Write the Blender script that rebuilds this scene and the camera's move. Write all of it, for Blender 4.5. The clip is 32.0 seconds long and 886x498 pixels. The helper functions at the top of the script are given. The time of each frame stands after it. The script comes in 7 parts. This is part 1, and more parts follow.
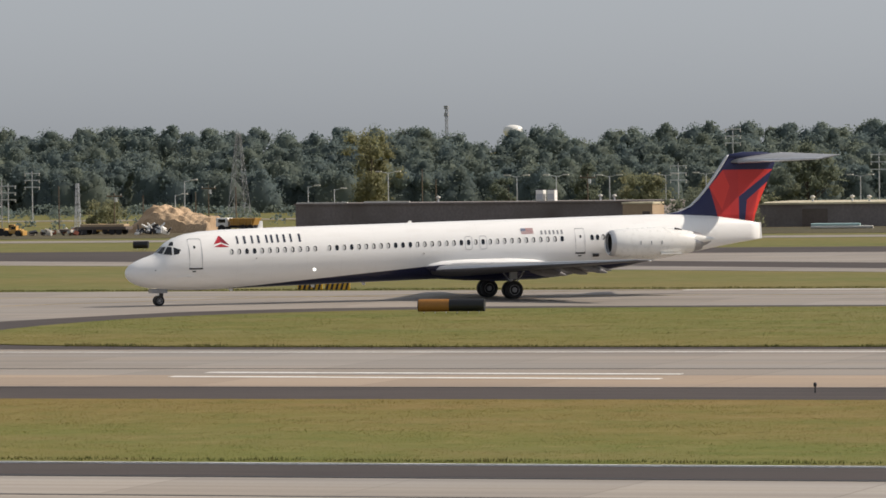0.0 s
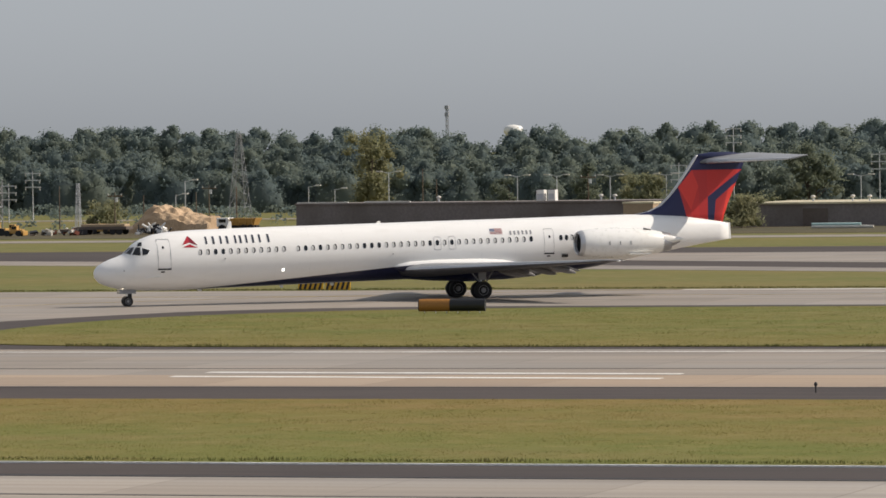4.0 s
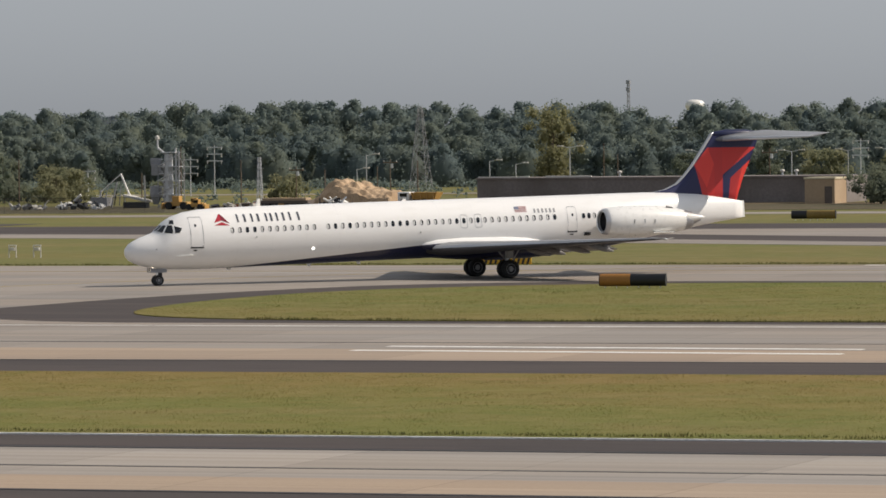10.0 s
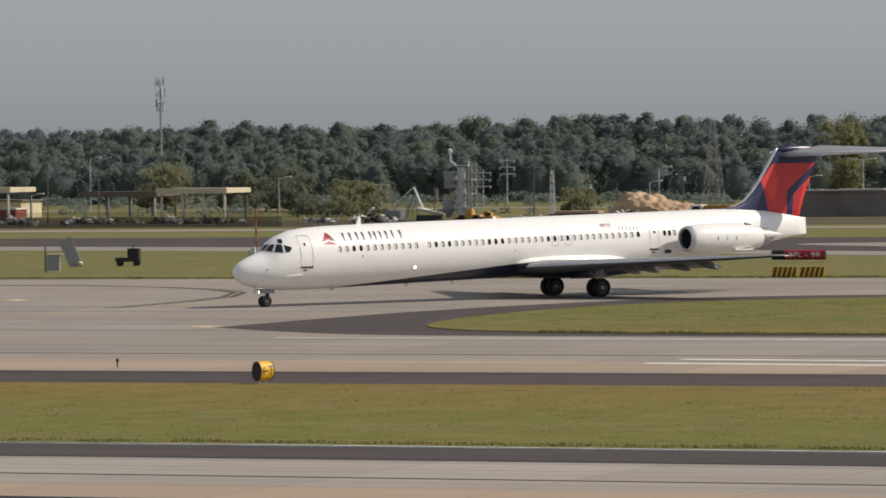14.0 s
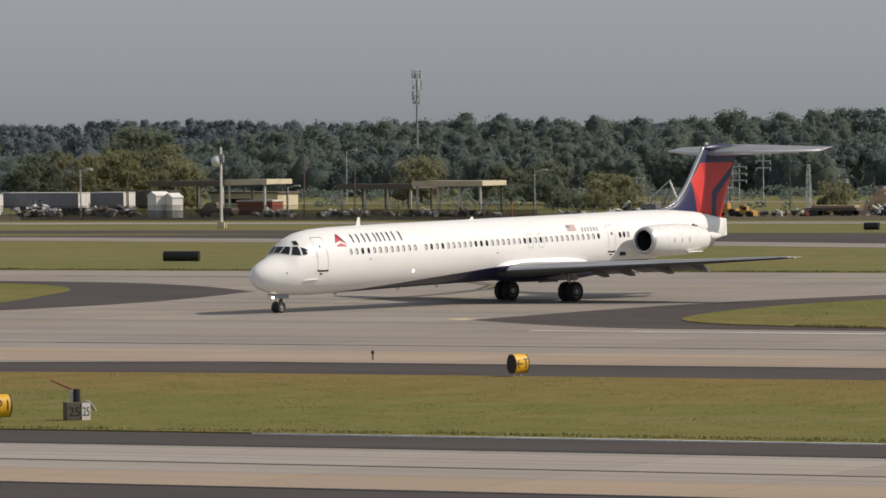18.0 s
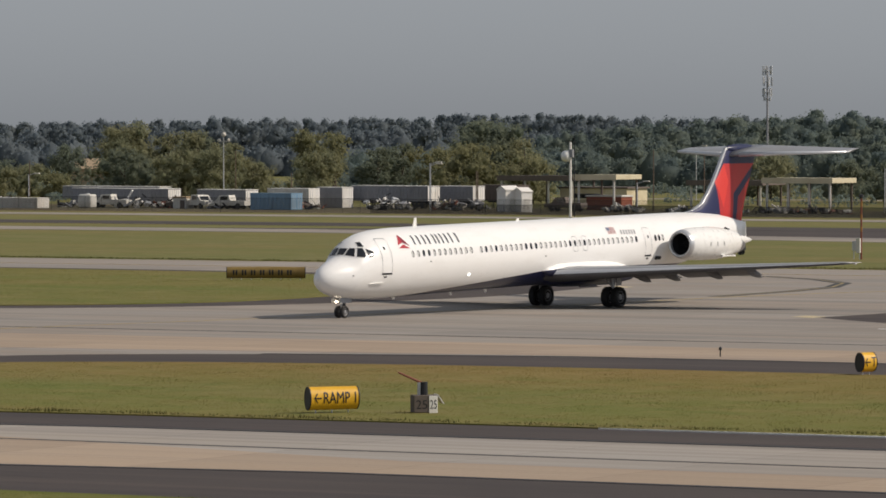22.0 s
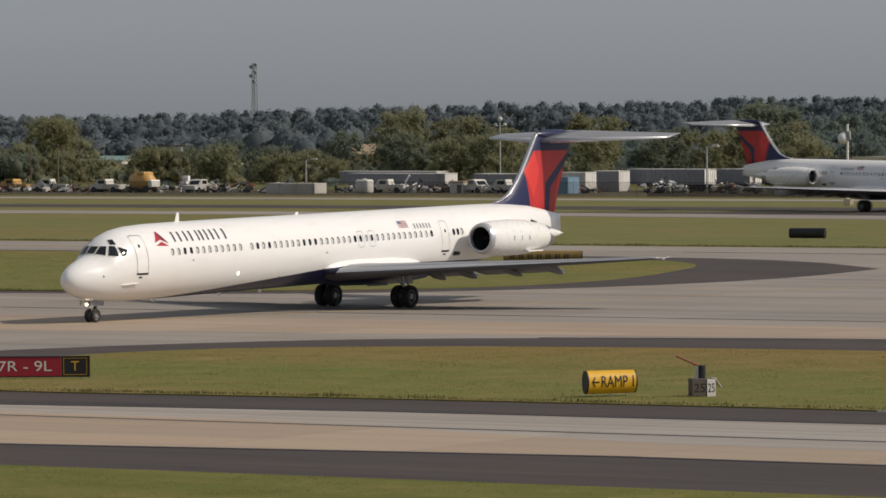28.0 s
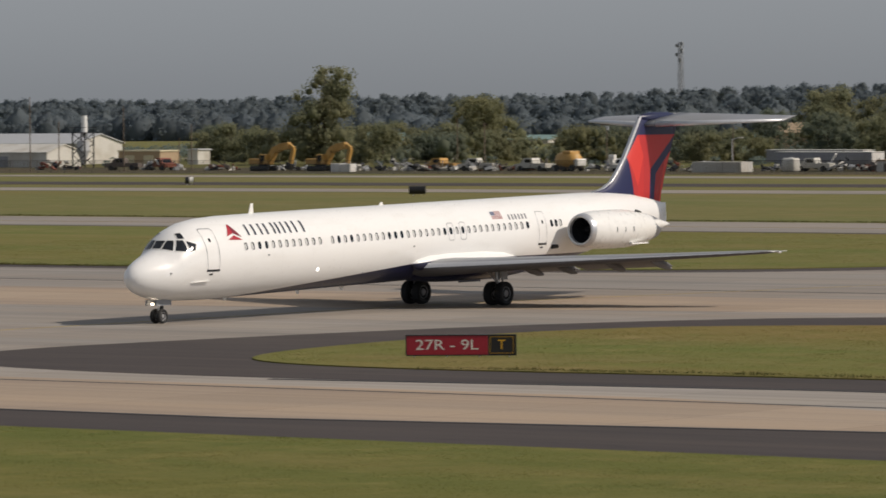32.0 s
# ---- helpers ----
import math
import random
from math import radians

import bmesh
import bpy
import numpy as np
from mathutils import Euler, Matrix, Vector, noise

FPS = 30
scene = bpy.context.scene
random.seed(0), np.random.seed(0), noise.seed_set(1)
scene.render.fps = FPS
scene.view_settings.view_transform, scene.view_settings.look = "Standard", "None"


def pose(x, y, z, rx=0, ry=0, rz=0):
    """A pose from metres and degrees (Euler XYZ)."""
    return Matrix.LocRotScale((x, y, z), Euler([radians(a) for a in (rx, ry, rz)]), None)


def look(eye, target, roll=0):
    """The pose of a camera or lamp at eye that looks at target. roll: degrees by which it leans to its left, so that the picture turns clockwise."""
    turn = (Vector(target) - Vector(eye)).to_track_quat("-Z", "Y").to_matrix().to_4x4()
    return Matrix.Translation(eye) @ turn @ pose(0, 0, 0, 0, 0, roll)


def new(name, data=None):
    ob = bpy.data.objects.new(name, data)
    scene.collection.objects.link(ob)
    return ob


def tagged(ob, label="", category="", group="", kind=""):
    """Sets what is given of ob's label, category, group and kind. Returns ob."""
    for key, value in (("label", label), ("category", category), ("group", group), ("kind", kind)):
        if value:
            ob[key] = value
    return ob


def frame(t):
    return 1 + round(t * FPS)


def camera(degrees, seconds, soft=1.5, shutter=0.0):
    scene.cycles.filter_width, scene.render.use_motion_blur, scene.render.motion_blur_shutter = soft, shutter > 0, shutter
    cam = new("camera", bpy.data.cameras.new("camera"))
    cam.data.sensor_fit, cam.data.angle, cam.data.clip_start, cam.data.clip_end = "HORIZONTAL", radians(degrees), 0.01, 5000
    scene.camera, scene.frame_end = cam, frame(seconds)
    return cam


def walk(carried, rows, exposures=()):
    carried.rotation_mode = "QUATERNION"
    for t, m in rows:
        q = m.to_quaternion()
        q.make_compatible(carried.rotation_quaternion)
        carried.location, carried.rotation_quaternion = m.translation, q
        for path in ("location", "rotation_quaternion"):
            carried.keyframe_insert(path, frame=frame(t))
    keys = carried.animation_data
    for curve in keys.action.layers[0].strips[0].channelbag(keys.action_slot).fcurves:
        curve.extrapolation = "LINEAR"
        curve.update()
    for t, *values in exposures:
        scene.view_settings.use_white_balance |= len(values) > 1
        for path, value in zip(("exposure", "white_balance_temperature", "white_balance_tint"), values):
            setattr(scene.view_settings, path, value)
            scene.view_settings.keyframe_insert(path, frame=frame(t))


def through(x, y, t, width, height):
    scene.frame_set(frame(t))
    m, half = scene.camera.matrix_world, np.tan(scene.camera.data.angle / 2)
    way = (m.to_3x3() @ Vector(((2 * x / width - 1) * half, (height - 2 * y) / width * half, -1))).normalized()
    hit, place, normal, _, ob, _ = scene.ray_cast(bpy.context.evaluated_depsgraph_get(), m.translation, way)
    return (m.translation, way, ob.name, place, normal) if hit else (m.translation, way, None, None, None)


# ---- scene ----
EYE = (0.0, 0.0, 10.59)
cam = camera(9.39, 32.0, soft=1.6, shutter=0.35)

# seconds, pan to the left, tilt up and lean to the left, in radians
VIEW = [
    (0.0, 0.31585, -0.02017, -0.0137), (0.5, 0.31588, -0.0202, -0.0137), (1.0, 0.31597, -0.02022, -0.0138), (1.5, 0.31593, -0.02024, -0.0140),
    (2.0, 0.31597, -0.02018, -0.01417), (2.5, 0.31598, -0.02022, -0.01418), (3.0, 0.31599, -0.02028, -0.01420), (3.5, 0.31596, -0.0202, -0.01414),
    (5.5, 0.31601, -0.02021, -0.01404), (6.0, 0.316, -0.02017, -0.0137), (6.5, 0.31604, -0.02022, -0.0136), (7.0, 0.31744, -0.022, -0.01292),
    (7.5, 0.31828, -0.02165, -0.01292), (8.0, 0.31813, -0.021, -0.01261), (8.5, 0.32271, -0.0215, -0.01195), (9.0, 0.34349, -0.02538, -0.01168),
    (9.5, 0.3494, -0.02461, -0.01179), (10.0, 0.34955, -0.02449, -0.01182), (10.5, 0.34921, -0.02411, -0.01182), (11.0, 0.3503, -0.02402, -0.0114),
    (11.5, 0.35136, -0.02366, -0.01211), (12.0, 0.35323, -0.02347, -0.01235), (12.5, 0.3576, -0.02357, -0.01239), (13.0, 0.37469, -0.02285, -0.01209),
    (13.5, 0.39217, -0.02226, -0.01288), (14.0, 0.40377, -0.02141, -0.01327), (14.5, 0.41494, -0.02101, -0.01287), (16.5, 0.43508, -0.02289, -0.01137),
    (17.0, 0.43804, -0.02351, -0.0119), (17.5, 0.44474, -0.02262, -0.01034), (18.0, 0.45114, -0.02214, -0.00956), (18.5, 0.45591, -0.02135, -0.00851),
    (19.0, 0.45879, -0.02079, -0.00861), (19.5, 0.4618, -0.02057, -0.00772), (20.0, 0.46498, -0.01993, -0.00749), (20.5, 0.46167, -0.02, -0.00522),
    (21.0, 0.46196, -0.02011, -0.00356), (21.5, 0.51324, -0.01871, -0.00152), (22.0, 0.51576, -0.0227, -0.0), (22.5, 0.51642, -0.02581, 0.00069),
    (23.0, 0.51875, -0.02707, 0.00086), (23.5, 0.52643, -0.02839, 0.00108), (24.0, 0.52793, -0.02934, 0.00125), (24.5, 0.53486, -0.02998, 0.00079),
    (25.0, 0.54323, -0.02966, -0.00125), (25.5, 0.54981, -0.02787, -0.00359), (27.5, 0.56566, -0.02539, -0.00552), (28.0, 0.56712, -0.02551, -0.00691),
    (28.5, 0.57965, -0.02547, -0.00917), (29.0, 0.60883, -0.02591, -0.00968), (29.5, 0.60954, -0.02732, -0.00937), (30.0, 0.61108, -0.02822, -0.00893),
    (30.5, 0.6144, -0.02869, -0.00953), (31.0, 0.61897, -0.02926, -0.00913), (31.5, 0.63094, -0.02899, -0.0097), (32.0, 0.64615, -0.02881, -0.00927),
]


def aim(pan, tilt, lean):
    way = Vector((-math.sin(pan) * math.cos(tilt), math.cos(pan) * math.cos(tilt), math.sin(tilt)))
    return look(EYE, Vector(EYE) + 100 * way, math.degrees(lean))


walk(cam, [(t, aim(p, e, r)) for t, p, e, r in VIEW], [(0.0, 0.26), (8.0, 0.27), (9.0, 0.22), (14.0, 0.07), (23.0, -0.12), (32.0, -0.22)])

# ---- light: a low hazy sun from the right ----
SUN_AZ, SUN_EL = radians(65), radians(39.5)
world = bpy.data.worlds.new("sky")
scene.world = world
world.use_nodes = True
wn = world.node_tree.nodes
sky = wn.new("ShaderNodeTexSky")
sky.sky_type = "NISHITA"
sky.sun_disc = False
sky.sun_elevation, sky.sun_rotation = SUN_EL, SUN_AZ
sky.dust_density, sky.air_density, sky.ozone_density = 1.0, 1.0, 1.0
wn["Background"].inputs["Strength"].default_value = 0.094
haze = wn.new("ShaderNodeHueSaturation")  # thick haze takes most of the colour out of the sky
haze.inputs["Saturation"].default_value = 0.22
tone = wn.new("ShaderNodeMix")
tone.data_type, tone.blend_type = "RGBA", "MULTIPLY"
tone.inputs[0].default_value = 1.0
tone.inputs[7].default_value = (0.93, 0.985, 1.09, 1)
world.node_tree.links.new(sky.outputs["Color"], haze.inputs["Color"])
world.node_tree.links.new(haze.outputs["Color"], tone.inputs[6])
even = wn.new("ShaderNodeMix")  # evenly lit haze
even.data_type = "RGBA"
even.inputs[0].default_value = 0.4
even.inputs[7].default_value = (3.0, 3.2, 3.5, 1)
world.node_tree.links.new(tone.outputs[2], even.inputs[6])
world.node_tree.links.new(even.outputs[2], wn["Background"].inputs["Color"])
sun = new("sun", bpy.data.lights.new("sun", "SUN"))
sun.data.energy, sun.data.angle, sun.data.color = 3.75, radians(0.8), (1.0, 0.885, 0.76)
sun.matrix_world = look((0, 0, 60), (-math.sin(SUN_AZ) * math.cos(SUN_EL), -math.cos(SUN_AZ) * math.cos(SUN_EL), 60 - math.sin(SUN_EL)))
scene.view_settings.exposure = 0.0


# ---- materials ----
class Nodes:
    """Short-hand for building a node tree."""

    def __init__(self, name):
        self.m = bpy.data.materials.new(name)
        self.m.use_nodes = True
        self.t = self.m.node_tree
        self.b = self.t.nodes["Principled BSDF"]

    def put(self, socket, value):
        if isinstance(value, bpy.types.NodeSocket):
            self.t.links.new(value, socket)
        elif isinstance(value, (tuple, list)) and len(value) == 3 and socket.type == "RGBA":
            socket.default_value = (*value, 1)
        else:
            socket.default_value = value

    def set(self, **values):
        names = {"color": "Base Color", "rough": "Roughness", "metal": "Metallic", "bump": "Normal", "spec": "Specular IOR Level", "coat": "Coat Weight",
                 "glow": "Emission Color", "glow_strength": "Emission Strength", "alpha": "Alpha", "glass": "Transmission Weight"}
        for k, v in values.items():
            self.put(self.b.inputs[names[k]], v)
        return self.m

    def where(self, kind="world"):
        if kind == "world":
            return self.t.nodes.new("ShaderNodeNewGeometry").outputs["Position"]
        return self.t.nodes.new("ShaderNodeTexCoord").outputs["Object"]

    def scaled(self, vec, x, y, z):
        n = self.t.nodes.new("ShaderNodeVectorMath")
        n.operation = "MULTIPLY"
        self.put(n.inputs[0], vec)
        n.inputs[1].default_value = (x, y, z)
        return n.outputs[0]

    def noise(self, vec, scale, detail=3.0, rough=0.55):
        n = self.t.nodes.new("ShaderNodeTexNoise")
        self.put(n.inputs["Vector"], vec)
        n.inputs["Scale"].default_value, n.inputs["Detail"].default_value, n.inputs["Roughness"].default_value = scale, detail, rough
        return n.outputs["Fac"]

    def ramp(self, value, lo, hi):
        n = self.t.nodes.new("ShaderNodeMapRange")
        self.put(n.inputs["Value"], value)
        n.inputs["From Min"].default_value, n.inputs["From Max"].default_value = lo, hi
        return n.outputs["Result"]

    def mix(self, fac, a, b, how="MIX"):
        n = self.t.nodes.new("ShaderNodeMix")
        n.data_type, n.blend_type = "RGBA", how
        self.put(n.inputs[0], fac)
        self.put(n.inputs[6], a)
        self.put(n.inputs[7], b)
        return n.outputs[2]

    def math(self, how, a, b=0.0):
        n = self.t.nodes.new("ShaderNodeMath")
        n.operation = how
        self.put(n.inputs[0], a)
        self.put(n.inputs[1], b)
        return n.outputs[0]

    def xyz(self, vec):
        n = self.t.nodes.new("ShaderNodeSeparateXYZ")
        self.put(n.inputs[0], vec)
        return n.outputs

    def relief(self, height, strength, distance=0.02):
        n = self.t.nodes.new("ShaderNodeBump")
        self.put(n.inputs["Height"], height)
        n.inputs["Strength"].default_value, n.inputs["Distance"].default_value = strength, distance
        return n.outputs[0]

    def island(self):
        return self.t.nodes.new("ShaderNodeNewGeometry").outputs["Random Per Island"]

    def each(self):
        return self.t.nodes.new("ShaderNodeObjectInfo").outputs["Random"]


def paint(name, color, rough=0.5, metal=0.0, vary=0.12, scale=3.0, dirt=0.0, bump=0.0):
    """A painted or plain surface with fine grain and larger soft wear."""
    n = Nodes(name)
    p = n.where("object")
    fine, wide = n.noise(p, scale * 6, 4), n.noise(p, scale * 0.35, 2)
    c = n.mix(n.ramp(fine, 0.3, 0.7), [v * (1 - vary) for v in color], [min(1, v * (1 + vary * 0.6)) for v in color])
    c = n.mix(n.ramp(wide, 0.45, 0.8), c, [v * (1 - dirt) * f for v, f in zip(color, (0.95, 0.9, 0.82))] if dirt else [v * (1 - vary * 0.6) for v in color])
    v = dict(color=c, rough=n.math("ADD", n.math("MULTIPLY", fine, 0.15), rough - 0.07), metal=metal)
    if bump:
        v["bump"] = n.relief(fine, bump)
    return n.set(**v)


def leaf_mat(name, dark, light, other=None, through=0.6, grove=0.11):
    """Thin leaves: a tone for each leaf clump, a second tone from crown to crown."""
    n = Nodes(name)
    p = n.where()
    other = other or [v * f for v, f in zip(light, (1.15, 1.0, 0.8))]
    c = n.mix(n.math("MULTIPLY", n.island(), 0.8), dark, light)
    c = n.mix(n.math("MULTIPLY", n.ramp(n.noise(n.scaled(p, 1.0, 1.0, 0.7), grove, 2), 0.38, 0.66), 0.85), c, other)
    c = n.mix(n.math("MULTIPLY", n.ramp(n.noise(p, 0.6, 3), 0.35, 0.7), 0.25), c, [v * 0.8 for v in dark])
    n.set(color=c, rough=0.85, spec=0.05)
    # thin leaves let part of the light through
    thru = n.t.nodes.new("ShaderNodeBsdfTranslucent")
    n.put(thru.inputs["Color"], c)
    both = n.t.nodes.new("ShaderNodeMixShader")
    both.inputs[0].default_value = through
    n.t.links.new(n.b.outputs[0], both.inputs[1])
    n.t.links.new(thru.outputs[0], both.inputs[2])
    n.t.links.new(both.outputs[0], n.t.nodes["Material Output"].inputs["Surface"])
    return n.m


def grass_mat(name, green, dry, streak=0.5, parched=None, blades=False):
    """Uneven mown grass: green and straw in clumps and wide drifts; blades adds a tone for each blade."""
    n = Nodes(name)
    p = n.where()
    fine = n.noise(n.scaled(p, 1.0, 0.7, 1.0), 1.5, 5, 0.7)
    clump = n.noise(n.scaled(p, 0.55, 0.4, 1.0), 0.8, 4, 0.65)
    patch = n.noise(n.scaled(p, 0.3, 0.8, 1.0), 0.2, 5, 0.65)
    wide = n.noise(n.scaled(p, 0.25, 1.0, 1.0), 0.05, 2)
    c = n.mix(n.math("MULTIPLY", n.ramp(patch, 0.44, 0.72), 0.8), green, dry)
    c = n.mix(n.math("MULTIPLY", n.ramp(wide, 0.4, 0.7), streak), c, [v * f for v, f in zip(dry, (1.15, 0.95, 0.85))])
    if parched:
        # a dry, browner belt between two lines
        far = n.math("ADD", n.xyz(p)[1], n.math("MULTIPLY", n.math("SUBTRACT", n.noise(n.scaled(p, 0.06, 0.5, 1.0), 0.8, 4), 0.5), 26.0))
        c = n.mix(n.math("MULTIPLY", n.ramp(far, *parched), 0.5), c, [v * f for v, f in zip(dry, (1.12, 0.86, 0.8))])
    c = n.mix(n.math("MULTIPLY", n.ramp(clump, 0.52, 0.72), 0.5), c, [v * f for v, f in zip(green, (0.72, 0.8, 0.7))])
    c = n.mix(n.math("MULTIPLY", n.ramp(clump, 0.46, 0.3), 0.4), c, [v * 1.3 for v in dry])
    c = n.mix(n.math("MULTIPLY", n.ramp(fine, 0.62, 0.85), 0.4), c, [v * 1.35 for v in dry])
    if blades:
        c = n.mix(n.math("MULTIPLY", n.ramp(n.island(), 0.5, 1.0), 0.25), c, [v * 1.35 for v in dry])
        n.set(color=c, rough=0.8, spec=0.1)
        thru = n.t.nodes.new("ShaderNodeBsdfTranslucent")
        n.put(thru.inputs["Color"], c)
        both = n.t.nodes.new("ShaderNodeMixShader")
        both.inputs[0].default_value = 0.5
        n.t.links.new(n.b.outputs[0], both.inputs[1])
        n.t.links.new(thru.outputs[0], both.inputs[2])
        n.t.links.new(both.outputs[0], n.t.nodes["Material Output"].inputs["Surface"])
        return n.m
    return n.set(color=c, rough=0.9, spec=0.1, bump=n.relief(fine, 0.7, 0.12))


def concrete_mat(name, pale, stain, tan, slab=7.6):
    """Old slab concrete: joints, rubber-dark traffic lanes and tan staining, with fine grain."""
    n = Nodes(name)
    p = n.where()
    q = n.xyz(p)
    fine = n.noise(p, 5.0, 5, 0.7)
    lane = n.noise(n.scaled(p, 0.012, 0.5, 1), 0.5, 3, 0.6)
    broad = n.noise(n.scaled(p, 0.04, 0.16, 1), 1.0, 4)
    c = n.mix(n.ramp(broad, 0.35, 0.68), pale, tan)
    c = n.mix(n.math("MULTIPLY", n.ramp(lane, 0.48, 0.68), 0.7), c, stain)
    drag = n.noise(n.scaled(p, 0.02, 2.2, 1), 0.6, 4, 0.65)
    c = n.mix(n.math("MULTIPLY", n.ramp(drag, 0.5, 0.72), 0.55), c, stain)
    c = n.mix(n.math("MULTIPLY", n.ramp(drag, 0.46, 0.3), 0.4), c, [v * 1.14 for v in pale])
    c = n.mix(n.math("MULTIPLY", n.ramp(fine, 0.35, 0.75), 0.35), c, [v * 0.75 for v in pale])
    # one tone for each poured slab, and the dark sealed joints between them
    br = n.t.nodes.new("ShaderNodeTexBrick")
    n.put(br.inputs["Vector"], n.scaled(p, 1.0, 1.0, 0.0))
    br.offset = 0.0
    for key, v in (("Scale", 1.0), ("Mortar Size", 0.045), ("Mortar Smooth", 0.2), ("Brick Width", slab), ("Row Height", slab), ("Bias", 0.0)):
        br.inputs[key].default_value = v
    for key, v in (("Color1", 0.90), ("Color2", 1.06), ("Mortar", 0.74)):
        br.inputs[key].default_value = (v, v, v, 1)
    c = n.mix(1.0, c, br.outputs["Color"], "MULTIPLY")
    return n.set(color=c, rough=n.math("ADD", n.math("MULTIPLY", fine, 0.2), 0.65), spec=0.3, bump=n.relief(fine, 0.25, 0.01))


def asphalt_mat(name, base):
    n = Nodes(name)
    p = n.where()
    fine = n.noise(p, 9.0, 4, 0.75)
    wear = n.noise(n.scaled(p, 0.05, 0.2, 1), 1.0, 4)
    crack = n.noise(n.scaled(p, 0.3, 1.4, 1), 0.6, 5)
    dust = n.noise(n.scaled(p, 0.03, 0.9, 1), 0.7, 4, 0.65)
    c = n.mix(n.ramp(wear, 0.35, 0.7), base, [v * f for v, f in zip(base, (1.6, 1.55, 1.45))])
    c = n.mix(n.math("MULTIPLY", n.ramp(dust, 0.5, 0.7), 0.5), c, [v * f for v, f in zip(base, (2.3, 2.1, 1.9))])
    c = n.mix(n.math("MULTIPLY", n.ramp(fine, 0.4, 0.8), 0.5), c, [v * 1.6 for v in base])
    c = n.mix(n.math("MULTIPLY", n.ramp(crack, 0.62, 0.66), 0.4), c, [v * 0.6 for v in base])
    return n.set(color=c, rough=0.82, spec=0.3, bump=n.relief(fine, 0.4, 0.01))


NEAR_G, PARCEL_G, VERGE_G, FAR_G = ((0.142, 0.155, 0.042), (0.215, 0.168, 0.07)), ((0.138, 0.15, 0.042), (0.205, 0.17, 0.07)), ((0.118, 0.132, 0.033), (0.19, 0.16, 0.055)), ((0.14, 0.148, 0.05), (0.205, 0.17, 0.08))
M_grass = grass_mat("airfield_grass", *PARCEL_G, 0.4)
M_near_grass = grass_mat("near_parcel_grass", *NEAR_G, 0.3, (185.0, 206.0))
M_green_grass = grass_mat("verge_grass", *VERGE_G, 0.25)
M_far_grass = grass_mat("far_grass", *FAR_G, 0.35)
M_concrete = concrete_mat("taxiway_concrete", (0.3, 0.275, 0.247), (0.165, 0.15, 0.14), (0.315, 0.262, 0.21))
M_near_concrete = concrete_mat("near_taxiway_concrete", (0.355, 0.325, 0.29), (0.21, 0.19, 0.175), (0.365, 0.315, 0.26))
M_tan_concrete = concrete_mat("tan_concrete", (0.375, 0.295, 0.22), (0.255, 0.205, 0.17), (0.405, 0.305, 0.215))
M_asphalt = asphalt_mat("shoulder_asphalt", (0.044, 0.036, 0.034))
M_mark = paint("white_marking", (0.82, 0.81, 0.78), 0.6, vary=0.25, scale=1.5, dirt=0.25)
M_yellow_mark = paint("yellow_marking", (0.36, 0.27, 0.09), 0.6, vary=0.3, scale=1.5, dirt=0.3)
M_pale_mark = paint("pale_yellow_marking", (0.6, 0.5, 0.3), 0.6, vary=0.3, scale=1.5, dirt=0.2)
M_edge_dark = paint("dark_edge_strip", (0.01, 0.008, 0.008), 0.6, vary=0.4, scale=1)
# Grey of the trailers' long sides, darkened to hold their shade.
M_trailer_side = paint("shaded_trailer_metal", (0.25, 0.255, 0.275), 0.6, vary=0.12, scale=0.6, dirt=0.2)
M_rubber_mark = paint("tyre_rubber_trace", (0.05, 0.048, 0.047), 0.7, vary=0.3)
M_white = paint("gloss_white_paint", (0.82, 0.82, 0.80), 0.28, vary=0.03, scale=0.5, dirt=0.06)
M_navy = paint("navy_paint", (0.012, 0.016, 0.06), 0.3, vary=0.1)
M_red = paint("red_paint", (0.42, 0.02, 0.035), 0.3, vary=0.08)
M_dark_red = paint("dark_red_paint", (0.2, 0.012, 0.028), 0.3, vary=0.08)
M_flag_red = paint("faded_flag_red", (0.4, 0.17, 0.17), 0.4, vary=0.08)
M_flag_blue = paint("faded_flag_blue", (0.16, 0.18, 0.26), 0.4, vary=0.08)
M_grey_metal = paint("bare_grey_metal", (0.6, 0.61, 0.63), 0.32, 0.5, vary=0.1, scale=2)
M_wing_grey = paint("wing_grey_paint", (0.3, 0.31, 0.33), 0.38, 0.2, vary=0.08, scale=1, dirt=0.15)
M_flap = paint("dull_flap_grey", (0.2, 0.2, 0.21), 0.6, vary=0.15, scale=1, dirt=0.2)
# Wing grey darkened further: the underside's shade is in the colour.
M_wing_under = paint("shaded_wing_underside", (0.11, 0.11, 0.12), 0.55, vary=0.15, scale=1, dirt=0.2)
M_steel = paint("worn_steel", (0.35, 0.35, 0.36), 0.4, 0.8, vary=0.15)
M_dark_metal = paint("dark_metal", (0.03, 0.03, 0.034), 0.5, 0.4, vary=0.2)
M_rim = paint("dull_wheel_metal", (0.3, 0.3, 0.31), 0.5, 0.3, vary=0.15)
M_tyre = paint("tyre_rubber", (0.018, 0.018, 0.019), 0.75, vary=0.2)
M_black = paint("black_plastic", (0.012, 0.012, 0.014), 0.45, vary=0.2)
M_line = paint("panel_line_grey", (0.25, 0.26, 0.28), 0.5, vary=0.1)
M_letter = paint("dark_slate_lettering", (0.03, 0.037, 0.06), 0.4, vary=0.1)
M_shade = paint("window_shade_grey", (0.6, 0.6, 0.59), 0.5, vary=0.1)
M_sign_yellow = paint("sign_yellow", (0.72, 0.4, 0.015), 0.5, vary=0.1, scale=2, dirt=0.12)
M_sign_red = paint("sign_red", (0.33, 0.012, 0.03), 0.45, vary=0.1, scale=2)
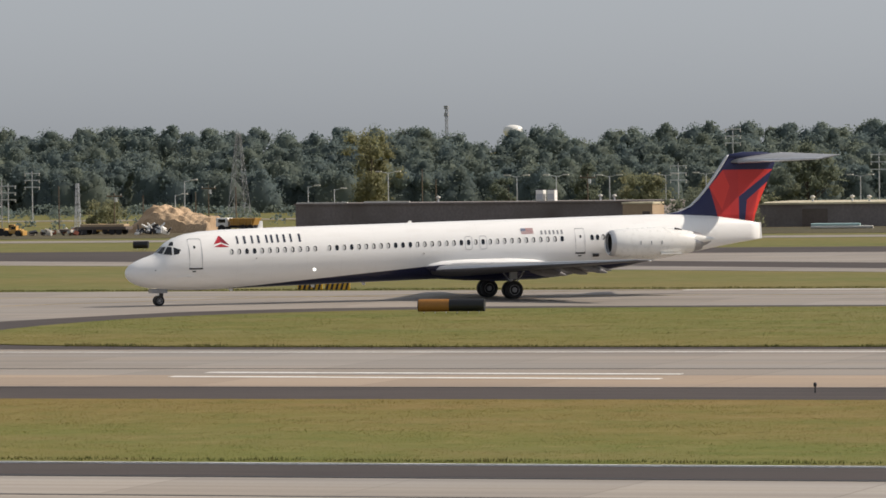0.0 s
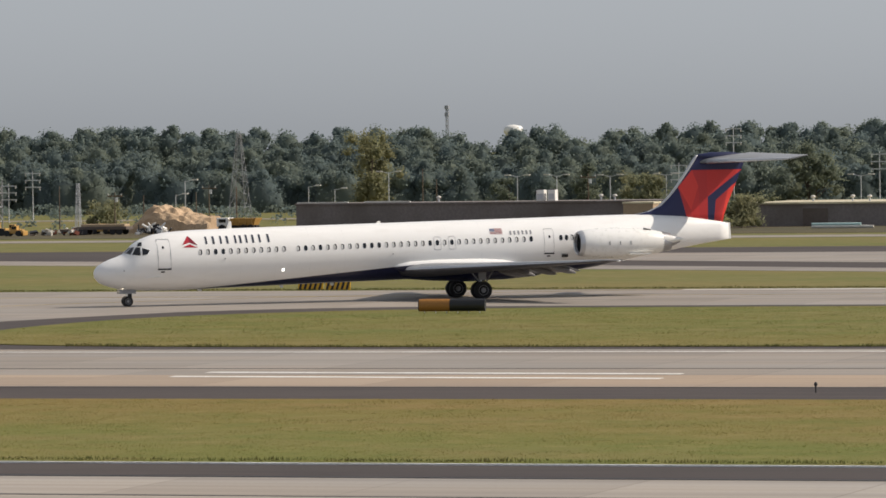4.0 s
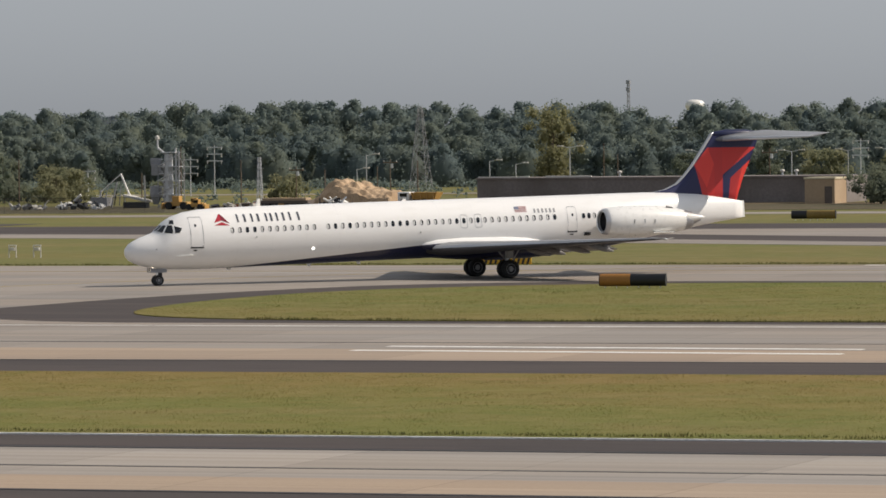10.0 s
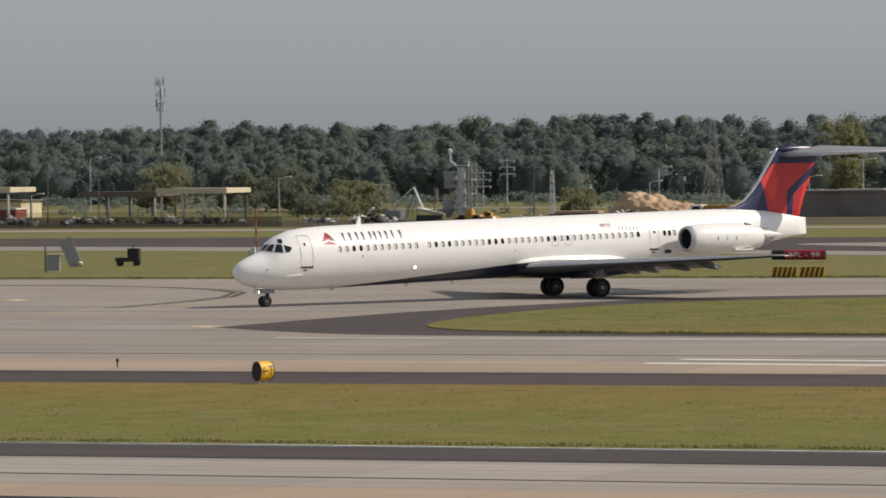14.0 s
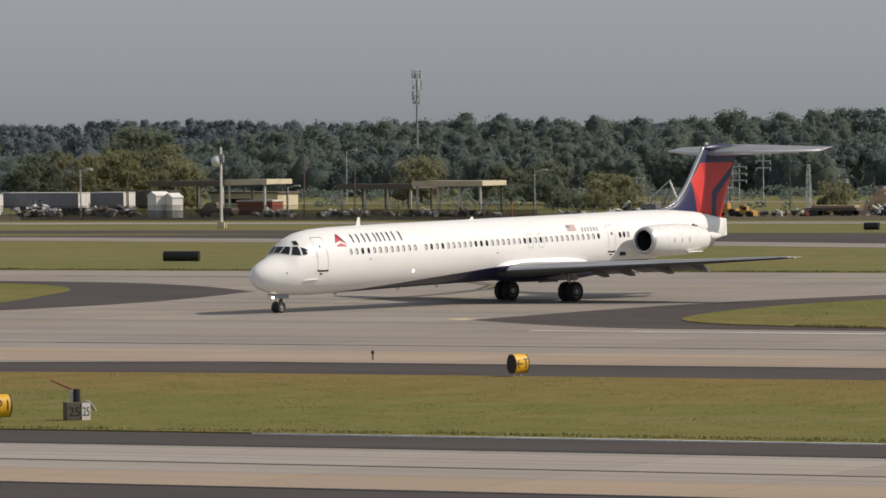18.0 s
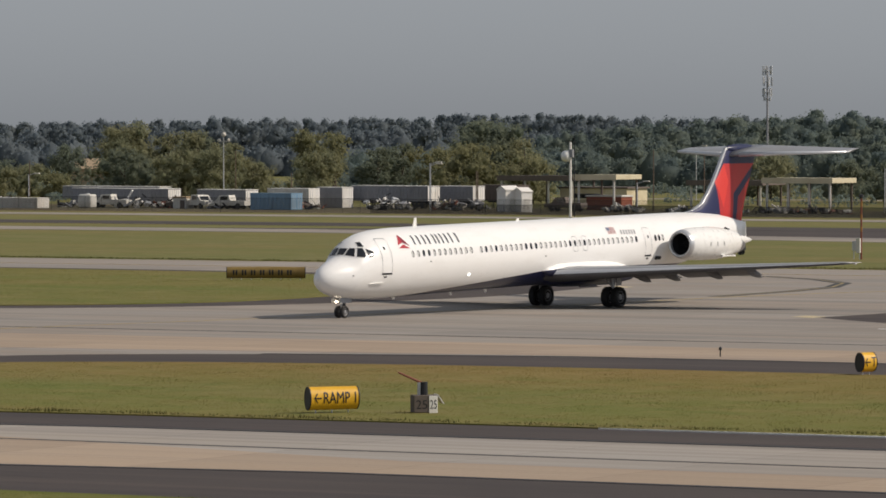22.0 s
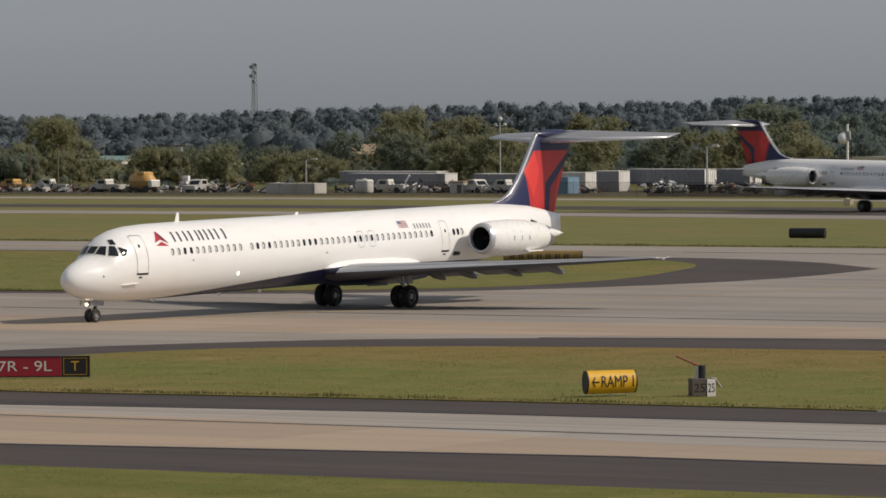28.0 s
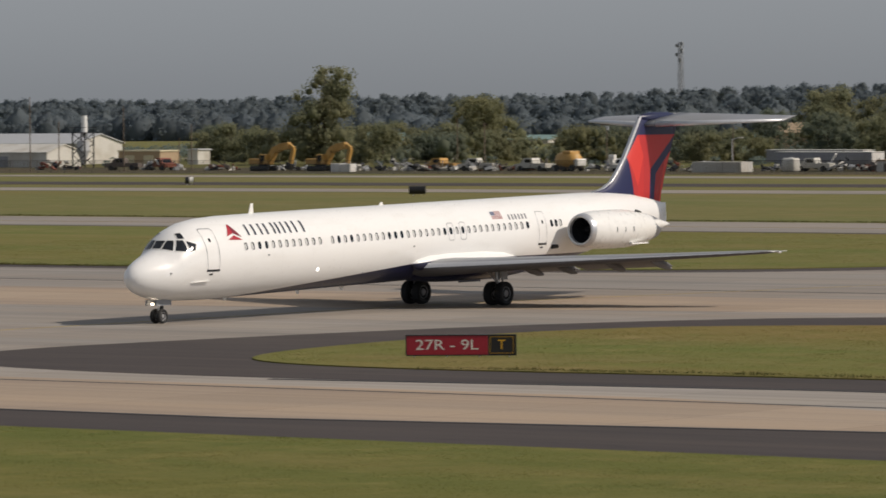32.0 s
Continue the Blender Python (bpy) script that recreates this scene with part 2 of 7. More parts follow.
M_sign_white = paint("sign_white", (0.75, 0.73, 0.68), 0.5, vary=0.1)
# Worn sign yellow, darkened to hold the shade on the long sign's face.
M_sign_dull = paint("worn_shaded_sign_yellow", (0.22, 0.145, 0.035), 0.6, vary=0.3, scale=2, dirt=0.3)
M_end_white = paint("clean_white_metal", (0.82, 0.8, 0.76), 0.5, vary=0.06, scale=1, dirt=0.1)
M_orange = paint("faded_orange", (0.36, 0.16, 0.03), 0.55, vary=0.25, dirt=0.2)
M_rust_red = paint("rust_red_paint", (0.22, 0.06, 0.03), 0.6, vary=0.2)
M_wood = paint("weathered_wood", (0.16, 0.12, 0.085), 0.85, vary=0.3, scale=2, bump=0.3)
# Steel of the far masts, with distance haze put into its grey.
M_pale_steel = paint("haze_pale_steel", (0.3, 0.315, 0.345), 0.6, vary=0.1)
M_galv = paint("galvanised_steel", (0.55, 0.56, 0.57), 0.5, 0.3, vary=0.15)
M_dirty_white = paint("dirty_white_metal", (0.62, 0.6, 0.55), 0.55, vary=0.15, scale=1, dirt=0.25)
M_cream = paint("cream_metal", (0.62, 0.55, 0.38), 0.5, vary=0.1, scale=1, dirt=0.2)
M_trailer_grey = paint("grey_trailer_metal", (0.3, 0.305, 0.32), 0.6, vary=0.15, scale=0.6, dirt=0.2)
M_blue = paint("faded_blue_metal", (0.2, 0.33, 0.46), 0.55, vary=0.15, scale=1, dirt=0.2)
M_machine = paint("machine_yellow", (0.52, 0.3, 0.08), 0.5, vary=0.2, scale=2, dirt=0.25)
M_roof_dark = paint("dark_brown_wall", (0.13, 0.105, 0.09), 0.8, vary=0.15, scale=0.4, dirt=0.2)
M_block = paint("stained_grey_wall", (0.21, 0.185, 0.175), 0.85, vary=0.2, scale=0.5, dirt=0.35)
M_tan = paint("tan_wall", (0.42, 0.31, 0.2), 0.75, vary=0.1, scale=0.5, dirt=0.15)
M_brick_roof = paint("teal_roof", (0.19, 0.29, 0.27), 0.6, vary=0.15, scale=0.2)
M_teal_pale = paint("pale_teal_plastic", (0.42, 0.6, 0.58), 0.5, vary=0.1)
# Blue-grey haze of the distance is put into these two raised leaf colours.
M_leaf = leaf_mat("hazed_woodland_leaves", (0.175, 0.225, 0.225), (0.2, 0.25, 0.235), (0.245, 0.275, 0.205), grove=0.16)
M_leaf_far = leaf_mat("hazed_distant_leaves", (0.2, 0.24, 0.27), (0.21, 0.25, 0.275), (0.225, 0.255, 0.265), grove=0.08)
M_leaf_near = leaf_mat("yard_tree_leaves", (0.255, 0.27, 0.17), (0.3, 0.31, 0.19), (0.32, 0.305, 0.18), grove=0.3)
M_leaf_dark = leaf_mat("dark_tree_leaves", (0.18, 0.215, 0.17), (0.22, 0.25, 0.185), (0.235, 0.25, 0.17), grove=0.3)
M_leaf_dry = leaf_mat("yellowing_leaves", (0.26, 0.255, 0.145), (0.31, 0.295, 0.165), (0.28, 0.285, 0.165), grove=0.3)
M_bark = paint("bark", (0.09, 0.07, 0.055), 0.9, vary=0.3, bump=0.4)
M_earth = paint("clay_heap_earth", (0.5, 0.36, 0.23), 0.9, vary=0.35, scale=0.9, dirt=0.3, bump=0.8)
M_earth_floor = grass_mat("yard_earth", (0.085, 0.08, 0.05), (0.13, 0.11, 0.075))


def lens_mat(name, color, strength):
    n = Nodes(name)
    return n.set(color=(0.8, 0.8, 0.8), rough=0.2, glow=color, glow_strength=strength)


M_lamp = lens_mat("lit_taxi_lamp", (1.0, 0.82, 0.6), 6.0)
M_hull_lamp = lens_mat("lit_hull_lamp", (1.0, 0.97, 0.9), 2.5)
M_reflect = Nodes("bright_lamp_glass").set(color=(0.85, 0.85, 0.82), rough=0.08, metal=0.6)
M_glass = Nodes("dark_window_glass").set(color=(0.012, 0.014, 0.018), rough=0.06, spec=0.6)


# ---- mesh helpers ----
def link(name, verts, faces, material, parent=None, label="", smooth=False):
    """One mesh object from plain geometry; material may be one or a list with (faces, index) pairs set later."""
    me = bpy.data.meshes.new(name)
    me.from_pydata([tuple(v) for v in verts], [], [tuple(f) for f in faces])
    me.materials.append(material)
    if smooth:
        me.polygons.foreach_set("use_smooth", [True] * len(me.polygons))
    me.update()
    ob = new(name, me)
    if parent is not None:
        ob.parent = parent
    if label:
        ob["label"] = label
    return ob


def part(name, bm, material, parent, label="", smooth=False):
    me = bpy.data.meshes.new(name)
    bmesh.ops.recalc_face_normals(bm, faces=bm.faces)
    bm.to_mesh(me)
    bm.free()
    me.materials.append(material)
    if smooth:
        me.polygons.foreach_set("use_smooth", [True] * len(me.polygons))
    ob = new(name, me)
    if parent is not None:
        ob.parent = parent
    if label:
        ob["label"] = label
    return ob


def box(bm, x0, x1, y0, y1, z0, z1, bevel=0.0, m=None):
    r = bmesh.ops.create_cube(bm, size=1.0)["verts"]
    for v in r:
        v.co = Vector((x0 + (v.co.x + 0.5) * (x1 - x0), y0 + (v.co.y + 0.5) * (y1 - y0), z0 + (v.co.z + 0.5) * (z1 - z0)))
    if bevel:
        es = list({e for v in r for e in v.link_edges})
        r = bmesh.ops.bevel(bm, geom=es, offset=bevel, segments=2, affect="EDGES", profile=0.5)["verts"]
    if m is not None:
        bmesh.ops.transform(bm, matrix=m, verts=list({v for v in r}))
    return bm


def boxed(*a, **k):
    return box(bmesh.new(), *a, **k)


def rod(bm, a, b, r0, r1=None, n=8, caps=True):
    """A tapered round bar from a to b."""
    a, b = Vector(a), Vector(b)
    r1 = r0 if r1 is None else r1
    q = (b - a).to_track_quat("Z", "Y").to_matrix()
    rings = []
    for p, r in ((a, r0), (b, r1)):
        rings.append([bm.verts.new(p + q @ Vector((r * math.cos(2 * math.pi * i / n), r * math.sin(2 * math.pi * i / n), 0))) for i in range(n)])
    for i in range(n):
        j = (i + 1) % n
        bm.faces.new((rings[0][i], rings[0][j], rings[1][j], rings[1][i]))
    if caps:
        bm.faces.new(rings[0][::-1])
        bm.faces.new(rings[1])
    return bm


def lathe(bm, profile, axis="x", n=28, at=(0, 0, 0), caps=True):
    """Turns (along, radius) points about an axis."""
    at = Vector(at)
    rings = []
    for s, r in profile:
        ring = []
        for i in range(n):
            a = 2 * math.pi * i / n
            c, d = r * math.cos(a), r * math.sin(a)
            p = {"x": (s, c, d), "y": (c, s, d), "z": (c, d, s)}[axis]
            ring.append(bm.verts.new(at + Vector(p)))
        rings.append(ring)
    for u, v in zip(rings, rings[1:]):
        for i in range(n):
            j = (i + 1) % n
            bm.faces.new((u[i], u[j], v[j], v[i]))
    if caps:
        bm.faces.new(rings[0][::-1])
        bm.faces.new(rings[-1])
    return bm


def thing(name, label, category, at=None, group="", kind=""):
    ob = new(name)
    if at is not None:
        ob.matrix_world = at
        ob.matrix_basis = at
    return tagged(ob, label, category, group, kind)


def prism(name, outline, z0, z1, material, parent=None, **k):
    """An upright slab from a plan outline."""
    bm = bmesh.new()
    lo = [bm.verts.new((x, y, z0)) for x, y in outline]
    hi = [bm.verts.new((x, y, z1)) for x, y in outline]
    bm.faces.new(hi)
    bm.faces.new(lo[::-1])
    for i in range(len(lo)):
        j = (i + 1) % len(lo)
        bm.faces.new((lo[i], lo[j], hi[j], hi[i]))
    return part(name, bm, material, parent, **k)


def smooth_outline(points, rounds=3):
    """Rounds the corners of a closed outline; a point given as (x, y, 1) stays sharp."""
    pts = [(p[0], p[1], p[2] if len(p) > 2 else 0) for p in points]
    for _ in range(rounds):
        out = []
        for i, p in enumerate(pts):
            a, b = pts[i - 1], pts[(i + 1) % len(pts)]
            if p[2]:
                out.append(p)
            else:
                out.append(((3 * p[0] + a[0]) / 4, (3 * p[1] + a[1]) / 4, 0))
                out.append(((3 * p[0] + b[0]) / 4, (3 * p[1] + b[1]) / 4, 0))
        pts = out
    return [(p[0], p[1]) for p in pts]


# ---- ground: one sheet of grass, with the pavements on it ----
ground = tagged(prism("ground", [(-3500, -400), (1500, -400), (1500, 4200), (-3500, 4200)], -1.0, 0.0, M_far_grass), "wide flat airfield grass reaching the horizon", "ground", kind="structure")


def sheet(name, outline, z, material, label, category):
    return tagged(prism(name, outline, -0.2, z, material), label, category, kind="structure")


FAR = -1500
sheet("pavement", [(FAR, 131), (400, 131), (400, 159), (FAR, 159)], 0.02, M_near_concrete, "pale worn concrete of the near taxiway", "pavement")
sheet("pavement", [(FAR, 159), (400, 159), (400, 361), (FAR, 361)], 0.02, M_concrete, "worn pale concrete taxiways with tan stains and tyre marks", "pavement")
sheet("tan_strip", [(FAR, 204), (-190, 206), (-120, 219), (400, 219), (400, 230.5), (-120, 230.5), (-200, 227), (FAR, 226)], 0.0225, M_tan_concrete, "tan-stained older concrete along the taxiway", "pavement")
sheet("tan_strip", [(FAR, 136.5), (-112, 136.5), (-85, 141), (400, 141), (400, 147), (-85, 147.5), (-106, 153), (FAR, 155)], 0.0225, M_tan_concrete, "tan-stained older concrete along the near taxiway", "pavement")
sheet("far_taxi_strip", [(FAR, 494), (-230, 494), (-230, 510), (FAR, 510)], 0.018, M_asphalt, "narrow dark asphalt strip beyond the runway", "pavement")
sheet("shoulder_south", [(FAR, 128.4), (400, 128.4), (400, 141.3), (-84, 141.3), (-97, 139.3), (-112, 136.8), (FAR, 136.8)], 0.024, M_asphalt, "dark asphalt shoulder along the near taxiway", "shoulder")
J_EDGE = [(400, 219.3, 1), (-90, 219.3), (-118, 218.5), (-136, 212), (-143, 203), (-147, 192), (-149.5, 180), (-151, 169), (-147, 161), (-139, 157.5), (-126, 156.6), (-104, 159.6), (-80, 160.5), (400, 160.5, 1)]
J_GRASS = [(400, 208.5, 1), (-100, 208.5), (-124, 206), (-135, 201), (-139.5, 195), (-140.5, 183), (-138.5, 171), (-134.5, 165.5), (-125, 163.8), (-110, 165.8), (-80, 167), (400, 167, 1)]
R_EDGE = [(400, 326, 1), (-90, 326), (-108, 325.5), (-119.5, 320), (-124.5, 308), (-127.5, 296), (-128.6, 283), (-129, 269.6, 1), (-119, 261), (-108, 258.3), (400, 256.7, 1)]
R_GRASS = [(400, 323, 1), (-90, 322.5), (-107, 319), (-116, 311), (-119.8, 302), (-120.5, 288), (-118.5, 274), (-114.5, 267), (-107, 263), (-90, 261), (400, 260, 1)]
L_EDGE = [(FAR, 337, 1), (-250, 337), (-200, 336), (-181, 331), (-166.5, 315, 1), (-162.8, 297), (-163.2, 285), (-166, 273), (-173.5, 262), (-187, 255.5), (-220, 252), (-300, 251.5), (FAR, 252, 1)]
L_GRASS = [(FAR, 334, 1), (-260, 334), (-205, 332.5), (-190, 327), (-181.5, 318), (-177, 306), (-173, 295), (-170.8, 284), (-171.5, 273), (-178, 264), (-190, 258.5), (-220, 255), (FAR, 254.5, 1)]
for edge, green, what in ((J_EDGE, J_GRASS, "near"), (R_EDGE, R_GRASS, "middle"), (L_EDGE, L_GRASS, "far")):
    sheet("shoulder_" + what, smooth_outline(edge), 0.025, M_asphalt, "dark asphalt shoulder curving round a grass parcel", "shoulder")
    sheet("grass_parcel_" + what, smooth_outline(green), 0.075, M_near_grass if what == "near" else M_grass, "mown green and straw-coloured grass parcel", "grass")
sheet("grass_verge", [(FAR, 60), (400, 60), (400, 129.5), (FAR, 129.5)], 0.06, M_green_grass, "mown fresh green grass verge", "grass")
sheet("runway", smooth_outline([(FAR, 458, 1), (-300, 462), (-276, 462), (-206, 448.5), (-170, 437), (-128, 419), (-98, 405), (-60, 386), (100, 310, 1), (100, 322, 1), (-60, 396), (-98, 414.5), (-128, 430), (-170, 450), (-206, 463), (-276, 476), (-300, 477), (FAR, 474, 1)]), 0.02, M_concrete, "pale concrete runway edge bending nearer in the distance", "runway")
sheet("runway_shoulder", smooth_outline([(-300, 478, 1), (-276, 476), (-206, 463), (-170, 450), (-128, 430), (-98, 414.5), (-60, 396), (100, 322, 1), (100, 497, 1), (-200, 497), (-250, 494)]), 0.016, M_asphalt, "dark asphalt runway shoulder", "shoulder")
sheet("runway_turn_pad", smooth_outline([(-168, 466), (-128, 445), (-98, 431), (-60, 413), (100, 340, 1), (100, 478, 1), (-98, 472), (-130, 474), (-160, 474)]), 0.019, M_concrete, "dull tan concrete turning pad beside the runway", "runway")
sheet("perimeter_road", [(FAR, 543), (400, 543), (400, 554), (FAR, 554)], 0.02, M_concrete, "pale concrete perimeter road beyond the runway", "road")
sheet("far_road", [(FAR, 697), (-150, 697), (-150, 705), (FAR, 705)], 0.03, M_concrete, "pale service road at the foot of the woods", "road")
sheet("yard", [(FAR, 566), (400, 566), (400, 612), (FAR, 612)], 0.03, M_earth_floor, "bare brownish earth of the storage yards", "ground")


def stripe(name, outline, material, label, z=0.032):
    return tagged(prism(name, outline, 0.01, z, material), label, "marking", kind="structure")


stripe("edge_line", [(-119, 255.9), (-100, 255.4), (400, 255.2), (400, 256.2), (-100, 255.9), (-119, 256.3)], M_mark, "white painted taxiway edge line")
stripe("edge_line", [(-88, 166.2), (-76, 166.35), (400, 166.75), (400, 167.0), (-76, 166.55), (-88, 166.28)], M_mark, "white painted taxiway edge line", 0.078)
stripe("edge_line", [(-100, 358.9), (400, 358.9), (400, 359.8), (-100, 359.8)], M_mark, "white painted taxiway edge line")


# ---- the aircraft: x runs aft from the nose, y to starboard, z up from the ground ----
# station, crown height, keel height, half width
HULL = [(0.0, 2.2, 2.1, 0.05), (0.08, 2.44, 1.87, 0.27), (0.3, 2.7, 1.62, 0.49), (0.65, 2.9, 1.43, 0.71), (1.1, 3.1, 1.28, 0.92), (1.6, 3.27, 1.16, 1.12),
        (2.0, 3.42, 1.1, 1.26), (2.3, 3.7, 1.07, 1.36), (2.7, 4.1, 1.04, 1.44), (3.2, 4.39, 1.02, 1.52), (4.0, 4.66, 1.0, 1.6), (5.0, 4.81, 0.99, 1.65), (6.5, 4.9, 1.02, 1.67),
        (9.0, 4.96, 1.08, 1.68), (13.0, 5.03, 1.18, 1.68), (18.0, 5.1, 1.29, 1.68), (23.0, 5.18, 1.4, 1.68), (28.0, 5.25, 1.47, 1.68), (31.0, 5.3, 1.52, 1.67), (33.0, 5.33, 1.66, 1.64),
        (35.0, 5.36, 1.95, 1.55), (37.0, 5.38, 2.35, 1.38), (39.0, 5.36, 2.68, 1.12), (41.0, 5.25, 3.05, 0.78), (42.6, 5.02, 3.32, 0.48), (43.8, 4.82, 3.5, 0.22), (44.5, 4.7, 3.6, 0.09)]


def hull_at(x):
    for a, b in zip(HULL, HULL[1:]):
        if x <= b[0]:
            f = (x - a[0]) / (b[0] - a[0])
            return [u + f * (v - u) for u, v in zip(a[1:], b[1:])]
    return HULL[-1][1:]


def skin(x, z, side, off=0.012):
    """The place on the hull's side at a station and height; side -1 is port."""
    top, keel, w = hull_at(x)
    zc, h = (top + keel) / 2, (top - keel) / 2
    c = max(-0.999, min(0.999, (z - zc) / h))
    s = math.sqrt(1 - c * c)
    nrm = Vector((0, s / w, c / h)).normalized()
    return Vector((x, side * (s * w + nrm.y * off), z + nrm.z * off))


def skin_turn(x, deg, side, off=0.012):
    """The place on the hull at a station and an angle from the crown."""
    top, keel, w = hull_at(x)
    zc, h = (top + keel) / 2, (top - keel) / 2
    a = radians(deg)
    return Vector((x, side * math.sin(a) * (w + off), zc + math.cos(a) * (h + off)))


def patch(bm, p00, p10, p11, p01, fn, nu=5, nv=5):
    """A patch between four corners in the hull's own coordinates, laid on the skin."""
    g = []
    for j in range(nv + 1):
        v = j / nv
        row = []
        for i in range(nu + 1):
            u = i / nu
            q = [(1 - u) * (1 - v) * a + u * (1 - v) * b + u * v * c + (1 - u) * v * d for a, b, c, d in zip(p00, p10, p11, p01)]
            row.append(bm.verts.new(fn(*q)))
        g.append(row)
    for j in range(nv):
        for i in range(nu):
            bm.faces.new((g[j][i], g[j][i + 1], g[j + 1][i + 1], g[j + 1][i]))
    return bm


def outline_strip(bm, pts, width, fn):
    """A thin closed line round an outline on the skin."""
    n = len(pts)
    cx, cz = sum(p[0] for p in pts) / n, sum(p[1] for p in pts) / n
    a = [bm.verts.new(fn(*p)) for p in pts]
    b = []
    for x, z in pts:
        d = math.hypot(x - cx, z - cz)
        b.append(bm.verts.new(fn(x + (cx - x) * width / d, z + (cz - z) * width / d)))
    for i in range(n):
        j = (i + 1) % n
        bm.faces.new((a[i], a[j], b[j], b[i]))
    return bm


def rounded(x0, x1, z0, z1, r, n=4):
    out = []
    for cx, cz, a0 in ((x1 - r, z1 - r, 0), (x0 + r, z1 - r, 90), (x0 + r, z0 + r, 180), (x1 - r, z0 + r, 270)):
        for i in range(n + 1):
            a = radians(a0 + 90 * i / n)
            out.append((cx + r * math.cos(a), cz + r * math.sin(a)))
    # extra points on the long upright sides, so that the line follows the curve
    full = []
    for i, p in enumerate(out):
        q = out[(i + 1) % len(out)]
        full.append(p)
        if abs(p[1] - q[1]) > 0.3:
            full += [(p[0] + (q[0] - p[0]) * k / 6, p[1] + (q[1] - p[1]) * k / 6) for k in range(1, 6)]
    return full


def hull_mat():
    """White above, navy below a straight line that climbs aft; faint panel joints and streaks of dirt."""
    n = Nodes("hull_paint")
    p = n.where("object")
    q = n.xyz(p)
    line = n.math("MINIMUM", n.math("ADD", n.math("MULTIPLY", q[0], 0.088), 0.46), 2.36)
    above = n.ramp(n.math("SUBTRACT", q[2], line), -0.008, 0.008)
    dirt = n.noise(n.scaled(p, 0.35, 2, 1.2), 1.4, 4)
    fine = n.noise(p, 9, 3)
    white = n.mix(n.math("MULTIPLY", n.ramp(dirt, 0.5, 0.85), 0.35), (0.86, 0.855, 0.84), (0.68, 0.66, 0.62))
    joint = n.math("LESS_THAN", n.math("FRACT", n.math("MULTIPLY", q[0], 0.42)), 0.006)
    white = n.mix(n.math("MULTIPLY", joint, 0.16), white, (0.4, 0.4, 0.42))
    c = n.mix(above, (0.012, 0.014, 0.045), white)
    return n.set(color=c, rough=n.math("ADD", n.math("MULTIPLY", fine, 0.1), 0.24), coat=0.25)


def fin_mat():
    """Navy fin with folded red panels."""
    n = Nodes("fin_paint")
    q = n.xyz(n.where("object"))

    def inside(*pts):
        keep = None
        area = sum(a[0] * b[1] - b[0] * a[1] for a, b in zip(pts, pts[1:] + pts[:1]))
        for a, b in zip(pts, pts[1:] + pts[:1]):
            ex, ez = b[0] - a[0], b[1] - a[1]
            k = (1 if area > 0 else -1) / math.hypot(ex, ez)
            # signed distance to the edge, positive within
            d = n.math("ADD", n.math("ADD", n.math("MULTIPLY", q[0], -ez * k), n.math("MULTIPLY", q[2], ex * k)), (ez * a[0] - ex * a[1]) * k)
            keep = d if keep is None else n.math("MINIMUM", keep, d)
        return n.ramp(keep, -0.01, 0.01)

    navy = (0.012, 0.016, 0.075)
    c = n.mix(inside((41.85, 8.3), (40.85, 7.15), (41.57, 4.6), (43.02, 4.6), (42.95, 8.3)), navy, (0.5, 0.028, 0.03))
    c = n.mix(inside((42.94, 8.3), (42.94, 6.45), (45.55, 8.3)), c, (0.55, 0.03, 0.03))
    c = n.mix(inside((41.85, 8.3), (40.85, 7.15), (41.75, 5.6), (42.3, 7.2)), c, (0.7, 0.045, 0.035))
    c = n.mix(inside((42.3, 7.2), (41.75, 5.6), (41.9, 4.6), (42.4, 4.6)), c, (0.56, 0.03, 0.03))
    c = n.mix(inside((45.75, 7.95), (43.6, 6.25), (43.45, 4.6), (44.6, 4.6)), c, (0.66, 0.045, 0.035))
    c = n.mix(inside((43.6, 6.25), (43.45, 4.6), (43.9, 4.6), (44.5, 6.95)), c, (0.42, 0.022, 0.026))
    fine = n.noise(n.where("object"), 5, 3)
    return n.set(color=c, rough=n.math("ADD", n.math("MULTIPLY", fine, 0.12), 0.4))


M_hull, M_fin = hull_mat(), fin_mat()


def foil(sections, n=10):
    """A wing-like solid through sections (leading point, chord along x, thickness, axis of the thickness)."""
    bm = bmesh.new()
    prof = [(0.0, 0.0), (0.012, 0.18), (0.05, 0.34), (0.14, 0.47), (0.3, 0.5), (0.5, 0.43), (0.72, 0.26), (0.9, 0.1), (1.0, 0.012)]
    loop = prof + [(u, -h) for u, h in prof[-1:0:-1]]
    rings = []
    for lead, chord, thick, axis, *rise in sections:
        up = rise[0] if rise else 0.0
        rings.append([bm.verts.new(Vector(lead) + Vector((u * chord, 0, u * up)) + Vector(axis) * (h * thick)) for u, h in loop])
    for a, b in zip(rings, rings[1:]):
        for i in range(len(loop)):
            j = (i + 1) % len(loop)
            bm.faces.new((a[i], a[j], b[j], b[i]))
    bm.faces.new(rings[0][::-1])
    bm.faces.new(rings[-1])
    return bm


def wheel_mesh(r, w):
    bm = bmesh.new()
    t = w / 2
    lathe(bm, [(-t * 0.55, r * 0.55), (-t * 0.8, r * 0.62), (-t, r * 0.82), (-t * 0.85, r * 0.96), (-t * 0.45, r), (-t * 0.4, r * 0.985), (-t * 0.1, r), (t * 0.1, r), (t * 0.4, r * 0.985), (t * 0.45, r), (t * 0.85, r * 0.96), (t, r * 0.82), (t * 0.8, r * 0.62), (t * 0.55, r * 0.55)], "y", 32)
    return bm


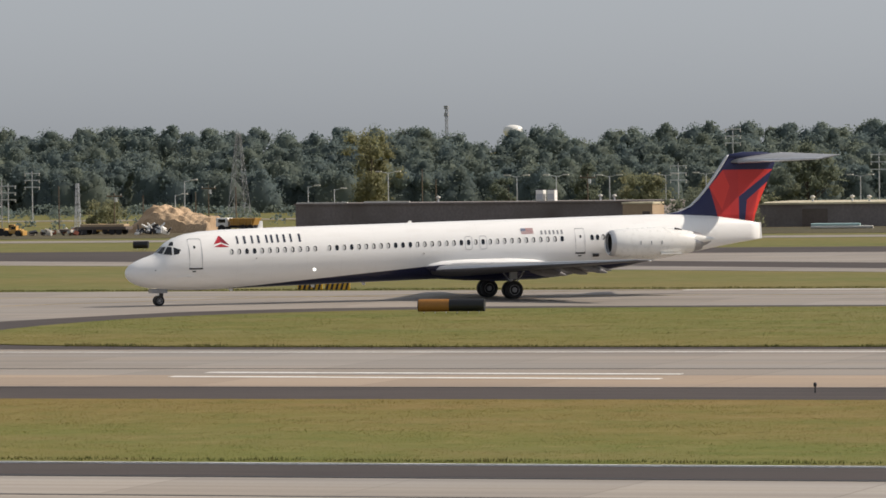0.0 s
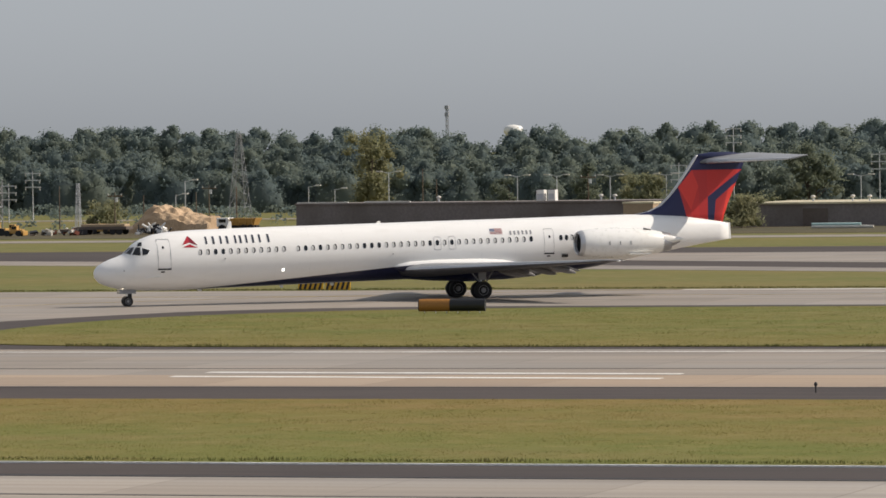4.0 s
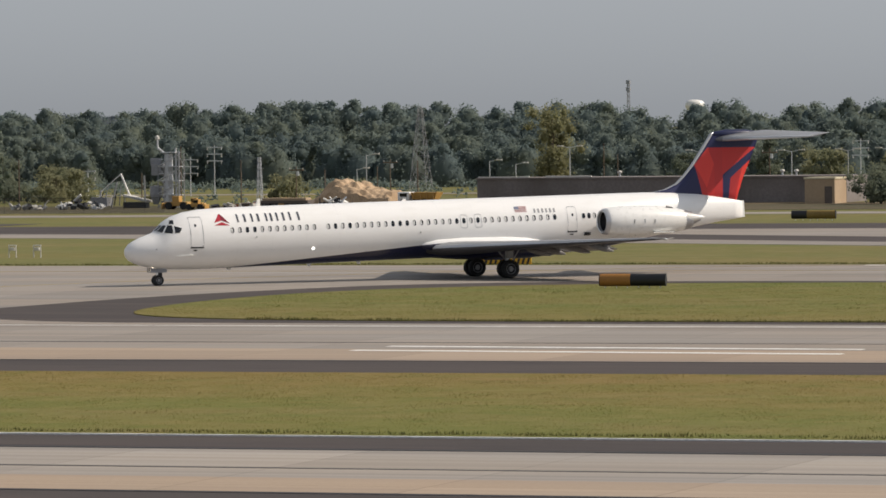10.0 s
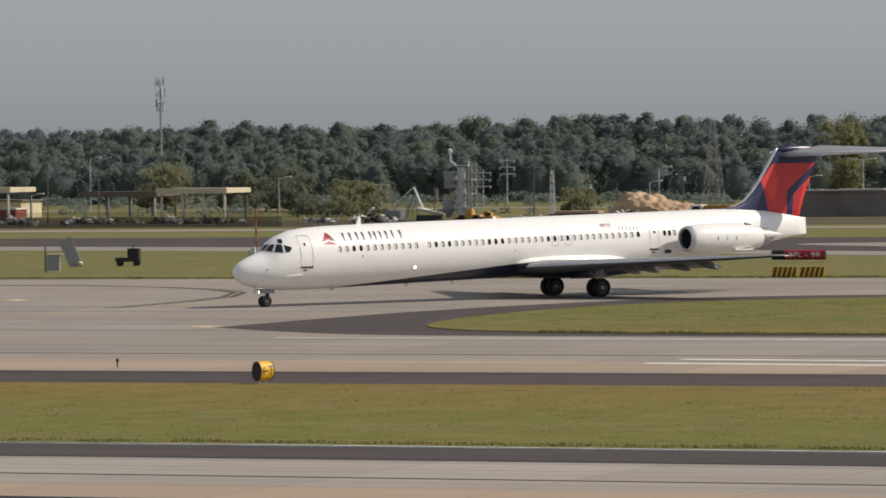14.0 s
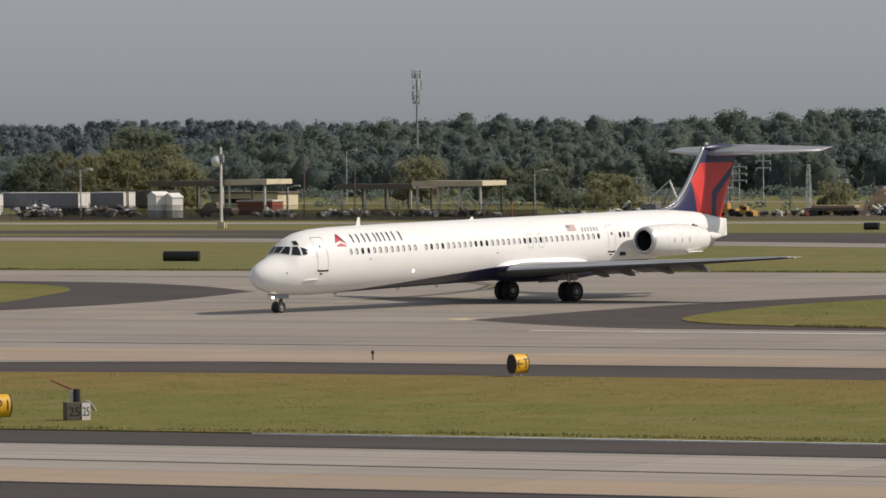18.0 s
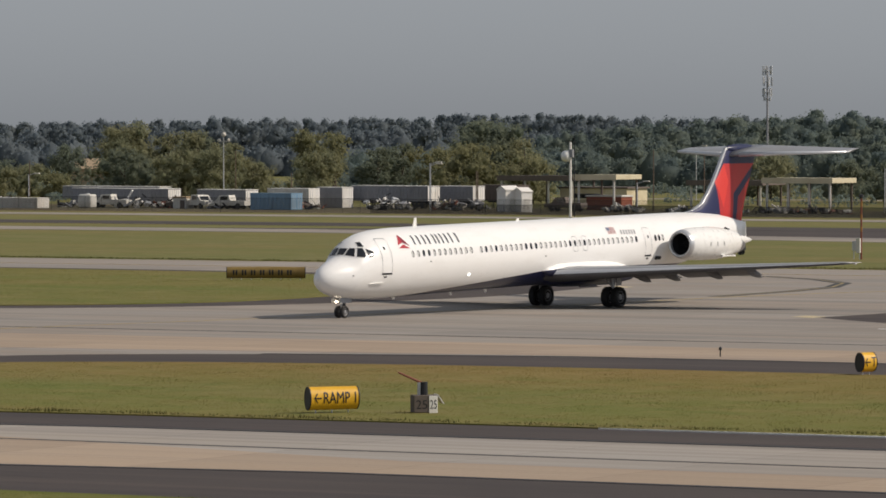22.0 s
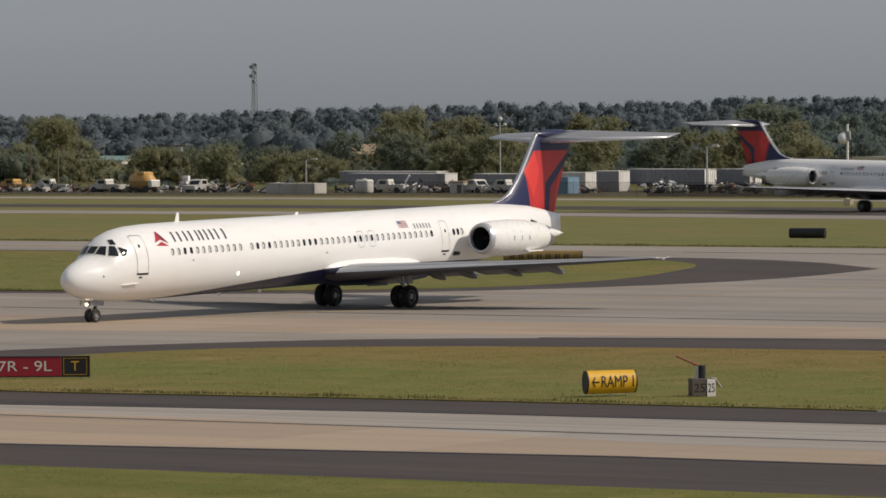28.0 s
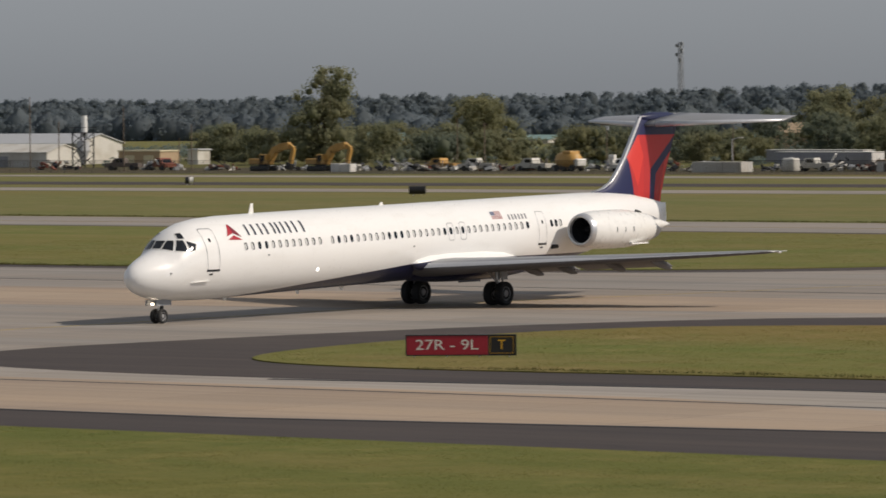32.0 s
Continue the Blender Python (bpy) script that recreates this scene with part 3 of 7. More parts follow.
def rim_mesh(r, w):
    bm = bmesh.new()
    t = w / 2
    lathe(bm, [(-t * 0.75, r * 0.2), (-t * 0.72, r * 0.26), (-t * 0.4, r * 0.34), (-t * 0.5, r * 0.48), (-t * 0.78, r * 0.57), (-t * 0.62, r * 0.6), (t * 0.62, r * 0.6), (t * 0.78, r * 0.57), (t * 0.5, r * 0.48), (t * 0.4, r * 0.34), (t * 0.72, r * 0.26), (t * 0.75, r * 0.2)], "y", 24)
    for i in range(8):
        a = 2 * math.pi * i / 8
        for s in (-1, 1):
            rod(bm, (0.4 * r * math.cos(a), s * t * 0.36, 0.4 * r * math.sin(a)), (0.4 * r * math.cos(a), s * t * 0.5, 0.4 * r * math.sin(a)), r * 0.045, n=6)
    return bm


def wheel_pair(plane, name, at, gap, r, w):
    """Two tyres on one axle, which roll together."""
    hub = part(name, rod(bmesh.new(), (0, -gap, 0), (0, gap, 0), r * 0.12), M_steel, plane)
    hub.location = at
    for s in (-1, 1):
        tyre = part("tyre", wheel_mesh(r, w), M_tyre, hub, "black rubber aircraft tyre", True)
        tyre.location = (0, s * gap, 0)
        rim = part("rim", rim_mesh(r, w), M_rim, hub, "grey metal wheel rim")
        rim.location = (0, s * gap, 0)
    return hub


def aircraft(label, lights=True, short=0.0):
    plane = thing("airliner", label, "airplane")
    # hull
    bm = bmesh.new()
    rings = []
    N = 48
    xs = []
    for a, b in zip(HULL, HULL[1:]):
        k = max(1, int((b[0] - a[0]) / 1.3))
        xs += [a[0] + (b[0] - a[0]) * i / k for i in range(k)]
    xs.append(HULL[-1][0])
    for x in xs:
        rings.append([bm.verts.new(skin_turn(x, 360 * i / N, 1, 0)) for i in range(N)])
    for u, v in zip(rings, rings[1:]):
        for i in range(N):
            j = (i + 1) % N
            bm.faces.new((u[i], u[j], v[j], v[i]))
    bm.faces.new(rings[0])
    bm.faces.new(rings[-1][::-1])
    part("fuselage", bm, M_hull, plane, "glossy white hull with a navy belly", True)
    for s in (-1, 1):
        # cockpit glazing
        brow = lambda deg, z: next(x / 500 for x in range(600, 2100) if skin_turn(x / 500, deg, 1, 0).z >= z)
        side_skin = lambda x, z, off: skin(x, z, s, off)
        front_skin = lambda deg, z, off: skin_turn(brow(abs(deg), z), deg, 1, off)
        panes = [(((brow(14, 3.45), 3.45), (2.26, 3.37), (2.6, 3.84), (brow(14, 3.84), 3.84)), side_skin), (((2.33, 3.36), (2.83, 3.32), (2.9, 3.85), (2.66, 3.85)), side_skin),
                 (((2.93, 3.33), (3.25, 3.38), (3.44, 3.66), (2.99, 3.81)), side_skin), (((2.74, 3.91), (3.0, 3.91), (3.09, 4.18), (2.9, 4.15)), side_skin)]
        if s < 0:
            panes.append((((-11, 3.47), (11, 3.47), (11, 3.83), (-11, 3.83)), front_skin))
        for q, on in panes:
            bm = patch(bmesh.new(), *q, lambda u, z: on(u, z, 0.012), 6, 6)
            part("cockpit_window", bm, M_glass, plane, "dark cockpit window pane")
            bm = bmesh.new()
            pts = [(q[k][0] + (q[(k + 1) % 4][0] - q[k][0]) * i / 6, q[k][1] + (q[(k + 1) % 4][1] - q[k][1]) * i / 6) for k in range(4) for i in range(6)]
            c0, c1 = sum(p[0] for p in q) / 4, sum(p[1] for p in q) / 4
            ring = [[bm.verts.new(on(c0 + (x - c0) * g, c1 + (z - c1) * g, 0.02)) for x, z in pts] for g in (1.07, 0.98)]
            for i in range(len(pts)):
                j = (i + 1) % len(pts)
                bm.faces.new((ring[0][i], ring[0][j], ring[1][j], ring[1][i]))
            part("cockpit_window_frame", bm, M_white, plane)
        # doors and exits
        for x0, x1, z0, z1, nm in ((3.93, 4.8, 2.42, 4.36, "front_door"), (30.64, 31.33, 2.92, 4.56, "rear_door"), (22.87, 23.37, 3.3, 4.17, "overwing_exit"), (23.89, 24.39, 3.32, 4.19, "overwing_exit")):
            bm = outline_strip(bmesh.new(), rounded(x0, x1, z0, z1, 0.13), 0.035 if x0 < 5 else 0.028, lambda x, z: skin(x, z, s, 0.012))
            d = part(nm, bm, M_line, plane, "closed door outlined on the white hull")
            if z1 - z0 > 1.3:
                part("sill", patch(bmesh.new(), (x0 - 0.02, z0 - 0.05), (x1 + 0.02, z0 - 0.05), (x1 + 0.02, z0 + 0.04), (x0 - 0.02, z0 + 0.04), lambda x, z: skin(x, z, s, 0.02), 2, 1), M_dark_metal, d)
                part("door_window", patch(bmesh.new(), (x0 + 0.33, z1 - 0.62), (x0 + 0.45, z1 - 0.62), (x0 + 0.45, z1 - 0.46), (x0 + 0.33, z1 - 0.46), lambda x, z: skin(x, z, s, 0.014), 1, 2), M_glass, d)
                part("handle", patch(bmesh.new(), (x0 + 0.2, z0 - 0.22), (x0 + 0.44, z0 - 0.22), (x0 + 0.44, z0 - 0.14), (x0 + 0.2, z0 - 0.14), lambda x, z: skin(x, z, s, 0.014), 1, 1), M_dark_metal, d)
        # cabin windows: open shades show dark, drawn ones grey with a dark rim
        row = [6.79 + 0.519 * i for i in range(12)] + [13.48 + 0.5075 * i for i in range(33)] + [31.84, 32.24, 32.64]
        dark = {2, 3, 13, 15, 21, 22, 23, 30, 31, 33, 44, 45, 46}
        for k, x in enumerate(row):
            z = 3.47 + 0.0187 * (x - 6.8)
            bm = bmesh.new()
            oval = [(0.115 * math.cos(a) * (1 + 0.12 * abs(math.sin(2 * a))), 0.175 * math.sin(a) * (1 + 0.12 * abs(math.sin(2 * a)))) for a in [2 * math.pi * i / 16 for i in range(16)]]
            v = [bm.verts.new(skin(x + u, z + w, s, 0.010)) for u, w in oval]
            c = bm.verts.new(skin(x, z, s, 0.011))
            for i in range(16):
                bm.faces.new((v[i], v[(i + 1) % 16], c))
            w = part("window", bm, M_glass, plane)
            if k not in dark:
                bm = bmesh.new()
                v = [bm.verts.new(skin(x + u * 0.6 - 0.042, z + h * 0.8 - 0.01, s, 0.016)) for u, h in oval]
                bm.faces.new(v)
                part("shade", bm, M_shade, w)
        # wordmark and tail-number as plain blocks, emblem as plain facets
        for g, (x0, x1) in enumerate(((7.2, 7.9), (8.2, 8.85), (9.2, 9.75), (9.95, 10.6), (10.85, 11.65))):
            up0, up1 = 3.98 + 0.012 * g, 4.47 + 0.022 * g
            for a, b in ((x0, x0 + 0.13), (x1 - 0.22, x1 - 0.07)):
                part("wordmark_block", patch(bmesh.new(), (a, up0), (b, up0), (b, up1), (a, up1), lambda x, z: skin(x, z, s, 0.012), 2, 6), M_letter, plane)
        part("emblem_facet", patch(bmesh.new(), (5.62, 3.96), (6.12, 4.1), (6.1, 4.5), (6.05, 4.5), lambda x, z: skin(x, z, s, 0.012), 4, 6), M_red, plane, "red triangular emblem facet")
        part("emblem_facet", patch(bmesh.new(), (6.12, 4.1), (6.66, 3.9), (6.15, 4.5), (6.1, 4.5), lambda x, z: skin(x, z, s, 0.012), 4, 6), M_dark_red, plane, "red triangular emblem facet")
        part("emblem_facet", patch(bmesh.new(), (5.62, 3.8), (6.66, 3.78), (6.14, 4.0), (6.12, 4.0), lambda x, z: skin(x, z, s, 0.012), 4, 4), M_red, plane, "red triangular emblem facet")
        for x0, x1, z0, z1, mt in [(26.88, 27.22, 4.44, 4.62, M_flag_blue)] + [(26.88 if k < 3 else 27.22, 27.75, 4.26 + 0.057 * k, 4.29 + 0.057 * k, M_flag_red) for k in range(7)]:
            part("flag_stripe", patch(bmesh.new(), (x0, z0), (x1, z0), (x1, z1), (x0, z1), lambda x, z: skin(x, z, s, 0.013 if mt is M_flag_red else 0.016), 2, 2), mt, plane)
        for k in range(6):
            x0 = 28.25 + 0.285 * k
            part("tail_number_bar", patch(bmesh.new(), (x0, 4.2 + 0.003 * k), (x0 + 0.13, 4.2 + 0.003 * k), (x0 + 0.13, 4.46 + 0.003 * k), (x0, 4.46 + 0.003 * k), lambda x, z: skin(x, z, s, 0.012), 1, 3), M_line, plane)
        # small fittings on the side
        for x, z in ((8.45, 3.02), (1.75, 2.35), (20.0, 3.1), (16.3, 1.92)):
            b = skin(x, z, s, 0)
            part("probe", rod(bmesh.new(), b - Vector((0, s * 0.02, 0)), b + Vector((-0.02, s * 0.045, 0)), 0.05, 0.035, 8), M_steel, plane)
        part("hull_lamp", patch(bmesh.new(), (12.38, 2.13), (12.53, 2.13), (12.53, 2.28), (12.38, 2.28), lambda x, z: skin(x, z, s, 0.02), 2, 2), M_hull_lamp, plane, "bright square lit lamp")
        b0, b1 = skin(2.9, 1.86, s, 0), skin(4.1, 1.9, s, 0)
        bm = bmesh.new()
        q = [bm.verts.new(p) for p in (b0, b1, b1 + Vector((0.1, s * 0.12, 0.02)), b0 + Vector((0.35, s * 0.12, 0.02)), b0 + Vector((0, 0, 0.03)), b1 + Vector((0, 0, 0.03)), b1 + Vector((0.1, s * 0.12, 0.035)), b0 + Vector((0.35, s * 0.12, 0.035)))]
        for f in ((0, 1, 2, 3), (7, 6, 5, 4), (0, 4, 5, 1), (1, 5, 6, 2), (2, 6, 7, 3), (3, 7, 4, 0)):
            bm.faces.new([q[i] for i in f])
        part("nose_strake", bm, M_white, plane)
        # wing
        secs = []
        for f in (0.0, 0.1, 0.25, 0.4, 0.6, 0.8, 0.97, 1.0):
            y = 1.0 + 15.3 * f
            lx = 20.45 + 9.1 * f
            te = 28.55 if f < 0.27 else 28.55 + 2.2 * (f - 0.27) / 0.73
            secs.append(((lx, s * y, 1.98 + 0.72 * f), te - lx, (0.95 - 0.78 * f ** 0.7) * (0.6 if f == 1.0 else 1.0), (0, 0, 1)))
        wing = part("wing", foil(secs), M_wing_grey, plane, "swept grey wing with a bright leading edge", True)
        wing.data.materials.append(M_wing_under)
        # faces that look down take the grey with shade put into it
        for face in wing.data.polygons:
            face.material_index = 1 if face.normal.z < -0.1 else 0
        bm = bmesh.new()
        for f0, f1 in ((0.02, 0.25), (0.25, 0.6), (0.6, 0.97)):
            pts = []
            for f in (f0, f1):
                y, lx, th = 1.0 + 15.3 * f, 20.45 + 9.1 * f, 0.95 - 0.78 * f ** 0.7
                for u, h in ((0.03, 0.26), (0.014, 0.19), (0.006, 0.12), (0.001, 0.06), (-0.002, 0.0)):
                    pts.append(bm.verts.new((lx + u * 6 - 0.015, s * y, 1.98 + 0.72 * f + h * th * 1.06)))
            for i in range(4):
                bm.faces.new((pts[i], pts[i + 1], pts[i + 6], pts[i + 5]))
        part("slat", bm, M_grey_metal, plane, "bright bare metal slat", True)
        # drooped flap panels behind the wing
        for y0, y1, dx in ((2.3, 5.3, 0.0), (5.6, 10.2, 0.35)):
            f0, f1 = (y0 - 1) / 15.3, (y1 - 1) / 15.3
            te = lambda f: 28.55 if f < 0.27 else 28.55 + 2.2 * (f - 0.27) / 0.73
            bm = foil([((te(f) - 0.75, s * (1 + 15.3 * f), 1.84 + 0.72 * f), 1.25, 0.14, (0, 0, 1), -0.36) for f in (f0, (f0 + f1) / 2, f1)])
            part("flap", bm, M_flap, plane, "drooped grey flap panel")
        for y in (3.4, 5.4, 8.0, 10.4):
            f = (y - 1) / 15.3
            te = 28.55 if f < 0.27 else 28.55 + 2.2 * (f - 0.27) / 0.73
            z = 1.8 + 0.8 * f
            bm = lathe(bmesh.new(), [(0, 0.02), (0.25, 0.1), (0.9, 0.16), (1.7, 0.14), (2.2, 0.06), (2.35, 0.015)], "x", 12, (te - 1.9, s * y, z))
            bmesh.ops.transform(bm, matrix=Matrix.Translation((te - 1.9, s * y, z)) @ Matrix.Rotation(radians(14), 4, "Y") @ Matrix.Diagonal((0.85, 0.7, 1.25, 1)) @ Matrix.Translation((1.9 - te, -s * y, -z)), verts=bm.verts)
            part("flap_fairing", bm, M_flap, plane, "", True)
        part("wingtip_lamp", lathe(bmesh.new(), [(-0.16, 0.02), (-0.08, 0.07), (0.08, 0.07), (0.16, 0.02)], "x", 10, (30.35, s * 16.25, 2.66)), M_reflect, plane, "bright wingtip lamp", True)
        bm = rod(bmesh.new(), (30.5, s * 16.25, 2.7), (31.0, s * 16.28, 2.72), 0.03, 0.012, 6)
        part("static_wick", bm, M_dirty_white, plane)
        # wing root fairing
        bm = bmesh.new()
        lathe(bm, [(0, 0.03), (0.35, 0.24), (1.2, 0.42), (3.0, 0.5), (6.0, 0.5), (7.6, 0.4), (8.6, 0.2), (9.2, 0.04)], "x", 20, (20.1, s * 1.4, 2.2))
        part("wing_fairing", bm, M_hull, plane, "", True)
        # engine
        ex, ey, ez = 32.55, s * 2.86, 3.56
        bm = bmesh.new()
        lathe(bm, [(0.02, 0.66), (0.0, 0.72), (0.06, 0.8), (0.3, 0.88), (1.0, 0.965), (2.4, 1.0), (3.8, 0.98), (5.0, 0.86), (5.9, 0.7), (6.2, 0.62), (6.15, 0.56), (5.4, 0.58)], "x", 40, (ex, ey, ez), caps=False)
        part("nacelle", bm, M_white, plane, "white engine nacelle", True)
        part("intake_lip", lathe(bmesh.new(), [(0.35, 0.885), (0.1, 0.83), (0.0, 0.775), (-0.03, 0.735), (0.0, 0.69), (0.12, 0.655), (0.2, 0.65)], "x", 40, (ex - 0.01, ey, ez), caps=False), M_grey_metal, plane, "polished metal intake lip", True)
        part("intake_duct", lathe(bmesh.new(), [(0.02, 0.665), (0.9, 0.66), (0.92, 0.02)], "x", 36, (ex, ey, ez), caps=False), M_black, plane, "", True)
        for i in range(18):
            bm = bmesh.new()
            a = 2 * math.pi * i / 18
            u, w = Vector((0, math.cos(a), math.sin(a))), Vector((0, -math.sin(a), math.cos(a)))
            c0 = Vector((ex + 0.8, ey, ez))
            q = [bm.verts.new(c0 + u * r + w * t + Vector((d, 0, 0))) for r, t, d in ((0.2, -0.03, 0.06), (0.64, -0.08, 0.08), (0.64, 0.08, -0.06), (0.2, 0.03, -0.04))]
            bm.faces.new(q)
            part("fan_blade", bm, M_dark_metal, plane)
        part("spinner", lathe(bmesh.new(), [(0.42, 0.02), (0.55, 0.1), (0.82, 0.22), (0.86, 0.22)], "x", 16, (ex, ey, ez)), M_dark_metal, plane, "", True)
        part("exhaust_cone", lathe(bmesh.new(), [(5.4, 0.5), (6.3, 0.44), (6.9, 0.26), (7.3, 0.06)], "x", 20, (ex, ey, ez)), M_steel, plane, "", True)
        part("nozzle", lathe(bmesh.new(), [(5.85, 0.71), (6.35, 0.61), (6.55, 0.56), (6.5, 0.53)], "x", 28, (ex, ey, ez), caps=False), M_steel, plane, "bare metal exhaust nozzle", True)
        pod = lathe(bmesh.new(), [(4.6, 0.03), (5.2, 0.3), (5.8, 0.36), (6.5, 0.3), (7.2, 0.13), (7.5, 0.02)], "x", 16, (ex, 0, 0))
        bmesh.ops.transform(pod, matrix=Matrix.Translation((0, ey + s * 0.42, ez + 0.16)) @ Matrix.Diagonal((1, 0.7, 0.85, 1)), verts=pod.verts)
        part("reverser_fairing", pod, M_white, plane, "white pointed fairing beside the exhaust", True)
        bm = foil([((33.4, s * 1.2, 3.75), 5.6, 0.42, (0, 0, 1)), ((33.2, s * 2.2, 3.72), 5.9, 0.36, (0, 0, 1))])
        part("pylon", bm, M_white, plane, "", True)
        bm = box(bmesh.new(), ex + 3.4, ex + 4.9, ey + s * 0.7, ey + s * 0.86, ez - 0.78, ez - 0.7, 0.02)
        part("nacelle_strake", bm, M_white, plane)
        part("nacelle_vent", rod(bmesh.new(), (ex + 4.6, ey + s * 0.3, ez + 0.9), (ex + 5.1, ey + s * 0.3, ez + 0.82), 0.07, 0.03, 8), M_dark_metal, plane)
        part("cooling_inlet", rod(bmesh.new(), (31.9, s * 1.55, 2.75), (32.3, s * 1.62, 2.75), 0.12, 0.1, 10), M_black, plane)
        for k in range(3):
            a = radians(35)
            xk = ex + 1.9 + 0.75 * k
            part("nacelle_latch", boxed(xk, xk + 0.06, ey + s * 0.99, ey + s * 1.005, ez - 0.12, ez + 0.12), M_line, plane)
        # tailplane
        secs = [((42.35 + 4.1 * f, s * (0.05 + 6.1 * f), 8.82 + 0.16 * f), 3.85 - 2.4 * f, 0.36 - 0.25 * f, (0, 0, 1), 0.62 - 0.36 * f) for f in (0, 0.15, 0.5, 0.95, 1.0)]
        part("tailplane", foil(secs), M_wing_grey, plane, "silver-grey tailplane on top of the fin", True)
        bm = foil([((42.3 + 4.1 * f, s * (0.05 + 6.1 * f), 8.82 + 0.16 * f), 0.6 - 0.2 * f, (0.32 - 0.2 * f), (0, 0, 1), 0.1) for f in (0.1, 0.5, 0.99)])
        part("tailplane_edge", bm, M_grey_metal, plane, "bright bare metal leading edge", True)
        # main gear
        gx, gy = 25.82, s * 2.62
        part("main_leg", rod(rod(rod(bmesh.new(), (gx, gy, 0.55), (gx - 0.05, gy - s * 0.05, 1.3), 0.09), (gx - 0.05, gy - s * 0.05, 1.3), (gx - 0.05, gy - s * 0.1, 2.1), 0.14), (gx, gy, 1.0), (gx - 0.7, gy - s * 0.4, 1.95), 0.05, n=6), M_grey_metal, plane, "grey steel main landing gear leg")
        part("gear_door", boxed(gx - 0.28, gx + 0.22, gy + s * 0.30, gy + s * 0.34, 1.3, 1.9, 0.01), M_wing_grey, plane)
        part("drag_brace", rod(bmesh.new(), (gx + 0.1, gy, 0.8), (gx + 0.95, gy - s * 0.3, 1.9), 0.05, n=6), M_grey_metal, plane)
        part("belly_gear_door", boxed(gx - 0.9, gx + 0.9, s * 0.75, s * 0.8, 1.15, 1.75, 0.01, None), M_navy, plane)
    # fin, its root fillet and top fairing
    secs = []
    for z, lx, te, th in ((4.7, 37.2, 44.1, 0.5), (5.35, 37.6, 44.25, 0.5), (5.55, 38.7, 44.35, 0.48), (5.9, 39.5, 44.45, 0.46), (6.5, 40.15, 44.7, 0.44), (7.1, 40.68, 44.97, 0.41), (8.3, 41.55, 45.5, 0.36), (9.1, 42.1, 45.85, 0.33), (9.3, 42.25, 45.9, 0.3)):
        secs.append(((lx, 0, z), te - lx, th, (0, 1, 0)))
    part("fin", foil(secs), M_fin, plane, "navy fin with folded red panels", True)
    bm = foil([((lx[0] - 0.07, 0, z), 0.34, 0.24, (0, 1, 0)) for (lx, c, th, ax), z in zip(secs[1:], [q[0][2] for q in secs[1:]])])
    part("fin_leading_edge", bm, M_grey_metal, plane, "bright bare metal fin leading edge", True)
    part("fin_top_fairing", lathe(bmesh.new(), [(0, 0.03), (0.25, 0.16), (1.2, 0.3), (2.6, 0.3), (3.6, 0.16), (4.1, 0.03)], "x", 18, (42.1, 0, 9.2)), M_navy, plane, "navy fairing over the tailplane", True)
    part("tail_blade", foil([((43.2, 0, 3.62), 1.5, 0.2, (0, 1, 0)), ((43.2, 0, 4.72), 1.45, 0.16, (0, 1, 0))]), M_white, plane, "flat upright tail cone blade")
    # belly fairing, antennas
    bm = lathe(bmesh.new(), [(0, 0.04), (1.5, 0.5), (3.2, 1.0), (5.0, 1.4), (6.5, 1.5), (9.8, 1.45), (12, 0.95), (13.4, 0.1)], "x", 32, (18.4, 0, 0))
    bmesh.ops.transform(bm, matrix=Matrix.Translation((0, 0, 1.72)) @ Matrix.Diagonal((1, 1.1, 0.36, 1)), verts=bm.verts)
    part("belly_fairing", bm, M_navy, plane, "dark navy belly fairing", True)
    for x, z, h, up in ((9.0, 4.93, 0.5, 1), (19.3, 5.1, 0.16, 1), (16.0, 1.42, 0.35, -1), (12.5, 1.3, 0.3, -1), (6.9, 1.03, 0.14, -1)):
        bm = foil([((x, 0, z - 0.05 * up), 0.42, 0.07, (0, 1, 0)), ((x + 0.2, 0, z + h * up), 0.2, 0.03, (0, 1, 0))])
        part("antenna_blade", bm, M_white, plane)
    # nose gear
    part("nose_leg", rod(rod(bmesh.new(), (2.24, 0, 0.36), (2.2, 0, 0.8), 0.06), (2.2, 0, 0.75), (2.15, 0, 1.4), 0.09), M_grey_metal, plane, "grey steel nose gear leg")
    for s in (-1, 1):
        part("nose_gear_door", boxed(1.65, 2.75, s * 0.3, s * 0.33, 0.84, 1.12, 0.01), M_line, plane)
        if lights:
            part("taxi_lamp", lathe(bmesh.new(), [(-0.06, 0.03), (-0.06, 0.07), (0.04, 0.055), (0.05, 0.02)], "x", 12, (1.98, s * 0.15, 0.9)), M_lamp, plane, "lit round taxi lamp")
    part("gear_link", boxed(2.3, 2.55, -0.05, 0.05, 0.5, 0.95, 0.01), M_dark_metal, plane)
    rollers = [(wheel_pair(plane, "nose_wheels", (2.24, 0, 0.34), 0.19, 0.34, 0.2), 0.34)]
    for s in (-1, 1):
        rollers.append((wheel_pair(plane, "main_wheels", (25.82, s * 2.55, 0.6), 0.34, 0.6, 0.45), 0.6))
    if short:
        # the sister type lacks a section ahead of the wing
        for ob in plane.children:
            dx = short * (1 - min(1.0, max(0.0, (ob.location.x - 13) / 4)))
            if ob.location.length > 0:
                ob.location.x += dx
            else:
                for v in ob.data.vertices:
                    v.co.x += short * (1 - min(1.0, max(0.0, (v.co.x - 13) / 4)))
    return plane, rollers


airliner, rollers = aircraft("long white twin-jet airliner, navy belly, red and navy tail, taxiing")
second_airliner, second_rollers = aircraft("white twin-jet airliner with navy and red tail on far runway", False)


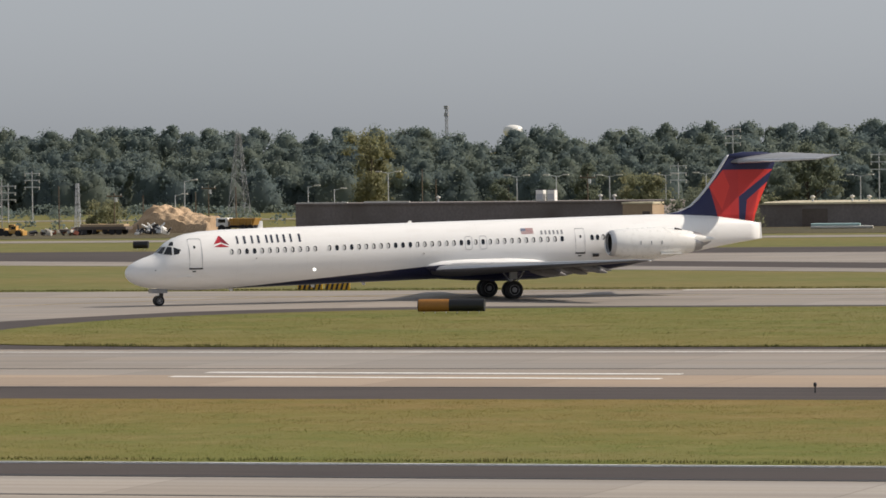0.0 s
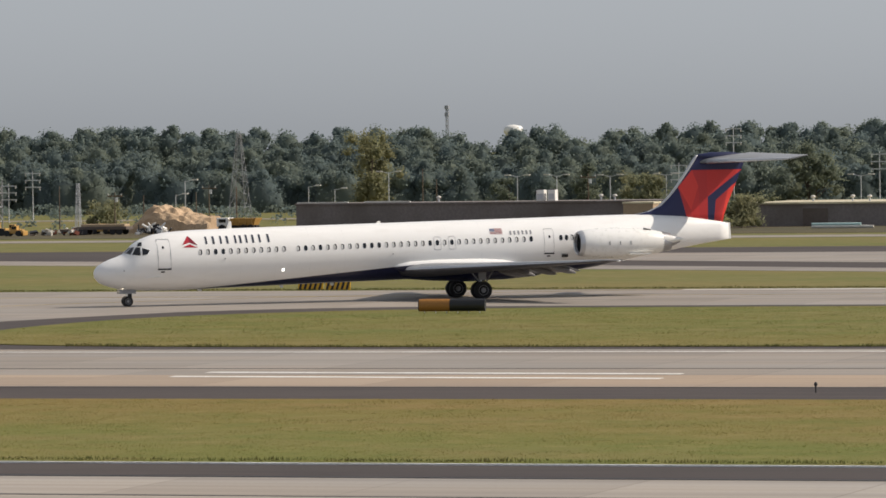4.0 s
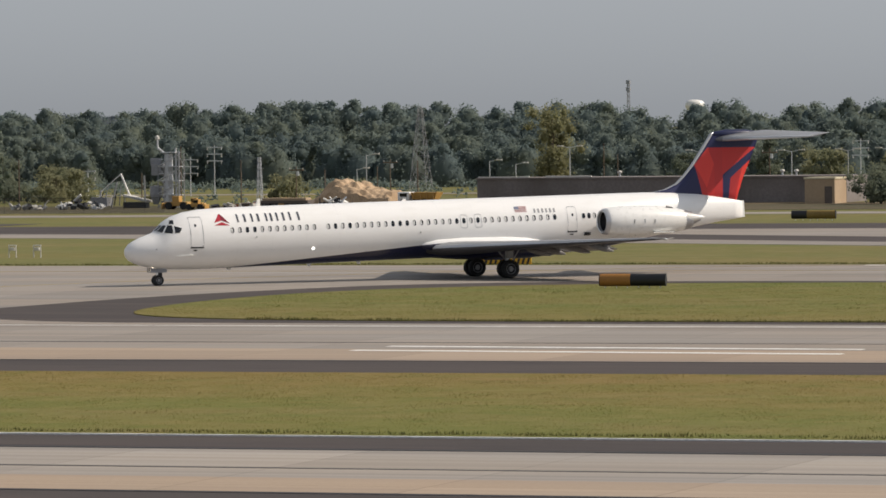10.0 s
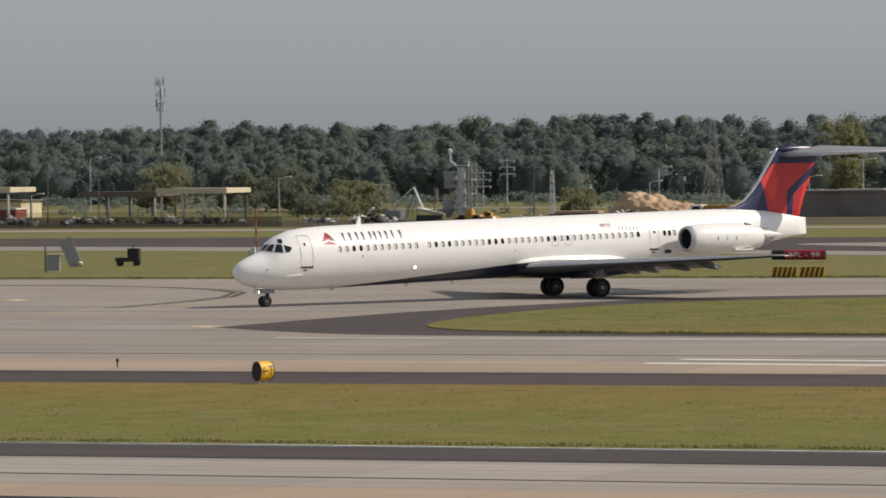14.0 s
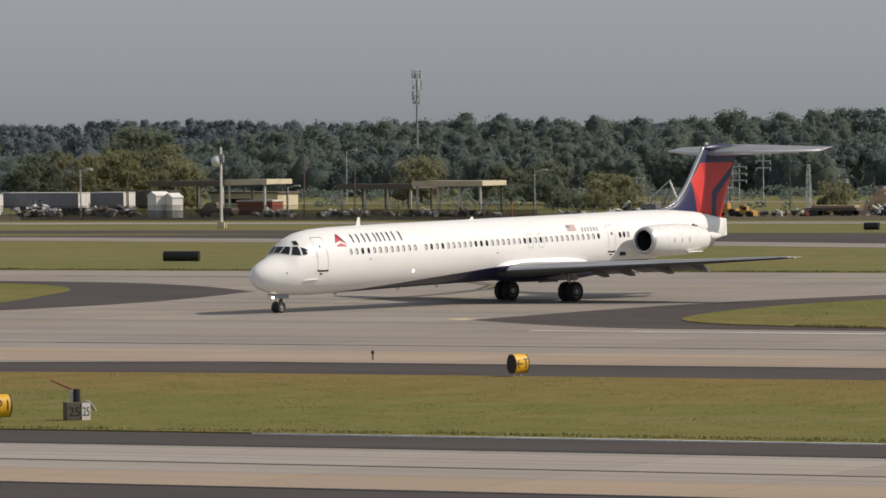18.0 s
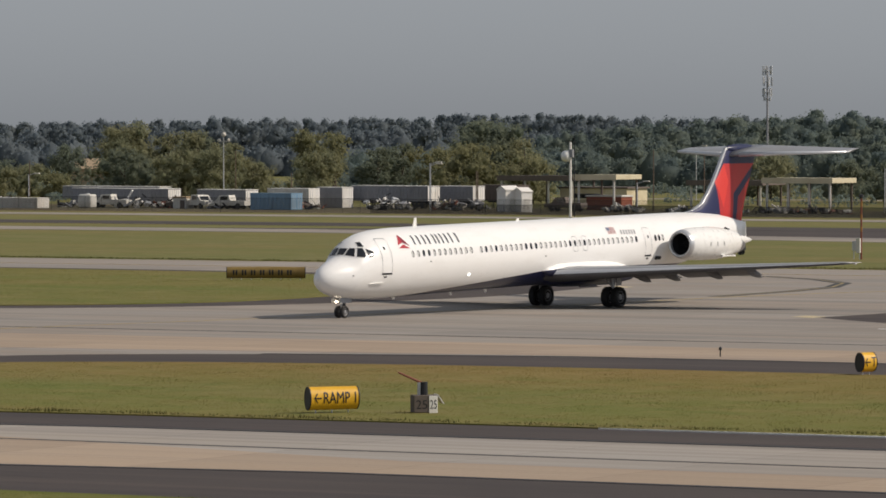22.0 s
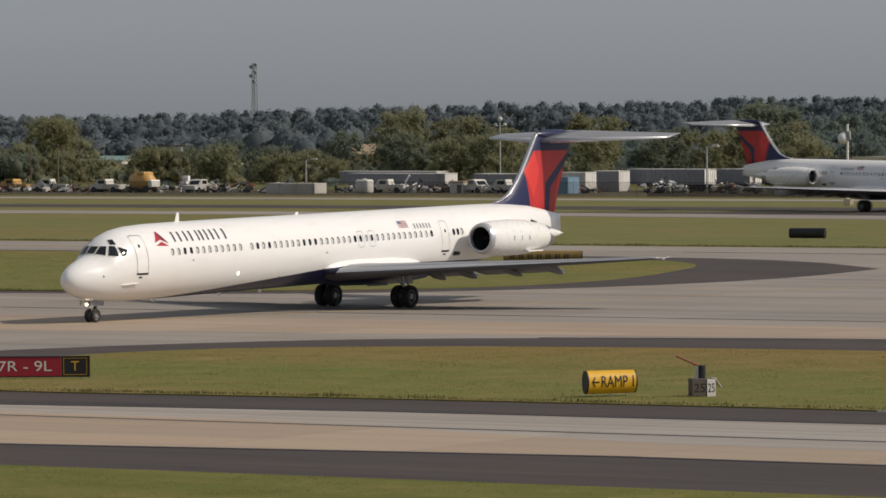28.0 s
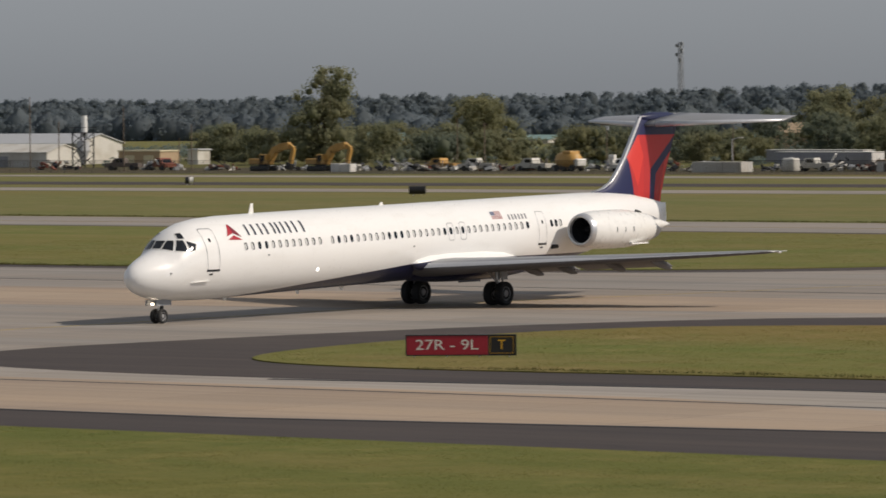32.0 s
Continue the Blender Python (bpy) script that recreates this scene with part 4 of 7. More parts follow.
# ---- signs and small airfield fittings ----
def words(text, height, material, parent, place, name="lettering", bend=None, width=None):
    """Upright lettering in the built-in font, on the plane y = 0 facing -y, centred on place (x, y, z)."""
    cu = bpy.data.curves.new(name, "FONT")
    cu.body, cu.size, cu.align_x, cu.align_y = text, height * 1.38, "CENTER", "CENTER"
    tmp = bpy.data.objects.new("lettering_source", cu)
    me = bpy.data.meshes.new_from_object(tmp)
    bpy.data.objects.remove(tmp)
    if bend:
        # cut across, so that the strokes follow the bulging face
        bm = bmesh.new()
        bm.from_mesh(me)
        for k in range(-5, 6):
            bmesh.ops.bisect_plane(bm, geom=bm.verts[:] + bm.edges[:] + bm.faces[:], plane_co=(0, k * height * 0.12, 0), plane_no=(0, 1, 0))
        bm.to_mesh(me)
        bm.free()
    wide = max(v.co.x for v in me.vertices) - min(v.co.x for v in me.vertices)
    mid = (max(v.co.x for v in me.vertices) + min(v.co.x for v in me.vertices)) / 2
    squeeze = width / wide if width else 1.0
    for v in me.vertices:
        x, z = (v.co.x - mid) * squeeze, v.co.y
        v.co = (place[0] + x, place[1] + (bend(z) if bend else 0.0), place[2] + z)
    # every character is a piece of its own
    left = set(range(len(me.polygons)))
    touch = {}
    for f in me.polygons:
        for v in f.vertices:
            touch.setdefault(v, []).append(f.index)
    while left:
        todo, isle = [left.pop()], []
        while todo:
            f = todo.pop()
            isle.append(f)
            for v in me.polygons[f].vertices:
                for g in touch[v]:
                    if g in left:
                        left.discard(g)
                        todo.append(g)
        ids = sorted({v for f in isle for v in me.polygons[f].vertices})
        at = {v: k for k, v in enumerate(ids)}
        link("letter", [me.vertices[v].co[:] for v in ids], [[at[v] for v in me.polygons[f].vertices] for f in isle], material, parent)
    bpy.data.meshes.remove(me)


def tube_sign(x, y, turn, length, height, fronts, label, text=None, bars=0, backs=M_black, ink=M_black, spot=(0.0, 0.86)):
    """A bulging sign box on short legs. fronts: (share of the length, material) from its left end on."""
    s = thing("airfield_sign", label, "sign", pose(x, y, 0.07, 0, 0, turn), "airfield signs")
    z0, d = 0.12, 0.30
    rz = (height - z0) / 2
    zc = z0 + rz
    n = 22

    def ring(px):
        return [(px, -d * math.cos(a) * (1 if math.cos(a) > 0 else 0.8), zc + rz * math.sin(a)) for a in [math.pi * (2 * i / n - 0.5) for i in range(n)]]

    a = -length / 2
    for share, mt in fronts:
        b = a + share * length
        bm = bmesh.new()
        u, v = [bm.verts.new(p) for p in ring(a)], [bm.verts.new(p) for p in ring(b)]
        for i in range(n // 2 + 1):
            bm.faces.new((u[i - 0], u[(i + 1) % n], v[(i + 1) % n], v[i]))
        part("face", bm, mt, s, "", True)
        a = b
    bm = bmesh.new()
    u, v = [bm.verts.new((p[0], p[1] * 0.97, zc + (p[2] - zc) * 0.985)) for p in ring(-length / 2 - 0.01)], [bm.verts.new((p[0], p[1] * 0.97, zc + (p[2] - zc) * 0.985)) for p in ring(length / 2 + 0.01)]
    for i in range(n):
        bm.faces.new((u[i], u[(i + 1) % n], v[(i + 1) % n], v[i]))
    bm.faces.new(u[::-1])
    bm.faces.new(v)
    part("housing", bm, backs, s)
    for k in (-0.46, 0.46):
        bm = bmesh.new()
        u, v = [bm.verts.new((p[0], p[1] * 1.05, zc + (p[2] - zc) * 1.03)) for p in ring(k * length * 1.08 - 0.02)], [bm.verts.new((p[0], p[1] * 1.05, zc + (p[2] - zc) * 1.03)) for p in ring(k * length * 1.08 + 0.02)]
        for i in range(n):
            bm.faces.new((u[i], u[(i + 1) % n], v[(i + 1) % n], v[i]))
        part("end_rim", bm, M_black, s)
    for k in range(max(2, round(length / 0.7))):
        px = -length / 2 + length * (k + 0.5) / max(2, round(length / 0.7))
        part("leg", rod(bmesh.new(), (px, 0, -0.1), (px, 0, z0 + 0.05), 0.03, n=6), M_galv, s)

    def bulge(z):
        return -d * math.sqrt(max(0.0, 1 - (z / rz) ** 2)) + 0.0

    if text:
        words(text, height * 0.46, ink, s, (spot[0] * length, -0.014, zc), "lettering", bulge, length * spot[1])
    for k in range(bars):
        px = -length * 0.42 + k * 0.62
        for q in (0, 0.2):
            bm = bmesh.new()
            row = [[bm.verts.new((px + q + w, bulge(z) - 0.012, zc + z)) for w in (0, 0.11)] for z in (-0.18, -0.09, 0.0, 0.09, 0.18)]
            for r0, r1 in zip(row, row[1:]):
                bm.faces.new((r0[0], r0[1], r1[1], r1[0]))
            part("lettering_bar", bm, M_black, s)
    return s


tube_sign(-101.25, 170.3, 56, 1.98, 0.97, [(1.0, M_sign_yellow)], "bulging yellow direction sign with black lettering and black end caps", "\u2190RAMP 1")
tube_sign(-97.1, 207.6, 71, 0.78, 0.95, [(1.0, M_sign_yellow)], "small bulging yellow sign with a black arrow and letter", "\u2190T")
tube_sign(-101.2, 311.2, 6, 4.1, 0.88, [(0.47, M_orange), (0.53, M_black)], "bulging sign, half faded orange, half black, in the grass")
tube_sign(-208.2, 381.5, 8, 3.0, 0.95, [(1.0, M_black)], "black back of a bulging airfield sign on short legs")
tube_sign(-339.0, 445.2, 30, 1.7, 0.95, [(1.0, M_black)], "black back of a small bulging sign on grass")
tube_sign(-409.4, 493.0, 40, 1.0, 0.9, [(0.5, M_black), (0.5, M_sign_white)], "small black and white airfield marker")
tube_sign(-142.3, 405, 2, 4.4, 0.9, [(0.24, M_black), (0.76, M_sign_red)], "bulging red runway sign with white lettering in the grass", "27L - 9R", ink=M_sign_white, spot=(0.13, 0.62))
tube_sign(-193.0, 315.8, 30, 5.4, 0.9, [(1.0, M_sign_dull)], "long yellow sign in worn, shade-dark colour with black marks, in grass", None, 7)
tube_sign(-146.7, 508.6, 4, 4.4, 0.95, [(0.35, M_black), (0.65, M_sign_dull)], "black and dull yellow sign beside the far runway")
tube_sign(-196.0, 502.7, 5, 1.5, 0.85, [(1.0, M_black)], "small black sign beside the far runway")

# mandatory sign: red panel with white letters, black panel with a yellow letter
s = thing("runway_sign", "flat red runway sign with white lettering and a black letter panel", "sign", pose(-128.9, 172.1, 0.07, 0, 0, 33), "airfield signs")
part("panel", boxed(-2.2, 1.05, -0.06, 0.06, 0.1, 0.86, 0.01), M_sign_red, s, "red panel")
part("panel", boxed(1.06, 2.15, -0.06, 0.06, 0.1, 0.86, 0.01), M_black, s, "black panel")
part("frame", box(box(box(box(bmesh.new(), -2.24, 2.19, -0.075, 0.075, 0.86, 0.9), -2.24, 2.19, -0.075, 0.075, 0.06, 0.1), -2.24, -2.2, -0.075, 0.075, 0.1, 0.86), 2.15, 2.19, -0.075, 0.075, 0.1, 0.86), M_black, s)
for a, b, c, d in ((1.14, 2.07, 0.8, 0.815), (1.14, 2.07, 0.15, 0.165), (1.14, 1.155, 0.165, 0.8), (2.055, 2.07, 0.165, 0.8)):
    part("border", boxed(a, b, -0.068, -0.055, c, d), M_sign_yellow, s)
words("27R - 9L", 0.42, M_sign_white, s, (-0.58, -0.066, 0.48), width=2.5)
words("T", 0.4, M_sign_yellow, s, (1.6, -0.066, 0.48))
for px in (-1.9, -0.6, 0.7, 1.9):
    part("leg", rod(bmesh.new(), (px, 0, -0.1), (px, 0, 0.12), 0.03, n=6), M_galv, s)

# striped barricade boards
for k, (x, y) in enumerate(((-128.3, 362.0), (-126.2, 361.9))):
    b = thing("striped_board", "low marker board with black and yellow diagonal stripes", "marker board", pose(x, y, 0.0, 0, 0, -4), "striped boards")
    part("board", boxed(-0.97, 0.97, 0.0, 0.05, 0.05, 0.8, 0.01), M_sign_yellow, b)
    for i in range(5):
        bm = bmesh.new()
        x0 = -0.95 + i * 0.38
        q = [bm.verts.new((min(0.96, px), -0.006, pz)) for px, pz in ((x0, 0.07), (x0 + 0.19, 0.07), (x0 + 0.42, 0.78), (x0 + 0.23, 0.78))]
        bm.faces.new(q)
        part("stripe", bm, M_black, b)
    for px in (-0.7, 0.7):
        part("leg", rod(bmesh.new(), (px, 0.08, -0.02), (px, 0.08, 0.7), 0.03, n=6), M_galv, b)

# edge lights
for x, y in ((-54.2, 214.7), (-111.2, 222.0)):
    e = thing("edge_light", "short dark taxiway edge light on a stake", "edge light", pose(x, y, 0.03), "edge lights")
    part("stake", rod(bmesh.new(), (0, 0, -0.05), (0, 0, 0.28), 0.035, 0.03), M_dark_metal, e)
    part("globe", lathe(bmesh.new(), [(0.26, 0.05), (0.3, 0.075), (0.38, 0.07), (0.43, 0.03), (0.44, 0.005)], "z", 10), M_dark_metal, e, "", True)

# numbered equipment box with a boom
s = thing("equipment_box", "cream equipment box numbered 25 with a raised red boom, in grass", "equipment", pose(-98.3, 172.0, 0.07, 0, 0, 44))
# Dark brown stands for the cream box's shaded face, white for its lit one.
part("box", boxed(-0.46, 0.42, -0.3, 0.3, 0.02, 0.66, 0.015), M_roof_dark, s)
part("lit_face_plate", boxed(0.1, 0.42, -0.325, -0.302, -0.02, 0.64, 0.008), M_end_white, s, "white plate standing for the box's lit face, with the number")
part("flap", box(bmesh.new(), 0, 0.03, -0.28, 0.28, -0.42, 0.0, 0.0, pose(0.42, 0, 0.67, 0, -35, 0)), M_end_white, s, "open side flap")
words("25", 0.34, M_black, s, (0.26, -0.33, 0.3), width=0.25)
words("25", 0.34, M_black, s, (-0.18, -0.306, 0.3), width=0.42)
part("drum", rod(bmesh.new(), (-0.02, 0, 0.66), (-0.02, 0, 1.14), 0.15, 0.14, 14), M_dark_metal, s)
part("drum_band", rod(bmesh.new(), (-0.2, 0, 0.66), (-0.2, 0, 1.12), 0.07, 0.07, 10), M_galv, s)
part("boom", rod(bmesh.new(), (-0.1, 0.0, 1.1), (-1.0, -0.05, 1.5), 0.05, 0.035, 8), M_rust_red, s, "faded red boom")

# cabinet, deflector and cart in the far grass
s = thing("equipment_cabinet", "dark grey equipment cabinet with a mast", "cabinet", pose(-196.4, 381.0, 0, 0, 0, 20))
part("cabinet", boxed(-0.5, 0.55, -0.3, 0.3, 0.15, 1.35, 0.02), M_trailer_grey, s)
part("mast", rod(bmesh.new(), (-0.62, 0, 0), (-0.62, 0, 2.05), 0.05), M_dark_metal, s)
part("lid", boxed(-0.4, 0.9, -0.4, 0.4, 1.4, 1.46, 0.01), M_dirty_white, s)
for px in (-0.4, 0.45):
    part("leg", rod(bmesh.new(), (px, 0, 0), (px, 0, 0.2), 0.04), M_galv, s)
s = thing("slanted_panel", "dark slanted panel on struts with a white lamp", "panel", pose(-202.4, 396.8, 0, 0, 0, 25))
part("panel", box(bmesh.new(), -0.55, 0.55, -0.05, 0.05, 0, 2.5, 0.02, pose(0, 0, 0, 0, -22, 0)), M_trailer_grey, s)
part("strut", rod(bmesh.new(), (0.4, 0.4, 0), (-0.5, 0.06, 1.7), 0.05), M_dark_metal, s)
part("lamp", lathe(bmesh.new(), [(0.1, 0.02), (0.2, 0.22), (0.4, 0.25), (0.5, 0.02)], "z", 12, (0.3, -0.5, 0)), M_dirty_white, s, "white lamp at the foot", True)
s = thing("ground_cart", "black ground cart with a tall box", "cart", pose(-198.8, 399.4, 0, 0, 0, 15))
part("bed", boxed(-1.1, 0.9, -0.5, 0.5, 0.35, 0.7, 0.02), M_black, s)
part("box", boxed(-0.1, 0.85, -0.45, 0.45, 0.7, 1.45, 0.03), M_black, s)
part("handle", rod(bmesh.new(), (0.3, 0, 1.45), (0.35, 0, 1.75), 0.05), M_dark_metal, s)
for px in (-0.8, 0.6):
    for py in (-0.45, 0.45):
        part("wheel", lathe(bmesh.new(), [(-0.06, 0.1), (-0.06, 0.22), (0.06, 0.22), (0.06, 0.1)], "y", 14, (px, py, 0.22)), M_tyre, s)
s = thing("warning_post", "tall red and white post with white boxes at its foot", "post", pose(-183.1, 390.6, 0))
part("pole", rod(bmesh.new(), (0, 0, 0), (0, 0, 4.9), 0.08), M_rust_red, s)
for k in range(3):
    part("band", rod(bmesh.new(), (0, 0, 2.2 + k * 1.0), (0, 0, 2.6 + k * 1.0), 0.085), M_orange, s)
part("box", boxed(-0.35, 0.0, -0.3, 0.0, 0.5, 1.7, 0.02), M_dirty_white, s)
part("box", boxed(-0.72, -0.4, -0.2, 0.1, 0.7, 1.45, 0.02), M_galv, s)
part("cap", lathe(bmesh.new(), [(4.85, 0.05), (4.95, 0.2), (5.15, 0.18), (5.2, 0.02)], "z", 12), M_dark_metal, s)
for px in (-0.6, -0.1):
    part("leg", rod(bmesh.new(), (px, -0.1, 0), (px, -0.1, 0.75), 0.04), M_galv, s)
for x in (-177.3, -175.6, -173.5):
    s = thing("approach_light_frame", "low white tubular frame with a lamp box", "light frame", pose(x, 383.7, 0), "approach light frames")
    part("frame", rod(rod(rod(bmesh.new(), (-0.3, 0, 0), (-0.3, 0, 0.95), 0.05), (0.3, 0, 0), (0.3, 0, 0.95), 0.05), (-0.34, 0, 0.95), (0.34, 0, 0.95), 0.05), M_dirty_white, s)
    part("lamp_box", boxed(-0.2, 0.2, -0.15, 0.15, 0.55, 0.8, 0.02), M_dirty_white, s)

# ---- painted marks on the pavements ----
for (x0, y0), (x1, y1) in (((-87.7, 233.1), (-64.6, 231.6)), ((-87.9, 229.0), (-64.3, 227.1))):
    stripe("bar_mark", [(x0, y0 - 0.45), (x1, y1 - 0.45), (x1, y1 + 0.45), (x0, y0 + 0.45)], M_mark, "long white painted bar on the concrete")


def arc_mark(name, cx, cy, r, a0, a1, w, material, label, dashes=1, z=0.031):
    for k in range(dashes):
        b0 = a0 + (a1 - a0) * k / dashes
        b1 = b0 + (a1 - a0) / dashes * (0.6 if dashes > 1 else 1)
        steps = max(3, int(abs(b1 - b0) / 3))
        ang = [radians(b0 + (b1 - b0) * i / steps) for i in range(steps + 1)]
        out = [(cx + (r + w / 2) * math.cos(q), cy + (r + w / 2) * math.sin(q)) for q in ang] + [(cx + (r - w / 2) * math.cos(q), cy + (r - w / 2) * math.sin(q)) for q in reversed(ang)]
        stripe(name, out, material, label, z)


def line_mark(name, pts, w, material, label, z=0.031):
    for (x0, y0), (x1, y1) in zip(pts, pts[1:]):
        d = math.hypot(x1 - x0, y1 - y0)
        nx, ny = -(y1 - y0) / d * w / 2, (x1 - x0) / d * w / 2
        stripe(name, [(x0 - nx, y0 - ny), (x1 - nx, y1 - ny), (x1 + nx, y1 + ny), (x0 + nx, y0 + ny)], material, label, z)


# the taxi line that the aircraft follows, and tyre traces beside it
arc_mark("taxi_line", -76, 290, 74, 108, 180, 0.2, M_yellow_mark, "faded yellow taxi guide line")
line_mark("taxi_line", [(-150, 290), (-152, 268), (-158, 240), (-163, 215), (-164, 170), (-164, 150)], 0.15, M_yellow_mark, "faded yellow taxi guide line")
line_mark("taxi_line", [(-1200, 347.5), (380, 347.5)], 0.4, M_yellow_mark, "faded yellow taxi guide line")
line_mark("taxi_line", [(-1200, 151.5), (380, 151.5)], 0.3, M_rubber_mark, "dark worn taxi guide line")
line_mark("taxi_line", [(-1200, 233.5), (-165, 236.5), (-110, 237), (380, 237)], 0.3, M_rubber_mark, "dark worn taxi guide line")
CURVE = [(-150.6, 300), (-151.2, 312), (-152.6, 321), (-156, 330), (-161, 336.5), (-167, 341.5), (-175, 345), (-186, 347), (-200, 347.4)]
line_mark("tyre_trace", CURVE, 1.1, M_rubber_mark, "dark curved border of a taxi line", 0.0305)
line_mark("taxi_line", CURVE, 0.18, M_yellow_mark, "faded yellow taxi guide line", 0.033)
for x, y in ((-129.6, 270.2), (-130.5, 270.9), (-165.6, 315.2), (-164.6, 314.2)):
    stripe("yellow_dash", [(x - 0.35, y - 0.9), (x + 0.35, y - 0.9), (x + 0.35, y + 0.9), (x - 0.35, y + 0.9)], M_pale_mark, "short pale yellow dash at the shoulder's tip")
for pts in ([(400, 219.1), (-90, 219.1), (-117, 218.4), (-131, 214)], [(400, 160.2), (-80, 160.2), (-104, 159.3), (-126, 156.3)], [(400, 141.4), (-84, 141.4), (-97, 139.4), (-112, 136.9), (-420, 136.9)]):
    line_mark("edge_dark_line", pts, 0.5, M_edge_dark, "dark line along the concrete edge", 0.034)

# ---- yards beyond the far road ----
fence = thing("chain_link_fence", "long dark chain-link fence along the yards", "fence")
M_wire = Nodes("wire_mesh")
M_wire = M_wire.set(color=(0.09, 0.085, 0.08), rough=0.7, alpha=0.14)
first_post = part("post", rod(bmesh.new(), (0, 566, 0), (0, 566, 1.85), 0.02, n=5), M_dark_metal, fence)
first_post.location.x = -640
for i in range(1, 160):
    post = new("post", first_post.data)
    post.parent = fence
    post.location.x = -640 + 2.5 * i
part("fabric", boxed(-640, -240, 566.0, 566.02, 0.1, 1.8), M_wire, fence, "dark woven wire")
M_screen = Nodes("fence_screen").set(color=(0.05, 0.048, 0.045), rough=0.85, alpha=0.35)
part("screen", boxed(-331, -262, 565.9, 565.92, 0.08, 1.25), M_screen, fence, "dark screening cloth")
part("rail", boxed(-640, -240, 565.98, 566.03, 1.8, 1.83), M_dark_metal, fence)


def pole(x, y, h, style="plain"):
    names = {"plain": ("utility_pole", "tall dark wooden pole in the yard"), "xarm": ("power_pole", "pale power-line pole with cross arms"), "tee": ("power_pole", "wooden power pole with one cross arm"),
             "lamp": ("lamp_post", "grey lamp post with one lamp head"), "lamp2": ("lamp_post", "grey lamp post with two lamp heads"), "ball": ("lamp_post", "tall lamp post with round white heads")}
    nm, lab = names[style]
    s = thing(nm, lab, "pole", pose(x, y, 0), nm + "s")
    mt = M_wood if style in ("plain", "tee") else M_galv
    part("pole", rod(bmesh.new(), (0, 0, 0), (0, 0, h), 0.09 if style != "lamp" else 0.07, 0.06), mt, s)
    if style == "xarm":
        for k in range(3):
            z = h - 0.4 - 0.95 * k
            part("cross_arm", boxed(-1.15, 1.15, -0.06, 0.06, z, z + 0.14), M_galv, s)
            for px in (-1.05, 1.05):
                part("insulator", rod(bmesh.new(), (px, 0, z - 0.3), (px, 0, z), 0.07, 0.05, 6), M_dirty_white, s)
    if style == "tee":
        part("cross_arm", boxed(-1.0, 1.0, -0.07, 0.07, h - 0.55, h - 0.38), M_wood, s)
        part("transformer", rod(bmesh.new(), (0.3, -0.2, h - 1.2), (0.3, -0.2, h - 0.65), 0.2, n=10), M_galv, s)
        for px in (-0.9, 0.0, 0.9):
            part("insulator", rod(bmesh.new(), (px, 0, h - 0.4), (px, 0, h - 0.15), 0.06, 0.05, 6), M_dirty_white, s)
    if style in ("lamp", "lamp2"):
        for q in ((1, -1) if style == "lamp2" else (1,)):
            part("arm", rod(bmesh.new(), (0, 0, h - 0.1), (q * 1.0, 0, h + 0.12), 0.05, 0.04, 6), M_galv, s)
            part("lamp_head", boxed(q * 1.3 - 0.4, q * 1.3 + 0.4, -0.16, 0.16, h + 0.06, h + 0.22, 0.04), M_dirty_white, s)
    if style == "ball":
        for px, z, r in ((0, h - 0.1, 0.34), (-0.75, h - 0.85, 0.24), (0.75, h - 0.85, 0.24)):
            part("globe", lathe(bmesh.new(), [(z - r, 0.02), (z - 0.7 * r, 0.7 * r), (z, r), (z + 0.7 * r, 0.7 * r), (z + r, 0.02)], "z", 12, (px, 0, 0)), M_dirty_white, s, "", True)
        part("arm", rod(bmesh.new(), (-0.8, 0, h - 1.0), (0.8, 0, h - 1.0), 0.05), M_galv, s)
    return s


pole(-285.0, 690, 7.1, "xarm")
pole(-288.6, 690, 5.4, "xarm")
pole(-244.4, 600, 5.7, "plain")
pole(-253.1, 640, 4.5, "tee")
pole(-233.6, 600, 4.5, "plain")
pole(-244.8, 640, 4.1, "lamp")
pole(-235.9, 620, 6.0, "lamp")
pole(-249.6, 660, 4.2, "plain")
pole(-255.3, 680, 5.0, "tee")
pole(-221.8, 600, 5.4, "plain")
pole(-234.0, 660, 4.8, "lamp")
pole(-230.4, 660, 4.4, "lamp")
pole(-223.0, 660, 6.5, "lamp2")
pole(-225.0, 680, 6.8, "plain")
pole(-219.8, 670, 5.5, "plain")
pole(-202.5, 650, 5.9, "lamp2")
pole(-197.3, 650, 5.9, "lamp2")
pole(-190.3, 650, 5.8, "lamp2")
pole(-190.2, 640, 6.2, "tee")
pole(-185.8, 660, 5.8, "lamp2")
pole(-180.5, 660, 5.9, "lamp2")
pole(-192.5, 690, 7.1, "xarm")
pole(-193.0, 720, 11.9, "xarm")
pole(-158.0, 650, 5.5, "lamp2")
pole(-162.8, 680, 8.3, "xarm")
pole(-163.7, 650, 6.4, "plain")
pole(-278.1, 600, 5.4, "lamp")
pole(-273.6, 600, 6.0, "plain")
pole(-304.1, 690, 3.9, "xarm")
pole(-252.2, 600, 7.4, "plain")
pole(-274.5, 640, 3.8, "plain")
pole(-336.3, 590, 5.8, "lamp")
pole(-329.5, 590, 4.9, "plain")
pole(-307.0, 590, 3.7, "lamp")
pole(-349.5, 690, 7.7, "lamp")
pole(-309.9, 600, 7.7, "plain")
pole(-302.8, 600, 7.1, "plain")
pole(-397.1, 590, 4.3, "lamp")
pole(-385.6, 620, 9.6, "ball")
pole(-396.1, 640, 7.2, "plain")
pole(-362.8, 600, 4.5, "plain")
pole(-342.1, 600, 5.9, "lamp")
pole(-335.3, 600, 4.9, "plain")
pole(-437.7, 590, 6.5, "plain")
